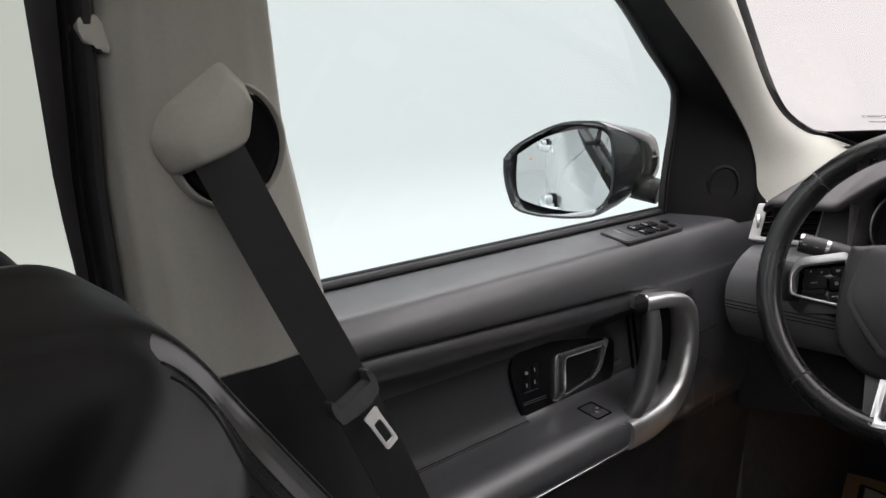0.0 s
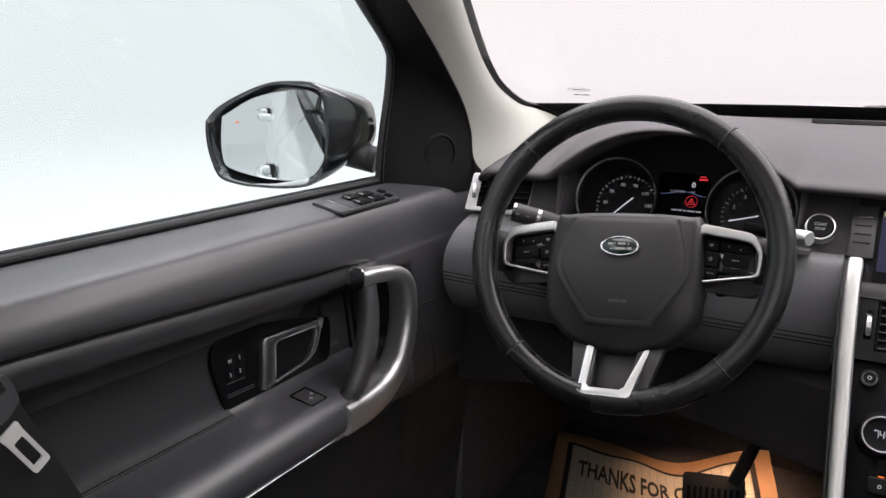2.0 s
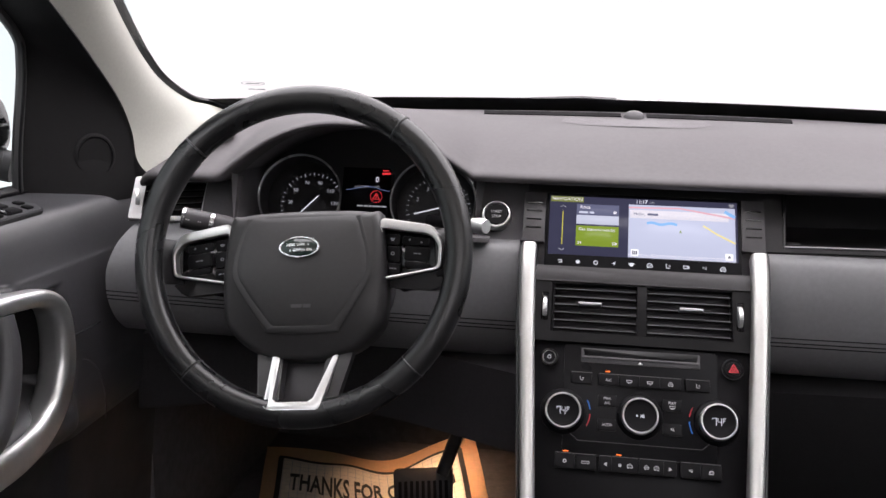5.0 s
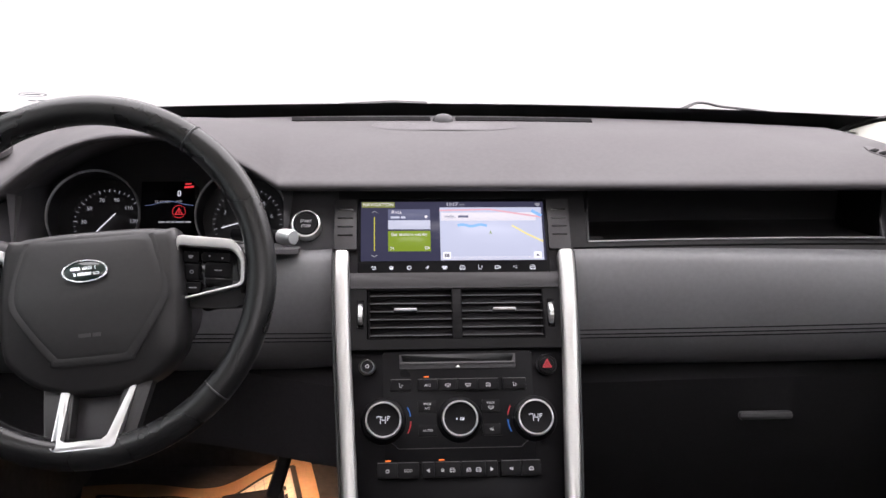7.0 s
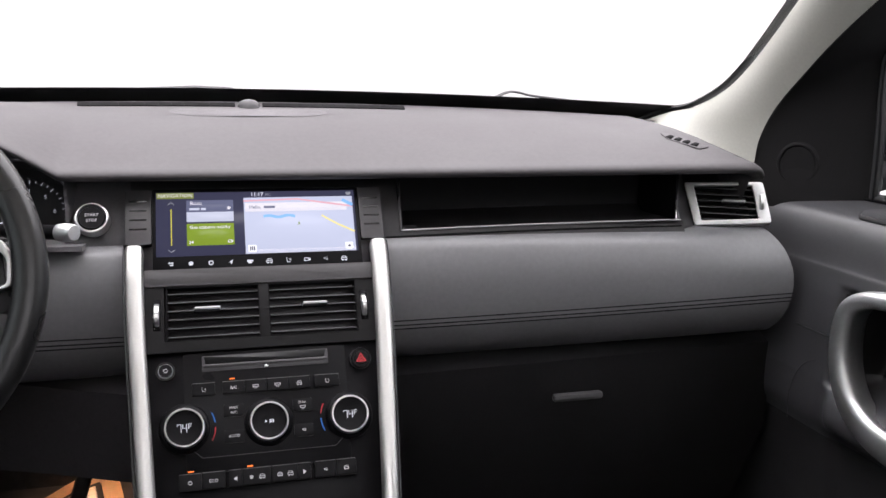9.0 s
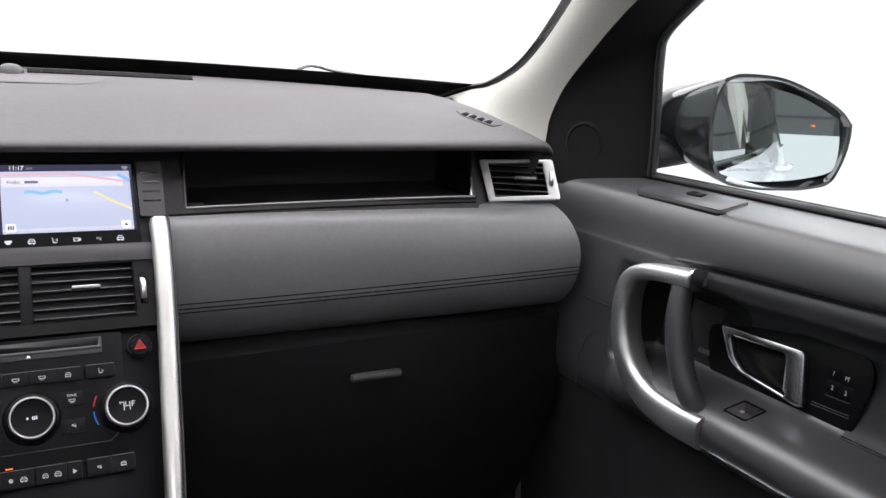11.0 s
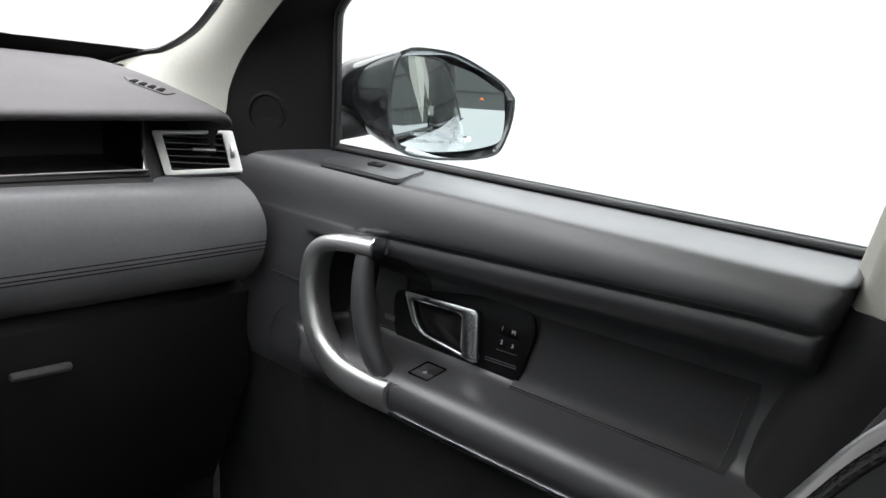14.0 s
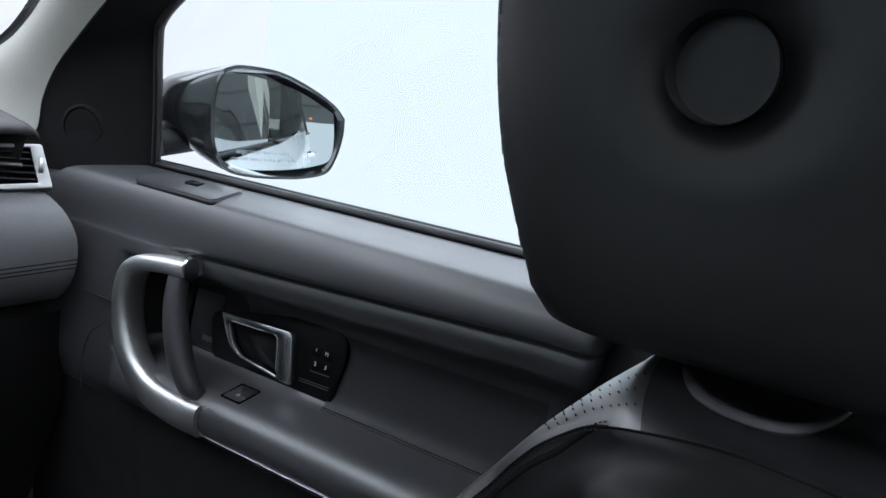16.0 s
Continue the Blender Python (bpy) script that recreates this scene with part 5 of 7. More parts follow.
def door(mir):
    side = "passenger" if not mir else "driver"
    d = thing("door_2" if not mir else "door_1", pose(-0.78 if mir else 0.78, 0.7, 0.45), "closed front door with black leather trim and silver grab handle", "car door", kind="structure")
    w = "world"

    def add(name, bm, mat_, parent=d, label="", m=None, **kw):
        if m is not None:
            bm.transform(m)
        return part(name, bm, mat_, parent, label, w, mir, **kw)

    def flat_text(txt, size, m, parent, mat_):
        bm = words(txt, size)
        if mir:
            bm.transform(Matrix.Scale(-1, 4, (1, 0, 0)))
            bmesh.ops.reverse_faces(bm, faces=bm.faces)
        return add("print", bm, mat_, parent, m=m)

    ys = [0.317 + (1.215 - 0.317) * i / 150 for i in range(151)]
    low = 131
    add("door_card", sheet(lambda u, v: door_point(ys[round(u * 150)], v * low / 149), 150, low, flip=True), DOOR, label="black grained door card", sharp=70)
    add("lower_card", sheet(lambda u, v: door_point(ys[round(u * 150)], (low + v * (149 - low)) / 149), 150, 149 - low, flip=True), LOWCOVER, label="black plastic lower door panel", sharp=70)
    # insert panel of darker leather with a seam round it
    lo, hi = 0.500, 0.618
    ins = add("insert", sheet(lambda u, v: door_point(0.372 + (0.66 - 0.372) * u, lo + (hi - lo) * v) + Vector((-0.0012, 0, 0)), 30, 20, flip=True), INSERT, label="stitched leather insert", sharp=70)
    for s0 in (0.612, 0.606):
        line = [door_point(0.40 + (0.66 - 0.40) * i / 24, s0) + Vector((-0.003, 0, 0.0006)) for i in range(25)]
        add("seam", stitches(line, Vector((-1, 0, 0.4)), 0.0032), GREYLINE, ins, kind="stuff")
    line = [door_point(0.40 + (0.66 - 0.40) * i / 24, 0.609) + Vector((-0.0016, 0, 0.0003)) for i in range(25)]
    add("seam_groove", sweep(line, oval(0.0008, 0.0006, 6), (-1, 0, 0)), VOID, ins)
    line = [door_point(0.382, lo + 0.02 + (hi - lo - 0.03) * i / 14) + Vector((-0.002, 0, 0)) for i in range(15)]
    add("seam", stitches(line, Vector((-1, 0, 0.1)), 0.0032), GREYLINE, ins, kind="stuff")
    # sill seals
    add("sill_seal", sweep([Vector((0.806, y, 1.1235)) for y in (0.30, 0.6, 1.06)], oval(0.006, 0.0045, 10), (0, 0, 1)), RUBBER, label="black window seal")
    add("sill_trim", sweep([Vector((0.7965, y, 1.1215)) for y in (0.32, 0.6, 1.05)], oval(0.0012, 0.0022, 8), (0, 0, 1)), PANEL)
    add("outer_seal", sweep([Vector((0.822, y, 1.1225)) for y in (0.20, 0.6, 1.08)], oval(0.005, 0.005, 10), (0, 0, 1)), PANEL)
    # lower trim line
    line = [Vector((0.6915, y, 0.8405)) for y in np.linspace(0.37, 0.79, 14)]
    add("trim_line", sweep(line, oval(0.0016, 0.0024, 8), (0, 0, 1)), CHROME, label="thin bright trim line")
    # silver grab handle
    path = spline([(0.7105, 0.843, 1.0275), (0.7085, 0.885, 1.0245), (0.7055, 0.922, 1.0190), (0.7035, 0.943, 1.007), (0.7020, 0.9525, 0.986), (0.7000, 0.9520, 0.950), (0.6985, 0.942, 0.915), (0.6975, 0.920, 0.884), (0.6965, 0.884, 0.8635), (0.6955, 0.838, 0.8565), (0.6945, 0.786, 0.8575)], 60)
    wid = [table(((0, 0.0108), (14, 0.0108), (22, 0.0130), (30, 0.0145), (42, 0.0175), (52, 0.0200), (59, 0.0200)), i) for i in range(60)]
    section = [(u * (0.94 if v < 0 else 1), v if v > 0 else v * 2.0) for u, v in oval(1.0, 0.0135, 28, 2.7)]
    h = add("grab_handle", sweep(path, section, (-1, 0, 0), [(k, 1) for k in wid]), SILVER, label="satin silver C-shaped grab handle")
    line = [p + Vector((0.004, 0, 0)) + (Vector((0, 1, -0.2)) if i < 30 else Vector((0, 0.3, -1))).normalized() * (wid[i] + 0.001) for i, p in enumerate(path)]
    add("handle_gap", sweep(line[16:], oval(0.0016, 0.006, 8), (-1, 0, 0)), RUBBER, h)
    add("end_ring", sweep([Vector((0.7105, 0.8405, 1.0275)), Vector((0.7105, 0.8435, 1.0275))], [(u, v) for u, v in oval(0.0142, 0.0112, 16, 2.6)], (-1, 0, 0)), CHROME, h)
    path2 = [Vector((0.694, 0.781 + 0.006 * math.sin(a), 0.8575 + 0.0195 * math.sin(a))) for a in np.linspace(-1.1, 1.1, 9)]
    add("end_ring", sweep(path2, oval(0.0012, 0.0105, 8), (0, 1, 0)), SILVER, h)
    # leather pull behind it
    path = spline([(0.706, 0.858, 1.016), (0.701, 0.8545, 0.985), (0.698, 0.846, 0.950), (0.697, 0.832, 0.915), (0.699, 0.815, 0.888), (0.706, 0.806, 0.876)], 24)
    g = add("leather_pull", sweep(path, oval(0.0125, 0.0115, 16, 2.6), (-1, 0, 0), [0.95 + 0.25 * math.sin(math.pi * i / 23) for i in range(24)]), DOOR, label="curved leather pull")
    line = [p + Vector((-0.0118, -0.0085, 0)) for p in path[2:-3]]
    add("seam", stitches(line, Vector((-1, -0.5, 0)), 0.0032), GREYLINE, g, kind="stuff")
    add("pocket_back", prism(rounded([(-0.205, 0.075), (-0.105, 0.062), (-0.105, -0.050), (-0.20, -0.040)], 0.01), -0.004, 0.001), DARK, m=PAD)
    add("pocket_lining", sheet(lambda u, v: door_point(0.812 + 0.160 * u, 0.405 + 0.18 * v) + Vector((-0.0014, -0.0020 * ease(0.8, 0.95, u), 0)), 60, 44, flip=True), LOWCOVER, label="black pocket behind the handle", sharp=70)
    for u in (-0.175, -0.160):
        add("pocket_rib", box((0.004, 0.085, 0.006), (u, 0.010, 0.002), 0.0015), PANEL, m=PAD)
    # release handle and its black panel
    pts = [pad(*q) for q in ((0.872, 0.958), (0.80, 0.975), (0.684, 0.993), (0.650, 0.984), (0.644, 0.962), (0.655, 0.899), (0.665, 0.891), (0.72, 0.885), (0.826, 0.890), (0.860, 0.905))]
    b = add("release_panel", prism(rounded(pts, 0.010, 4), -0.006, 0.0022, 0.0015), PANEL, label="satin black release panel", m=PAD)
    outer = rounded([(-0.0985, 0.0300), (0.0265, 0.0352), (0.0395, -0.0255), (0.0310, -0.0285), (-0.0530, -0.0190), (-0.0735, -0.0085)], 0.008, 5)
    inner = rounded([(-0.0790, 0.0205), (0.0035, 0.0236), (0.0100, -0.0175), (0.0150, -0.0205), (-0.0490, -0.0142), (-0.0645, -0.0040)], 0.007, 5)
    r = add("release_handle", ring(outer, inner, -0.001, 0.0125, 0.0035), RELEASE, b, "satin silver release handle", m=PAD)
    add("handle_cup", prism(inner, 0.0015, 0.0030), STACKBLACK, r, m=PAD)
    for (u, v), txt in zip(((0.0605, 0.0224), (0.0771, 0.0218), (0.0627, 0.0066), (0.0793, 0.0062)), ("1", "M", "2", "3")):
        k = add("memory_button", box((0.0160, 0.0150, 0.003), (u, v, 0.0009), 0.0004), PANEL, b, m=PAD)
        flat_text(txt, 0.0068, PAD @ Matrix.Translation((u, v, 0.0028)), k, WHITE)
    add("panel_slot", put(box((0.030, 0.0010, 0.0006)), 0.0715, -0.0030, 0.0024, radians(2)), PLASTIC, b, m=PAD)
    for v in (-0.0160, -0.0188):
        add("panel_slot", put(box((0.046, 0.0010, 0.0006)), 0.0662, v, 0.0024, radians(2)), BUCKLE, b, m=PAD)
    # lock switch on the armrest
    am = axes((0.7290, 0.762, 0.8905), (0, -1, 0), (0.98, 0, 0.18))
    square = [(-0.0165, -0.0175), (0.0175, -0.0175), (0.0170, 0.0190), (-0.0170, 0.0190)]
    q = add("lock_switch", ring(rounded(square, 0.003), rounded([(x * 0.86, y * 0.86) for x, y in square], 0.003), -0.002, 0.0012, 0.0005), GLOSS, label="black lock switch", m=am)
    add("rocker", prism(rounded([(x * 0.84, y * 0.84) for x, y in square], 0.003), -0.003, 0.0003), DARK, q, m=am)
    add("symbol", put(lathe([(0, 0.0010), (0.0026, 0.0010), (0.0026, 0.0003)], 12), 0.0003, -0.0034), GREYPRINT, q, m=am)
    if mir:
        add("symbol", put(lathe([(0, 0.0010), (0.0022, 0.0010), (0.0022, 0.0003)], 12), -0.0085, 0.003), GREYPRINT, q, m=am)
    add("speaker_print", put(bars((0.004, 0.004, 0.003, 0.004), 0.001, 0.0065), *pad(0.868, 0.9225), 0.006), GREYLINE, b, "maker's print as small bars", m=PAD)
    # window switch panel on the ledge
    sm = axes((0.768, 0.925, 1.1166), (0.0, -1, 0), (0.977, 0, 0.213))
    plate = rounded([(-0.066, -0.0310), (-0.0790, -0.012), (-0.054, 0.0120), (0.0840, 0.0135), (0.0825, -0.0330)], 0.007)
    wide = [(x * 1.022, y * 1.05 - 0.0005) for x, y in plate]
    p = add("switch_panel", prism(wide, -0.006, 0.0002), RUBBER, label="window switch panel with a dark gap round it", m=sm)
    add("plate", prism(plate, -0.004, 0.0016, 0.0008), DOOR, p, "satin grey plate", m=sm)
    if mir:
        for i in range(2):
            for j in range(2):
                x, y = -0.020 + 0.034 * i, -0.0205 + 0.0185 * j
                k = add("window_switch", put(box((0.026, 0.0150, 0.006), (0, 0, 0.0022), 0.002), x, y), BUTTON, p, m=sm)
                add("switch_edge", put(box((0.009, 0.0150, 0.0072), (0.011, 0, 0.0020), 0.002), x, y), GLOSS, k, m=sm)
        for i in range(2):
            add("mirror_switch", put(box((0.012, 0.010, 0.004), (0, 0, 0.0022), 0.001), -0.052 - 0.006 * i, -0.020 + 0.016 * i), BUTTON, p, m=sm)
        add("print", put(bars((0.0012,), 0.001, 0.034), 0.050, -0.010, 0.0018), INK, p, m=sm)
        add("print", put(bars((0.003,), 0.001, 0.012), 0.057, 0.002, 0.0018), GREYPRINT, p, m=sm)
    else:
        k = add("switch_recess", prism([(-0.006, -0.002), (0.002, -0.009), (0.026, -0.008), (0.023, 0.0065), (-0.002, 0.0075)], 0.001, 0.0020), VOID, p, m=sm)
        add("window_switch", box((0.012, 0.010, 0.004), (0.018, -0.001, 0.0015), 0.001), BUTTON, k, m=sm)
    # forward seam of the card
    add("card_seam", sweep([Vector((0.7015, y, 0.955)) for y in (0.976, 1.0, 1.04)], oval(0.0012, 0.0012, 6), (0, 0, 1)), RUBBER)
    path = [Vector((0.701, 0.985 + 0.055 * math.sin(a), 0.845 + 0.075 * math.cos(a))) for a in np.linspace(0.2, 1.9, 14)]
    add("speaker_rim", sweep(path, oval(0.0010, 0.0006, 6), (-1, 0, 0)), PLASTIC)
    # frame of the window, black, from the sail panel up and back
    A = spline([(0.722, 1.184, 1.098), (0.722, 1.187, 1.140), (0.723, 1.188, 1.190), (0.724, 1.160, 1.236), (0.724, 1.110, 1.282), (0.722, 1.03, 1.343), (0.715, 0.90, 1.425), (0.700, 0.72, 1.515), (0.675, 0.48, 1.585), (0.665, 0.25, 1.605)], 70)
    B = spline([(0.800, 1.044, 1.108), (0.800, 1.044, 1.140), (0.800, 1.046, 1.200), (0.798, 1.049, 1.285), (0.795, 1.036, 1.322), (0.789, 0.96, 1.376), (0.779, 0.86, 1.444), (0.760, 0.68, 1.540), (0.735, 0.45, 1.600), (0.725, 0.25, 1.615)], 70)

    if mir:
        B = [p + Vector((0, 0.020 * ease(1.12, 1.30, p.z), 0)) for p in B]

    def frame_point(u, v):
        i = round(u * 69)
        if v < 0.1:
            return A[i] + Vector((0.018, 0.030 + 0.07 * (1 - min(1, i / 16)), 0.016 * min(1, i / 10))) * (1 - v / 0.1)
        w_ = (v - 0.1) / 0.9
        foot = 1 - min(1, i / 12)
        return A[i].lerp(B[i], w_) + Vector((-0.008 * math.sin(math.pi * w_) ** 0.7 - 0.006 * foot * math.sin(math.pi * w_), 0, -0.004 * foot * math.sin(math.pi * w_)))
    f = add("window_frame", sheet(frame_point, 69, 20, flip=True), SAIL, label="black sail panel and window frame", sharp=60)
    add("glass_run", sweep([p + Vector((0.004, -0.002, 0)) for p in B], oval(0.006, 0.007, 8), (1, 0, 0)), RUBBER, f)
    add("glass_edge", sweep([p + Vector((-0.004, -0.009, -0.004)) for p in B[:30]], oval(0.0012, 0.002, 6), (1, 0, 0)), PANEL, f)
    # tweeter
    c0 = frame_point(11 / 69, 0.1 + 0.9 * 0.42)
    n0 = (frame_point(12 / 69, 0.478) - c0).cross(frame_point(11 / 69, 0.55) - c0)
    n0 = n0 if n0.x < 0 else -n0
    tm = axes(c0, (0, 0, 1), n0.cross(Vector((0, 0, 1))))
    if (tm.to_3x3() @ Vector((0, 0, 1))).x > 0:
        tm = axes(c0, (0, 0, 1), -n0.cross(Vector((0, 0, 1))))
    t = add("tweeter", lathe([(0.0, 0.0006), (0.024, 0.0006), (0.0255, -0.001)], 40), SAIL, d, "round black tweeter", m=tm)
    add("rim", lathe([(0.0255, -0.001), (0.0265, 0.0022), (0.0285, 0.0020), (0.0315, -0.001)], 44), SAIL, t, m=tm)
    # glass
    g = add("window_pane", sheet(lambda u, v: (lambda p, q: p.lerp(q, v))(Vector((0.812, 1.05 - 0.86 * u, 1.118)), Vector((0.812 - 0.09 * ease(0, 1, u) - 0.01, (B[25 + round(u * 44)].y - 0.0), B[25 + round(u * 44)].z))), 44, 6), GLASS, label="clear side window")
    g.visible_shadow = False
    # outer skin
    outer_pull(d, 0.35, 0.926, 1.012, mir)
    add("outer_skin", sheet(lambda u, v: Vector(((0.842, 0.906, 0.935, 0.938, 0.91)[round(v * 4)], 1.20 - 1.0 * u, (1.118, 1.06, 0.95, 0.75, 0.40)[round(v * 4)])), 10, 4), PAINT, label="white outer door skin")
    return d


door(False)
door(True)


# ---- pillars, glass and shell ----
def a_pillar(mir):
    t = thing("pillar_trim", pose(-0.7 if mir else 0.7, 1.25, 1.2), "pale grey windscreen pillar trim beside the dashboard", "pillar trim", "windscreen pillars", "structure")
    E1 = spline([(0.600, 1.400, 1.165), (0.640, 1.390, 1.205), (0.676, 1.362, 1.224), (0.697, 1.322, 1.2345), (0.710, 1.262, 1.263), (0.714, 1.214, 1.298), (0.709, 1.165, 1.334), (0.700, 1.112, 1.372), (0.660, 0.90, 1.52), (0.640, 0.80, 1.585)], 60)
    E2 = spline([(0.660, 1.230, 1.105), (0.700, 1.205, 1.125), (0.717, 1.190, 1.150), (0.720, 1.184, 1.192), (0.721, 1.157, 1.237), (0.721, 1.107, 1.283), (0.719, 1.027, 1.344), (0.712, 0.87, 1.440), (0.698, 0.74, 1.52)], 60)

    def f(u, v):
        i = round(u * 59)
        p = E1[i].lerp(E2[i], v)
        n = Vector((-0.85, -0.4, -0.1)).normalized()
        return p + n * 0.017 * math.sin(math.pi * v ** 0.75)
    part("cover", sheet(f, 59, 12), PALE, t, "", "world", mir, sharp=60)
    part("glass_edge", sweep([p + Vector((0.004, 0.012, 0.004)) for p in E1], oval(0.010, 0.004, 8), (0, 0, 1)), RUBBER, t, "black glass edge", "world", mir)


def b_pillar(mir):
    dy = 0.0 if mir else -0.023
    t = thing("pillar_trim", pose(-0.75 if mir else 0.75, 0.23, 0.45), "pale grey centre pillar trim over a black lower cover", "pillar trim", "centre pillars", "structure")
    w = "world"
    sec = [(0.790, 0.158), (0.757, 0.160), (0.741, 0.168), (0.728, 0.186), (0.722, 0.215), (0.721, 0.260), (0.726, 0.300), (0.740, 0.328), (0.765, 0.345), (0.80, 0.352)]

    def f(u, v, z0, z1, grow=0.0):
        k = v * (len(sec) - 1)
        i = min(int(k), len(sec) - 2)
        a = Vector(sec[i]).lerp(Vector(sec[i + 1]), k - i)
        z = z0 + (z1 - z0) * u
        y = a[1] - (z - 1.14) * table(((0.16, 0.085), (0.35, 0.248 if mir else 0.20)), a[1]) + (0.012 * ease(0.30, 0.345, a[1]) if mir else 0.0)
        return Vector((a[0] - max(0, z - 1.3) * 0.22 + (1.3 - z) * 0.05 - grow, y + dy, z))
    part("upper_cover", sheet(lambda u, v: f(u, v, 1.086, 1.64), 30, 45, flip=True), PALE, t, "pale grey upper cover", w, mir, sharp=60)
    part("lower_cover", sheet(lambda u, v: f(u, v, 0.42, 1.0855, 0.002) + Vector((0, 0.04 * (1.0855 - (0.42 + 0.6655 * u)) * 5 * v, 0)), 20, 36, flip=True), LOWCOVER, t, "black lower cover", w, mir, sharp=60)
    # rear door frame and its seals behind the pillar
    fr = part("rear_frame", sheet(lambda u, v: Vector((0.775 - 0.02 * v - max(0, u - 0.35) * 0.13, 0.172 - (0.0395 + 0.034 * u) * v - 0.034 * u, 1.06 + 0.56 * u)), 16, 3), DARK, t, "black rear door frame", w, mir)
    part("seal", sweep([Vector((0.760 - max(0, u - 0.35) * 0.13, 0.152 - 0.034 * u, 1.06 + 0.56 * u)) for u in np.linspace(0, 1, 12)], oval(0.008, 0.010, 10), (1, 0, 0)), RUBBER, fr, "rubber door seal", w, mir)
    part("seal_lip", sweep([Vector((0.752 - max(0, u - 0.35) * 0.13, 0.135 - 0.034 * u, 1.06 + 0.56 * u)) for u in np.linspace(0, 1, 12)], oval(0.0025, 0.003, 8), (1, 0, 0)), PANEL, fr, "", w, mir)
    if mir:
        bm = prism(rounded([(0.011, 0.004), (0.008, 0.012), (0.000, 0.014), (-0.007, 0.010), (-0.012, -0.014), (-0.007, -0.015), (-0.003, -0.009), (0.006, -0.008)], 0.003), -0.010, 0.008, 0.003)
        bm.transform(axes((0.730, 0.136, 1.372), (0, -1, 0), (0, 0, 1)))
        part("coat_hook", bm, PALE, t, "small pale coat hook", w, True)
    return t


def seat_belt(mir):
    """Webbing from the guide on the pillar down past the seat, with the tongue hanging on it."""
    t = thing("seat_belt", pose(-0.70 if mir else 0.70, 0.24, 1.27), "black seat belt hanging from its pillar guide", "seat belt", "front seat belts")
    w = "world"
    gm = axes((0.7175, 0.237, 1.285), (0, -1, 0), (0, 0, 1))
    part("guide_ring", join(bmesh.new(), lathe([(0.0485, -0.004), (0.0492, 0.0010), (0.0505, 0.0030), (0.0522, 0.0024), (0.0535, -0.0005), (0.0540, -0.010)], 56), gm), PALE, t, "pale round guide ring", w, mir)
    part("guide_cup", join(bmesh.new(), lathe([(0.0, -0.0035), (0.036, -0.0030), (0.0420, -0.0022), (0.0440, -0.0004), (0.0455, -0.0004), (0.0470, -0.0025), (0.0490, -0.0030)], 56), gm), STACKBLACK, t, "", w, mir)
    # faceted cap
    base = [(0.243, 1.281), (0.186, 1.263), (0.172, 1.290), (0.182, 1.316), (0.226, 1.360), (0.256, 1.331)]
    top = [(0.239, 1.288), (0.196, 1.272), (0.189, 1.290), (0.196, 1.309), (0.227, 1.343), (0.246, 1.323)]
    rows = []
    for line, x, k in ((base, 0.7235, 1.03), (base, 0.712, 1.0), (top, 0.692, 1.02), (top, 0.688, 0.90)):
        c = Vector((0.217, 1.303))
        rr = [c + (Vector(p) - c) * k for p in line]
        rows.append([Vector((x + (0.0035 if p[1] > 1.32 else 0.0), p[0], p[1])) for p in [Vector(q) for q in rounded([tuple(q) for q in rr], 0.009, 4)]])
    part("guide_cap", loft(rows), PALE, t, "pale faceted guide cap", w, mir, sharp=75)
    up, lo = Vector((0.7020, 0.2205, 1.272)), Vector((0.676, 0.327, 1.035))
    if mir:
        path = spline([(0.709, 0.208, 1.306), up, up.lerp(lo, 0.5) + Vector((0.002, 0, 0)), lo, (0.664, 0.372, 0.925), (0.655, 0.41, 0.82), (0.65, 0.44, 0.72)], 50)
    else:
        path = spline([(0.709, 0.208, 1.306), up, (0.704, 0.226, 1.16), (0.694, 0.236, 1.05), (0.685, 0.25, 0.90), (0.68, 0.26, 0.60)], 40)
    part("webbing", sweep(path, [(-0.0235, -0.0006), (0.0235, -0.0006), (0.0235, 0.0006), (-0.0235, 0.0006)], (-1, 0, 0)), WEB, t, "black woven webbing", w, mir)
    if not mir:
        return t
    # tongue
    o = Vector((0.6685, 0.3120, 1.0580))
    m = axes(o, (0, 0.90, 0.42), (0.10, -0.42, 0.90))
    small = Matrix.Diagonal((0.76, 0.76, 0.9, 1))
    b = part("tongue", join(bmesh.new(), prism(rounded([(-0.031, -0.016), (-0.010, -0.020), (0.014, -0.020), (0.030, -0.014), (0.034, 0.004), (0.031, 0.018), (0.026, 0.018), (0.026, 0.003), (-0.026, 0.003), (-0.027, 0.016), (-0.033, 0.016), (-0.035, 0.0)], 0.003, 3), -0.007, 0.008, 0.002), m @ small), BUCKLE, t, "grey plastic belt tongue", w, mir)
    outer = rounded([(-0.0145, -0.018), (0.0145, -0.018), (0.0125, -0.0255), (0.0125, -0.058), (-0.0125, -0.058), (-0.0125, -0.0255)], 0.004, 4)
    inner = rounded([(-0.0068, -0.029), (0.0068, -0.029), (0.0072, -0.036), (0.0072, -0.0525), (-0.0072, -0.0525), (-0.0072, -0.036)], 0.002, 4)
    tm = axes(o + Vector((-0.003, 0.004, -0.002)), (0, 0.84, 0.54), (0.04, -0.54, 0.84))
    part("tongue_plate", join(bmesh.new(), ring(outer, inner, -0.0012, 0.0012, 0.0004), tm @ Matrix.Diagonal((0.62, 1.12, 1, 1))), surface("nickel_plate", (0.88, 0.88, 0.86), 0.45, metal=0.3, vary=0.03), b, "bright metal latch plate", w, mir)


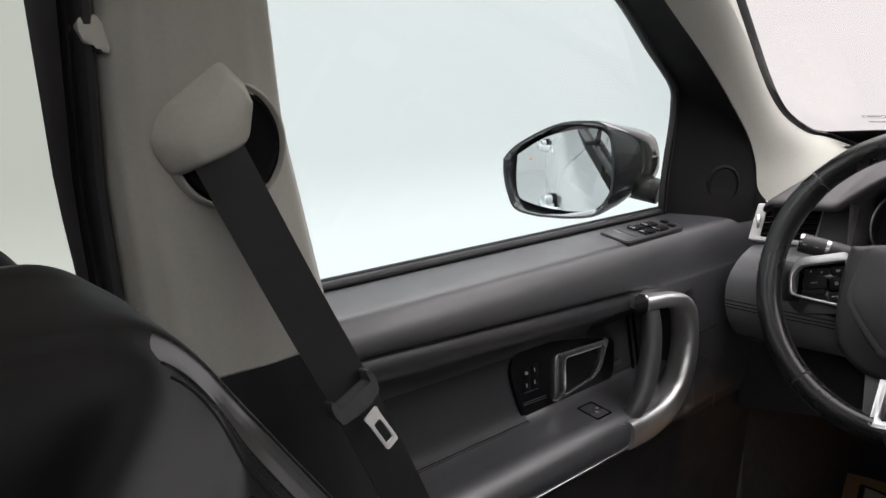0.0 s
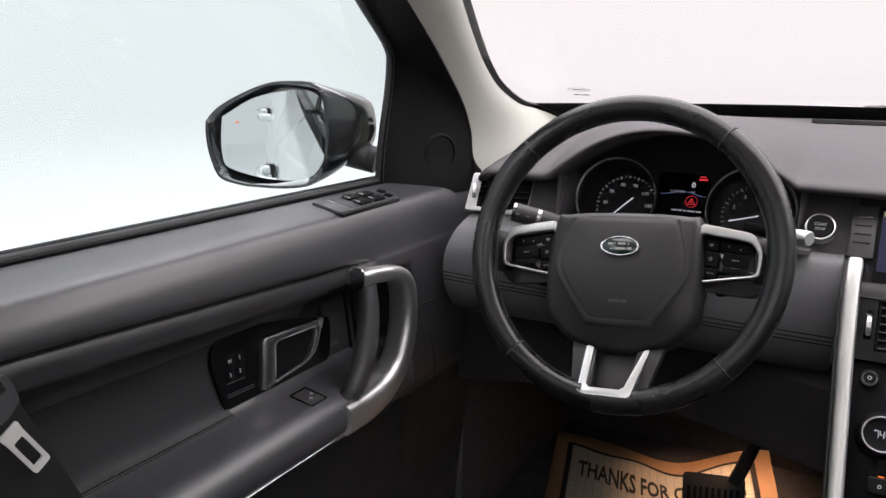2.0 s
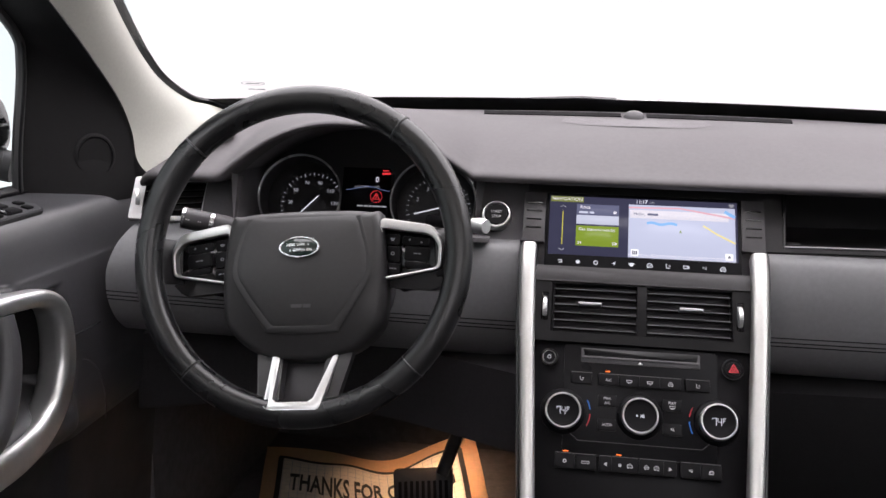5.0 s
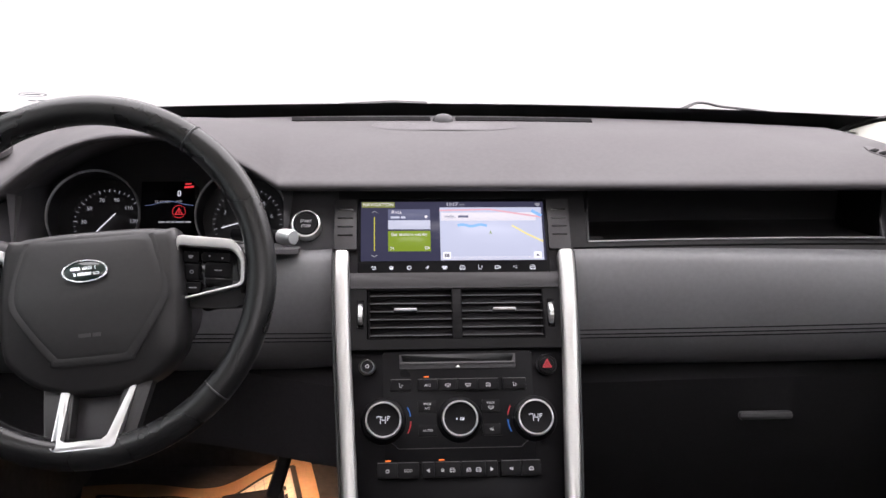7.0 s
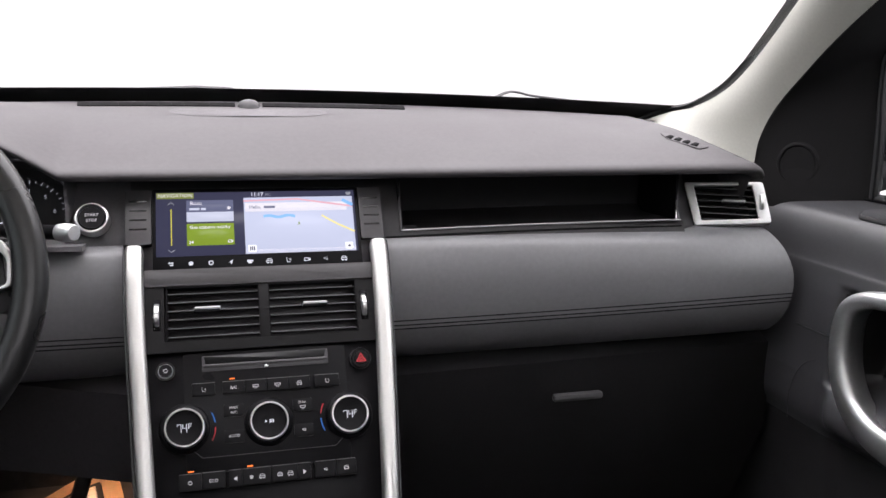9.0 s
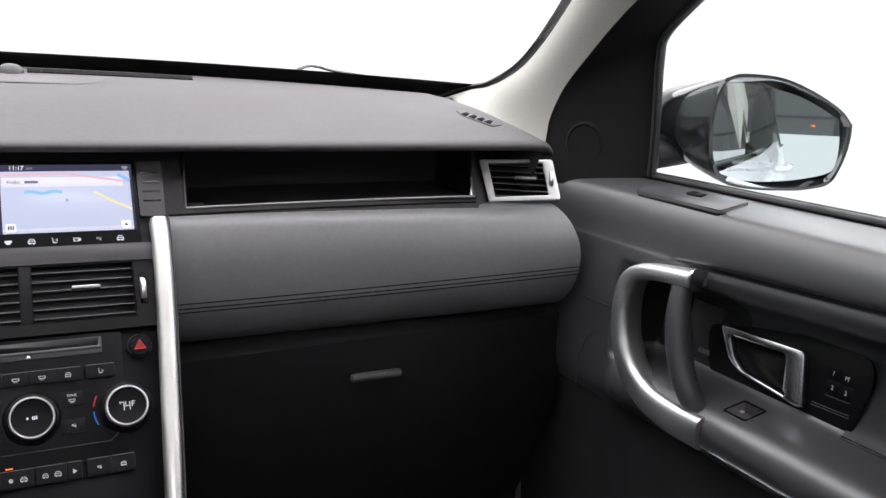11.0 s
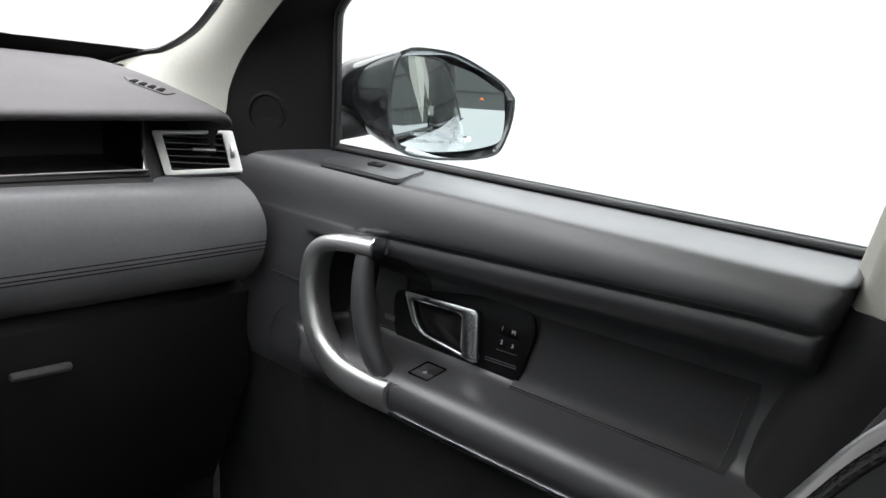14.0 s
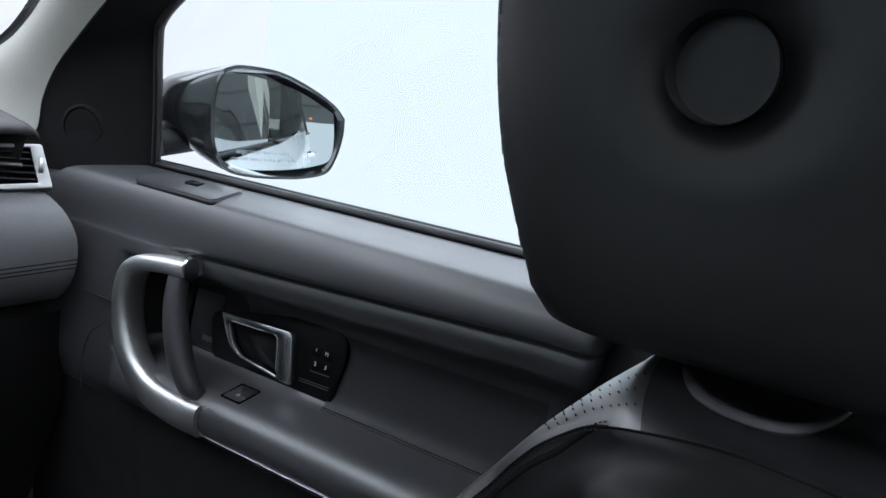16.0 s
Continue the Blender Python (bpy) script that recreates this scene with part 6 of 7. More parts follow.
def shell():
    # windscreen
    g = thing("windscreen", pose(0, 1.4, 1.2), "clear curved windscreen with a black edge", "windscreen", kind="structure")

    def f(u, v):
        x = -0.78 + 1.56 * u
        return Vector((x * (1 - 0.12 * v), 1.50 - 0.20 * x * x - (0.70 - 0.03 * x * x) * v, 1.228 - 0.03 * x * x + 0.37 * v))
    p = part("pane", sheet(f, 30, 12), SCREEN_GLASS, g, "clear glass", "world")
    p.visible_shadow = False
    part("black_edge", sheet(lambda u, v: f(u, 0.080 * (1 - v) - 0.02) + Vector((0, -0.004, -0.0015)), 40, 3), RUBBER, g, "black printed edge", "world")
    part("scuttle", sheet(lambda u, v: (lambda q: Vector((q.x, q.y + 0.20 * v - 0.05, q.z - 0.006 + 0.002 * math.sin(3 * v))))(f(u, 0)), 40, 4), DARK, g, "black scuttle panel", "world")
    m = axes(f(0.112, 0.10) + Vector((0, -0.003, 0)), (1, 0, 0), (0, -0.68, 0.36))
    s = part("glass_mark", join(bmesh.new(), put(ring([(x * 1.9, y * 0.62) for x, y in circle(0.0105, 28)], [(x * 1.9, y * 0.62) for x, y in circle(0.0094, 28)], 0, 0.0004), 0, 0.016), m), GREYPRINT, g, "small printed oval mark on the glass", "world")
    part("mark_bars", join(bmesh.new(), join(put(bars((0.022,), 0.002, 0.0028), 0, 0.016), put(bars((0.010, 0.014), 0.003, 0.003), 0, -0.004)), m), GREYPRINT, s, "", "world")
    # bonnet and wiper beyond it
    b = thing("bonnet", pose(0, 2.0, 1.2), "white painted car bonnet", "bonnet", kind="structure")
    part("bonnet_panel", sheet(lambda u, v: Vector((-0.82 + 1.64 * u, 1.62 + 0.9 * v, 1.2465 - 0.055 * (2 * u - 1) ** 2 - 0.14 * v * v)), 24, 8, thick=-0.01), PAINT, b, "", "world")
    wp = thing("windscreen_wiper", pose(0.55, 1.58, 1.24), "black windscreen wiper resting at the glass foot", "wiper")
    path = spline([(0.32, 1.555, 1.222), (0.405, 1.56, 1.2320), (0.436, 1.56, 1.2385), (0.465, 1.572, 1.2485), (0.488, 1.575, 1.2480), (0.515, 1.575, 1.2425), (0.596, 1.56, 1.2336), (0.68, 1.56, 1.219), (0.78, 1.54, 1.202)], 30)
    part("arm", sweep(path, oval(0.006, 0.0022, 8), (0, 0, 1)), RUBBER, wp, "", "world")
    part("blade", sweep([Vector((0.47, 1.55, 1.222)), Vector((0.62, 1.545, 1.219)), Vector((0.74, 1.53, 1.214))], oval(0.010, 0.004, 8), (0, 0, 1)), RUBBER, wp, "", "world")
    part("blade", sweep([Vector((-0.17, 1.565, 1.2430)), Vector((-0.08, 1.565, 1.2478)), Vector((-0.02, 1.565, 1.2460))], oval(0.010, 0.003, 8), (0, 0, 1)), RUBBER, wp, "", "world")
    # cabin floor, roof and rear
    bm = box((1.60, 3.75, 0.03), (0, -0.02, 0.425))
    tagged(part("cabin_floor", bm, CARPET, None), "black carpeted cabin floor", "floor", kind="structure")
    def crown(x, y):
        return 1.60 + 0.055 * math.cos(math.pi * x / 1.32) + 0.02 * math.sin(math.pi * (0.80 - y) / 2.6)
    # Roof out of view; its glass opening is added to admit light.
    roof = thing("cabin_roof", pose(0, -0.5, 1.6), "unseen pale headliner round a glass opening added for light", "ceiling", kind="structure")
    for x0, x1, y0, y1 in ((-0.66, -0.44, 0.80, -1.80), (0.44, 0.66, 0.80, -1.80), (-0.44, 0.44, 0.80, -0.05), (-0.44, 0.44, -1.15, -1.80)):
        part("headliner", sheet(lambda u, v: Vector((x0 + (x1 - x0) * u, y0 + (y1 - y0) * v, crown(x0 + (x1 - x0) * u, y0 + (y1 - y0) * v))), 8, 14, thick=-0.03), LINER, roof, "pale fabric headliner", "world")
    p = part("roof_glass", sheet(lambda u, v: Vector((-0.47 + 0.94 * u, -0.03 - 1.14 * v, crown(-0.47 + 0.94 * u, -0.03 - 1.14 * v) + 0.034)), 8, 12), TINTED, roof, "tinted pane added to let ceiling glow in", "world")
    tail = thing("tailgate", pose(0, -1.85, 0.5), "dark closed tailgate behind the cabin", "tailgate", kind="structure")
    part("panel", box((1.5, 0.08, 0.70), (0, -1.85, 0.78), 0.02), DARK, tail, "", "world")
    for x in (-0.66, 0.66):
        part("rear_post", box((0.18, 0.08, 0.56), (x, -1.82, 1.38), 0.02), DARK, tail, "", "world")
    for mir in (False, True):
        t = thing("rear_side", pose(-0.85 if mir else 0.85, -0.9, 0.5), "white rear door and quarter with dark glass", "car side", "rear sides", "structure")
        part("outer_skin", sheet(lambda u, v: Vector(((0.842, 0.906, 0.935, 0.938, 0.91)[round(v * 4)] - 0.10 * u * u, 0.19 - 2.08 * u, (1.118, 1.06, 0.95, 0.75, 0.40)[round(v * 4)] + 0.06 * u)), 16, 4), PAINT, t, "white outer skin", "world", mir)
        outer_pull(t, -0.55, 0.912, 1.035, mir)
        part("inner_card", sheet(lambda u, v: Vector((0.79 - 0.06 * u, 0.10 - 1.95 * u, 1.12 - 0.70 * v)), 8, 4, flip=True), DOOR, t, "black inner card", "world", mir)
        part("sill_cap", box((0.06, 1.98, 0.012), (0.805, -0.88, 1.121), 0.003), RUBBER, t, "", "world", mir)
        for y0, y1 in ((-0.78, -0.92), (-1.55, -1.88)):
            part("post", sheet(lambda u, v: Vector((0.815 - 0.14 * u, y0 + (y1 - y0) * v, 1.12 + 0.50 * u)), 6, 2, thick=0.03), DARK, t, "dark window post", "world", mir)
        p = part("pane", sheet(lambda u, v: Vector((0.820 - 0.135 * u, 0.175 - 1.74 * v, 1.12 + 0.49 * u)), 4, 4), REARGLASS, t, "lightly tinted rear side glass", "world", mir)
        p.visible_shadow = False
        part("cant_rail", sheet(lambda u, v: Vector((0.655 + 0.075 * v, 0.82 - 2.66 * u, 1.612 + 0.03 * (1 - v))), 20, 2, thick=0.02), LINER, t, "", "world", mir)


for side in (False, True):
    a_pillar(side)
    b_pillar(side)
    seat_belt(side)
shell()


# ---- wing mirrors ----
def wing_mirror(mir):
    t = thing("wing_mirror", pose(-0.94 if mir else 0.94, 1.0, 1.12), "black wing mirror reflecting the white booth" if mir else "black wing mirror reflecting the car's own side", "wing mirror", "wing mirrors")
    w = "world"
    line = [(1.0395, 1.2105), (1.020, 1.2304), (0.980, 1.2525), (0.933, 1.2695), (0.885, 1.2735), (0.858, 1.270), (0.843, 1.257), (0.836, 1.22), (0.837, 1.175), (0.845, 1.145), (0.865, 1.122), (0.907, 1.1145), (0.955, 1.1145), (0.984, 1.1165), (1.018, 1.126), (1.033, 1.154), (1.0395, 1.185)]
    pane = [(1.0192, 1.2169), (0.9713, 1.2433), (0.9252, 1.2557), (0.8819, 1.2598), (0.8576, 1.2515), (0.850, 1.238), (0.8458, 1.2105), (0.8466, 1.1754), (0.8565, 1.152), (0.8747, 1.1325), (0.9099, 1.1253), (0.9638, 1.1291), (1.0099, 1.1406), (1.0211, 1.154), (1.0227, 1.184)]
    if mir:
        line = [(0.845 + (x - 0.836) * 0.895, z - 0.003) for x, z in line]
        pane = [(0.858 + (x - 0.846) * 0.865, z - 0.003) for x, z in pane]
    line = [tuple(p)[:2] for p in spline([(*p, 0) for p in line + line[:1]], 89)][:-1]
    pane = [tuple(p)[:2] for p in spline([(*p, 0) for p in pane + pane[:1]], 73)][:-1]
    cx, cz = 0.935, 1.195

    def at(x, z, back):
        return Vector((x, 0.905 + (1.045 - x) * 0.33 + back, z))

    def rowk(k, back, dx=0.0, dz=0.0):
        out = []
        for x, z in line:
            nose = 1 - (0.55 if z < cz else 0.34) * min(1, max(0, (cx - x) / 0.10)) * min(1, back / 0.07)
            out.append(at(cx + (x - cx) * k + dx, cz - 0.006 + (z - cz + 0.006) * k * nose + dz, back))
        return out
    part("shell", loft([rowk(0.90, 0.040), rowk(0.90, 0.010), rowk(0.935, 0.0), rowk(0.985, 0.0), rowk(1.0, 0.004), rowk(1.01, 0.014, -0.002), rowk(1.005, 0.035, -0.008), rowk(0.97, 0.065, -0.016, 0.002), rowk(0.87, 0.098, -0.026, 0.004), rowk(0.66, 0.122, -0.032, 0.004), rowk(0.3, 0.135, -0.034, 0.002)]), HOUSING, t, "gloss black shell", w, mir, sharp=60)
    # the driver's glass is flat, the passenger's is convex
    k, tilt, bulge = (0.372, 0.033, 0.0) if mir else (0.505, -0.034, 1 / 3.2)

    def on(x, z, lift=0.0):
        return Vector((x, 0.957 + (0.930 - x) * k + (1.19 - z) * tilt + bulge * ((x - 0.93) ** 2 + (z - 1.19) ** 2) - lift, z))
    ox, oz = 0.934, 1.192
    g = part("mirror_glass", loft([[on(ox + (x - ox) * f, oz + (z - oz) * f, -0.003 if i == 0 else 0.0) for x, z in pane] for i, f in enumerate((1.0, 1.0, 0.93, 0.86, 0.76, 0.66, 0.56, 0.46, 0.36, 0.26, 0.16, 0.07, 0.004))]), MIRROR, t, "silvered mirror glass", w, mir, sharp=50)
    m = axes(on(0.985, 1.207, 0.003), (1, -k, 0), (0, 0, 1))
    part("blind_spot_lamp", join(bmesh.new(), prism([(-0.0017, -0.0013), (0.0017, -0.0013), (0, 0.0017)], 0, 0.0008), m), LIT_AMBER, g, "lit amber blind spot lamp", w, mir)
    if not mir:
        for i, s in enumerate(("OBJECTS IN MIRROR ARE", "CLOSER THAN THEY APPEAR")):
            part("print", join(bmesh.new(), words(s, 0.0072), axes(on(0.924, 1.1505 - 0.0105 * i, 0.003), (1, -k, 0), (0, 0, 1))), FAINT, g, "", w)
    a = sweep(spline([(0.90, 1.055, 1.165), (0.87, 1.056, 1.160), (0.845, 1.06, 1.155), (0.825, 1.068, 1.150)], 12), oval(0.030, 0.020, 16, 2.6), (0, 0, 1))
    part("arm", a, LOWCOVER, t, "black mirror arm", w, mir)


wing_mirror(False)
wing_mirror(True)


# ---- seats ----
HEADREST = ((0.0245, 0.080, 0.035, 0.088), (0.0265, 0.120, 0.000, 0.109), (0.0312, 0.137, -0.016, 0.121), (0.0455, 0.142, -0.024, 0.129), (0.074, 0.144, -0.028, 0.141), (0.10, 0.145, -0.029, 0.147),
            (0.13, 0.145, -0.029, 0.150), (0.17, 0.142, -0.028, 0.147), (0.205, 0.132, -0.024, 0.134), (0.228, 0.110, -0.010, 0.112), (0.237, 0.06, 0.02, 0.08))


def spline_table(pts, x):
    """A smooth value along (x, value) knots."""
    i = max(0, min(len(pts) - 2, sum(1 for p in pts if p[0] <= x) - 1))
    f = min(1, max(0, (x - pts[i][0]) / (pts[i + 1][0] - pts[i][0])))
    slope = [((pts[min(j + 1, len(pts) - 1)][1] - pts[max(j - 1, 0)][1]) / (pts[min(j + 1, len(pts) - 1)][0] - pts[max(j - 1, 0)][0])) * (pts[i + 1][0] - pts[i][0]) for j in (i, i + 1)]
    a, b = pts[i][1], pts[i + 1][1]
    return a + (b - a) * f * f * (3 - 2 * f) + slope[0] * f * (1 - f) ** 2 - slope[1] * f * f * (1 - f)


def front_seat(x, y, z, back, swell, label):
    """A front seat; z is the height of its shoulder, back is how far its headrest is tilted to the rear."""
    t = thing("car_seat", pose(x, y, z), label, "car seat", "front seats")
    slim = 0.05 if swell else 0.0
    levels = [(-0.62, 0.36, 0.225), (-0.45, 0.27, 0.240), (-0.28, 0.195, 0.240), (-0.16, 0.145, 0.225), (-0.09, 0.118, 0.205), (-0.045, 0.098, 0.185), (-0.018, 0.080, 0.165), (0.0, 0.062, 0.140), (0.010, 0.045, 0.105), (0.014, 0.02, 0.06)]
    rows = []
    for zz, yf, hw in levels:
        hd = 0.085 * min(1, math.sqrt(max(0.02, (0.02 - zz) / 0.12)))
        rows.append([Vector((a * (hw - slim) * 0.9, yf - 0.012 - hd + b * hd, zz - 0.014)) for a, b in oval(1, 1, 64, 3.0)])
    b = part("backrest", loft(rows), SEAT, t, "black leather backrest", sharp=70)
    # shoulders: side panel, seamed edge, perforated strip and front roll on either side
    if swell:
        edge = spline([(0.156, -0.030, 0.020), (0.156, 0.012, 0.022), (0.151, 0.052, 0.017), (0.144, 0.087, 0.008), (0.165, 0.103, -0.014), (0.184, 0.120, -0.034), (0.210, 0.160, -0.100), (0.228, 0.200, -0.200), (0.235, 0.250, -0.350), (0.235, 0.300, -0.520)], 73)
        ridge = spline([(0.116, -0.030, 0.024), (0.117, 0.020, 0.031), (0.120, 0.064, 0.032), (0.118, 0.090, 0.013), (0.127, 0.110, -0.014), (0.137, 0.130, -0.040), (0.166, 0.172, -0.108), (0.189, 0.212, -0.207), (0.205, 0.276, -0.355), (0.205, 0.326, -0.525)], 73)
    else:
        edge = spline([(0.160, -0.030, 0.016), (0.158, 0.012, 0.0185), (0.155, 0.040, 0.0195), (0.153, 0.0560, 0.0180), (0.150, 0.0680, 0.0153), (0.147, 0.0755, 0.0128), (0.142, 0.0835, 0.0088), (0.138, 0.0920, 0.0023),
                       (0.135, 0.1005, -0.0053), (0.1325, 0.1083, -0.0145), (0.130, 0.1159, -0.0251), (0.133, 0.1306, -0.046), (0.155, 0.165, -0.107), (0.185, 0.207, -0.205), (0.205, 0.270, -0.353), (0.205, 0.320, -0.523)], 73)
        ridge = spline([(0.119, -0.030, 0.018), (0.118, 0.020, 0.0205), (0.117, 0.048, 0.0230), (0.117, 0.065, 0.0262), (0.1175, 0.0745, 0.0272), (0.118, 0.0805, 0.0220), (0.119, 0.0885, 0.0140), (0.119, 0.0960, 0.0055),
                        (0.119, 0.1035, -0.0035), (0.119, 0.1110, -0.0134), (0.119, 0.1190, -0.0237), (0.121, 0.1330, -0.0430), (0.140, 0.168, -0.104), (0.167, 0.212, -0.205), (0.190, 0.276, -0.355), (0.190, 0.326, -0.525)], 73)
    ridge = [p + Vector((0, 0, swell * math.exp(-((i - 30) / 15) ** 2))) for i, p in enumerate(ridge)]
    edge = [p + Vector((0, 0, 0.7 * swell * math.exp(-((i - 30) / 15) ** 2))) for i, p in enumerate(edge)]
    if swell:
        edge = [p + Vector((1, 1, 0.15)) * 0.0058 * math.exp(-((i - 29.5) / 6.5) ** 2) for i, p in enumerate(edge)]
        ridge = [p + Vector((1, 1, 0)) * 0.0015 * math.exp(-((i - 29.5) / 6.5) ** 2) for i, p in enumerate(ridge)]
    across = []
    for i, (e, r) in enumerate(zip(edge, ridge)):
        e, r = e - Vector((slim, 0, 0)), r - Vector((slim, 0, 0))
        down = ease(20, 40, i)
        # the passenger's strip is a little rounded
        hump = 0.0 if swell else 0.0022 * ease(10, 20, i) * ease(60, 50, i)
        puff = Vector((0, 0, 0.001)) if swell else Vector((0.35, 0.70, 0.62)) * hump
        roll = 1.0 if swell else ease(12, 22, i)
        line = [Vector((e.x + 0.030, e.y - 0.10 - 0.02 * down, e.z - 0.15)), Vector((e.x + 0.026, e.y - 0.045, e.z - 0.075)), Vector((e.x + 0.014, e.y - 0.014 * down, e.z - 0.024)), Vector((e.x + 0.004, e.y - 0.003, e.z - 0.006)), e,
                e.lerp(r, 0.33) + puff, e.lerp(r, 0.7) + puff, r, r + Vector((-0.010, 0.009 * roll, -0.018 * roll - 0.0005)), r + Vector((-0.020, 0.004 * roll, -0.05 * roll - 0.001)), r + Vector((-0.055, -0.030 * roll, -0.05 * roll - 0.003))]
        across.append(spline(line, 41))
    for k in (-1, 1):
        flip = Matrix.Diagonal((k, 1, 1, 1))
        def skin(grid):
            bm = loft(grid, close=False, caps=False)
            bm.transform(flip)
            bmesh.ops.recalc_face_normals(bm, faces=bm.faces)
            return bm
        def at_col(i, f):
            j = min(int(f), 39)
            return across[i][j].lerp(across[i][j + 1], f - j)
        first, last = (10.5, 15) if swell else (16, 40)
        r = part("shoulder", skin([[at_col(i, first * j / 24) for j in range(25)] for i in range(73)]), SEAT, b, "padded leather shoulder with a double seam", sharp=70)
        # No seam at this row: the cut marks where the painted sheen stops.
        top = 25 if swell else 19
        part("perforated_strip", skin([[at_col(i, first + (last - first) * j / 30) for j in range(31)] for i in range(top, 73)]), HALFSHEEN if swell else SHEENSTRIP, r, "leather strip with a weaker painted sheen" if swell else "perforated leather strip with sheen put into its colour", sharp=70)
        if swell:
            part("bolster", skin([[at_col(i, last + (40 - last) * j / 20) for j in range(21)] for i in range(73)]), SEAT, r, "black leather bolster", sharp=70)
        part("shoulder_top", skin([[at_col(i, first + (last - first) * j / 30) for j in range(31)] for i in range(top + 1)]), SEAT if swell else HALFSHEEN, r, "leather shoulder top in a darker copy, past the sheen", sharp=70)
        for j, f in ((15, -0.35), (10.5, -0.3), (9.3, 0.3)) if swell else ((16, -0.7), (13, 0.7)):
            base = [j if swell else 16 - (16 - j) * ease(25, 36, i) for i in range(73)]
            line = [flip @ at_col(i, base[i]) for i in range(25, 73)]
            part("seam_groove", sweep(line, oval(0.0006, 0.0005, 6), (k, 0.2, 0)), VOID, r)
            line = [flip @ (at_col(i, base[i] + f) + Vector((0.0004, 0.0002, 0.0003))) for i in range(25, 73)]
            part("seam", stitches(line, Vector((k, 0.2, 0.8)), 0.0026, 0.0003), SEAT, r, "", kind="stuff")
        if swell:
            continue
        line = [flip @ (across[i][16]) for i in range(0, 26)]
        part("seam_groove", sweep(line, oval(0.0004, 0.0004, 6), (k, 0.2, 0)), VOID, r)
        bm = bmesh.new()
        for i in range(11):
            for j in range(3):
                f = 20.0 + 1.6 * i + 0.8 * (j % 2)
                i0 = int(f)
                p = across[i0][19 + 2 * j].lerp(across[i0 + 1][19 + 2 * j], f - i0)
                n_ = (across[i0 + 1][19 + 2 * j] - across[i0][19 + 2 * j]).cross(across[i0][20 + 2 * j] - across[i0][19 + 2 * j])
                n_ = n_ if n_.z > 0 else -n_
                q = flip @ Matrix.Translation(p + n_.normalized() * 0.0003) @ n_.to_track_quat("Z", "Y").to_matrix().to_4x4()
                join(bm, lathe([(0.0, 0.0), (0.00042, -0.0001)], 7), q)
        bmesh.ops.recalc_face_normals(bm, faces=bm.faces)
        part("perforation", bm, VOID, r, "", kind="stuff")
    rows = []
    for yy, zt, hw in ((0.16, -0.60, 0.21), (0.30, -0.555, 0.245), (0.50, -0.565, 0.25), (0.66, -0.545, 0.24), (0.72, -0.56, 0.22), (0.735, -0.60, 0.20)):
        rows.append([Vector((a * (hw - 0.8 * slim), yy, zt - 0.07 + c * 0.075)) for a, c in oval(1, 1, 32, 3.4)])
    part("cushion", loft(rows), SEAT, t, "black leather cushion", sharp=70)
    part("seat_base", box((0.42 - 2 * slim, 0.46, 0.16), (0, 0.42, -0.69), 0.02), DARK, t)
    rows, mid = [], Vector((0, 0.0660 - back, 0.1025))
    outline = even([(a, c, 0) for a, c in oval(1, 1, 400, 5.0)], 150)
    for zz in (0.0245, 0.0265, 0.0312, 0.038, 0.0455, *np.linspace(0.053, 0.17, 48), 0.188, 0.205, 0.218, 0.228, 0.237):
        hw, y0, y1 = (spline_table([(r_[0], r_[i]) for r_ in HEADREST], zz) for i in (1, 2, 3))
        ring_ = []
        for q in outline:
            p = Vector((q.x * hw, (y0 + y1) / 2 + q.y * (y1 - y0) / 2 - back, zz))
            far_off = math.hypot(p.y - mid.y, p.z - mid.z)
            if abs(q.x) > 0.7:
                p.x -= math.copysign((0.0030 * (1 - ease(0.012, 0.030, far_off)) + 0.0034 * (1 - ease(0.0136, 0.0185, far_off))), p.x)
            ring_.append(p)
        rows.append(ring_)
    h = part("headrest", loft(rows), BACK, t, "black leather headrest", sharp=70)
    for k in (-1, 1):
        part("post", put(lathe([(0.006, 0.05), (0.006, -0.06)], 12), k * 0.055, 0.055 - back), CHROME, h)
        m = axes((k * 0.1400, mid.y, mid.z), (0, -k, 0), (0, 0, 1))
        q = part("side_button", join(bmesh.new(), lathe([(0.0, 0.0034), (0.008, 0.0033), (0.0114, 0.0028), (0.0124, 0.0014), (0.0127, -0.006)], 52), m), BACK, h, "round headrest button")
        part("button_gap", join(bmesh.new(), lathe([(0.0127, -0.003), (0.0130, -0.0012), (0.0134, -0.004)], 52), m), RUBBER, q)
        ca, cb = math.cos(radians(38)) ** 0.4, math.sin(radians(38)) ** 0.4
        line = []
        for zz in np.linspace(0.036, 0.195, 26):
            hw, y0, y1 = (table([(r[0], r[i]) for r in HEADREST], zz) for i in (1, 2, 3))
            line.append(Vector((k * (hw * ca + 0.0004), (y0 + y1) / 2 + cb * (y1 - y0) / 2 - back + 0.0004, zz)))
        part("seam", stitches(line, Vector((k, 0.6, 0)), 0.0034, 0.00035), GREYLINE, h, kind="stuff")
    for k in () if swell else (-1, 1):
        rim = spline([(0.114, 0.0690, 0.0262), (0.1240, 0.0660, 0.0250), (0.1335, 0.0590, 0.0230), (0.1375, 0.0495, 0.0220), (0.1345, 0.0375, 0.0218), (0.118, 0.0300, 0.0225), (0.095, 0.027, 0.0225)], 40)
        part("post_sleeve", sweep([Vector((k * p.x, p.y, p.z)) for p in rim], oval(0.0022, 0.0020, 10), (0, 0, 1), [0.25 + 0.75 * math.sin(math.pi * min(1, (q + 4) / 43)) for q in range(40)]), DARK, b, "moulded sleeve under the headrest")
    return t


front_seat(0.409, 0.070, 1.188, 0.0, 0.0, "black leather passenger seat with round-buttoned headrest")
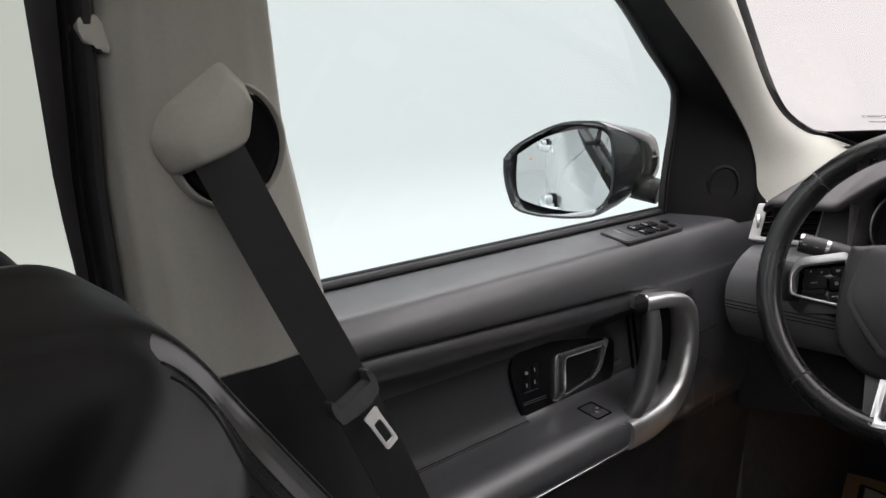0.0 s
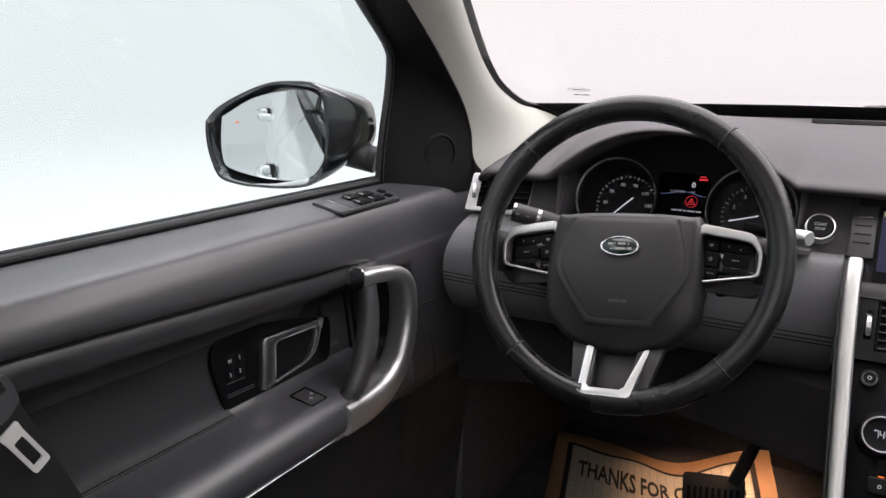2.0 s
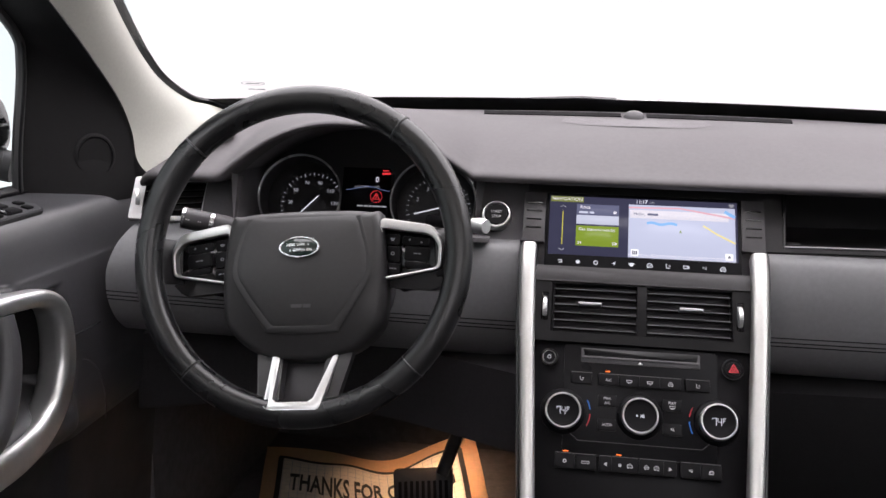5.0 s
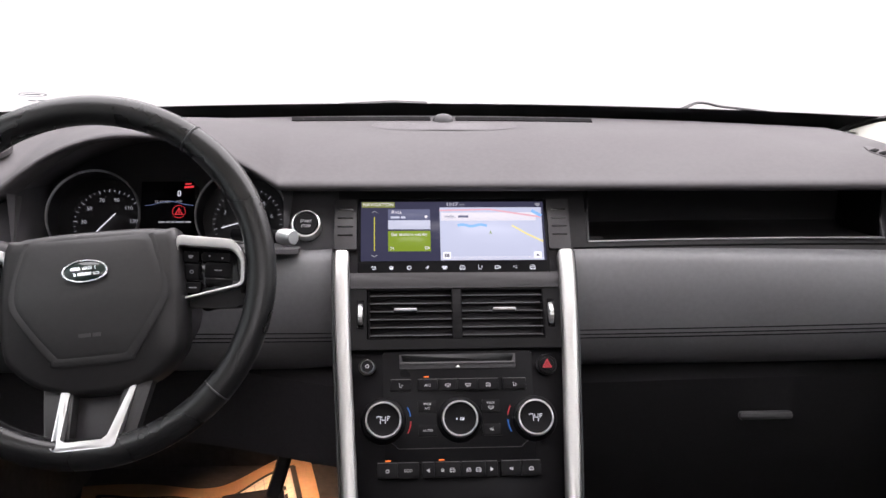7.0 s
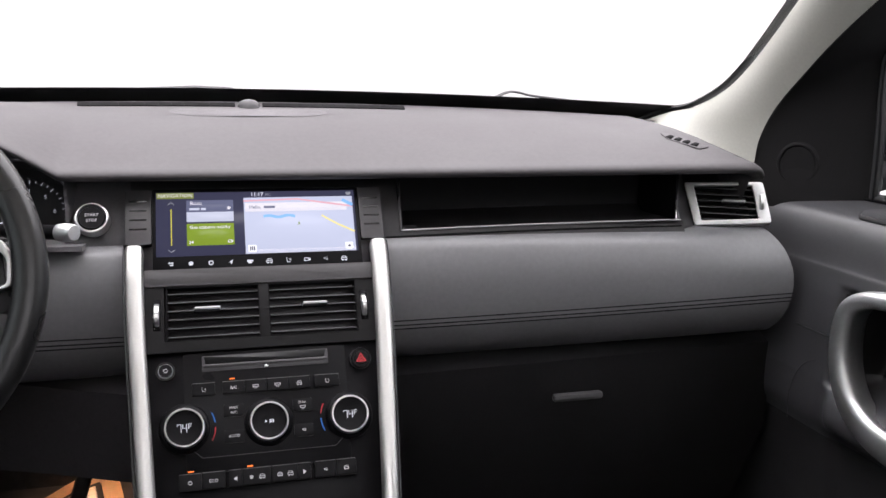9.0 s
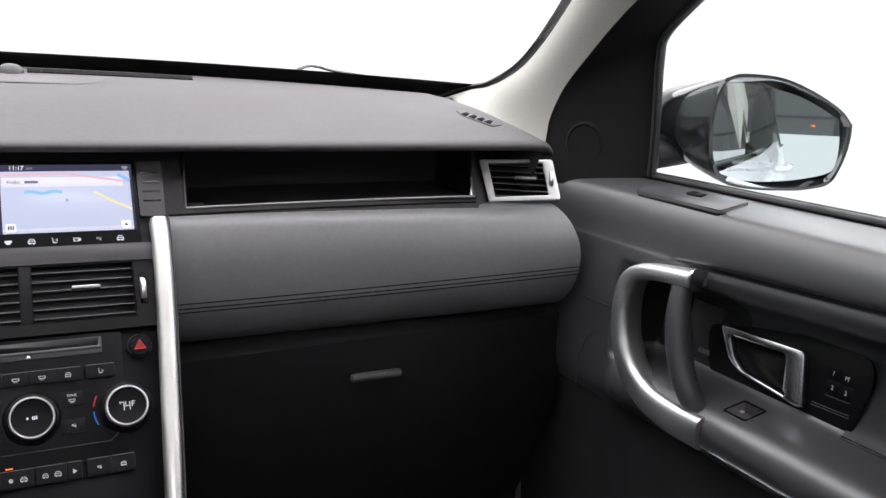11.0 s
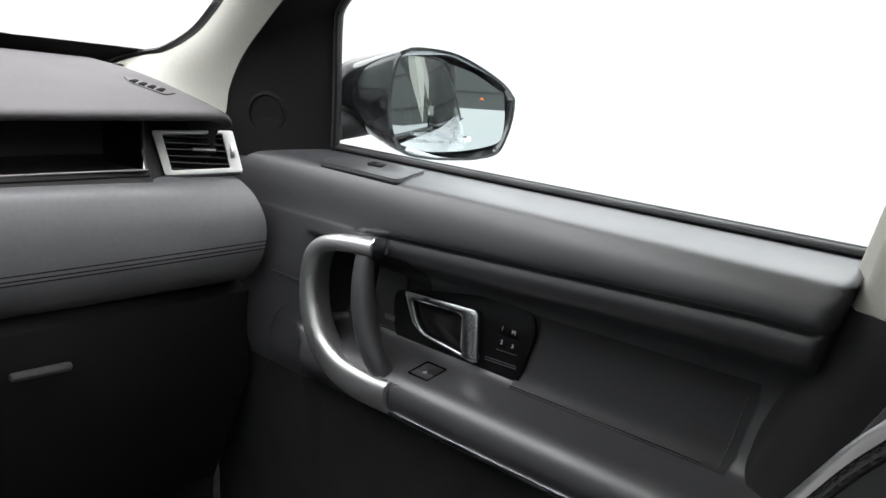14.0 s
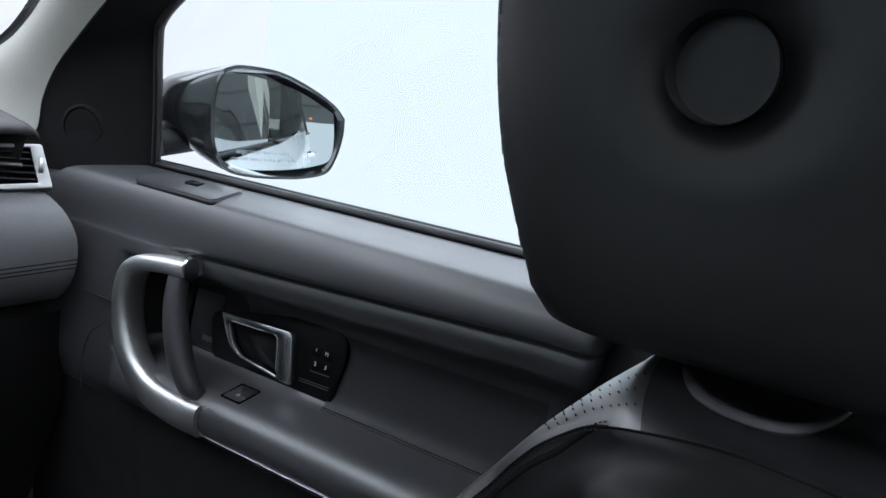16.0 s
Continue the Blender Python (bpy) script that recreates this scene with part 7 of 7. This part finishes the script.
front_seat(-0.48, -0.0815, 1.235, 0.150, 0.008, "black leather driver's seat with headrest tilted back")


# ---- footwell ----
def paper_mat():
    t = thing("paper_floor_mat", pose(-0.45, 1.58, 0.446), "brown paper floor mat printed with thanks, wrinkled", "floor mat")
    w = "world"

    def on(a, b, lift=0.0):
        """A place on the paper: a across it from 0 to 1, b metres down from its far edge."""
        left = Vector((-0.722, 1.708)) + Vector((0.262, -0.965)) * b
        right = Vector((-0.268, 1.795)) + Vector((0.205, -0.979)) * b
        p = left.lerp(right, a)
        fold = math.exp(-((a - 0.57) / 0.20) ** 2)
        near = ease(0.45, 0.0, b)
        z = 0.449 + 0.040 * ease(0.60, 1.0, a) * (0.4 + 0.6 * near) + 0.010 * ease(0.4, 0.0, a) + 0.004 * math.sin(17 * a + 9 * b) * math.sin(23 * b)
        return Vector((p.x, p.y - 0.050 * fold * near, z + lift))
    part("paper", sheet(lambda u, v: on(u, 0.50 * v), 48, 40, thick=-0.0008), PAPER, t, "brown kraft sheet", w)
    part("printed_field", sheet(lambda u, v: on(0.075 + 0.84 * u, 0.062 + 0.38 * v, 0.0012), 40, 36), GRID, t, "pale printed field", w)

    def strip(a0, b0, a1, b1, wd, lift):
        bm, n = bmesh.new(), 34
        across, down = (0.0, wd / 2) if abs(a1 - a0) > abs(b1 - b0) else (wd / 2 / 0.46, 0.0)
        vs = [[bm.verts.new(on(a0 + (a1 - a0) * i / n + k * across, b0 + (b1 - b0) * i / n + k * down, lift)) for k in (-1, 1)] for i in range(n + 1)]
        for c, d in zip(vs, vs[1:]):
            bm.faces.new((c[0], d[0], d[1], c[1]))
        bmesh.ops.recalc_face_normals(bm, faces=bm.faces)
        return bm
    for q in ((0.067, 0.060, 0.923, 0.060), (0.067, 0.445, 0.923, 0.445), (0.075, 0.060, 0.075, 0.445), (0.915, 0.060, 0.915, 0.445)):
        part("border", strip(*q, 0.011, 0.0026), INK, t, "black printed border", w)
    for i in range(22):
        part("grid_line", strip(0.09 + 0.81 * i / 21, 0.068, 0.09 + 0.81 * i / 21, 0.44, 0.0011, 0.0020), GREYPRINT, t, "", w)
    for i in range(22):
        part("grid_line", strip(0.085, 0.072 + 0.365 * i / 21, 0.905, 0.072 + 0.365 * i / 21, 0.0011, 0.0020), GREYPRINT, t, "", w)
    # the capitals, set in the width of the field
    tx = words("THANKS FOR COMING", 0.05, 0.0006, 0.0012)
    wide = max(v.co.x for v in tx.verts) - min(v.co.x for v in tx.verts)
    for v in tx.verts:
        v.co = on(0.500 + v.co.x / wide * 0.745, 0.168 - v.co.y * 2.1, 0.0030 + v.co.z)
    part("print", tx, INK, t, "bold black capitals", w)
    return t


def pedal():
    t = thing("brake_pedal", pose(-0.335, 1.47, 0.53), "black ribbed brake pedal on its arm", "pedal")
    m = axes((-0.333, 1.47, 0.528), (1, 0.1, 0.08), (0, 0.55, 0.85))
    p = part("pad", join(bmesh.new(), prism(rounded([(-0.054, -0.032), (0.054, -0.032), (0.056, 0.032), (-0.056, 0.032)], 0.008), -0.010, 0.004, 0.003), m), RUBBER, t, "ribbed rubber pad", "world")
    for i in range(9):
        part("rib", join(bmesh.new(), box((0.0062, 0.036, 0.004), (-0.043 + 0.0108 * i, -0.010, 0.005), 0.001), m), VOID, p, "", "world")
    part("arm", sweep(spline([(-0.300, 1.478, 0.550), (-0.286, 1.490, 0.590), (-0.272, 1.510, 0.640), (-0.262, 1.56, 0.72), (-0.25, 1.72, 0.84)], 20), oval(0.0125, 0.008, 10), (0, 1, 0)), RUBBER, t, "", "world")


paper_mat()
pedal()


def footwell_lamp():
    t = thing("footwell_lamp", pose(-0.30, 1.60, 0.872), "small warm courtesy lamp under the dashboard", "lamp")
    part("lens", box((0.05, 0.025, 0.006), (0, 0, -0.002), 0.002), glowing("warm_lens", (1.0, 0.55, 0.22), 1.5), t, "frosted lens")
    la = bpy.data.lights.new("footwell_light", "AREA")
    la.size, la.energy, la.color, la.spread = 0.04, 0.55, (1.0, 0.62, 0.36), radians(66)
    ob = new("footwell_light", la)
    ob.matrix_basis = pose(-0.30, 1.60, 0.862)


footwell_lamp()
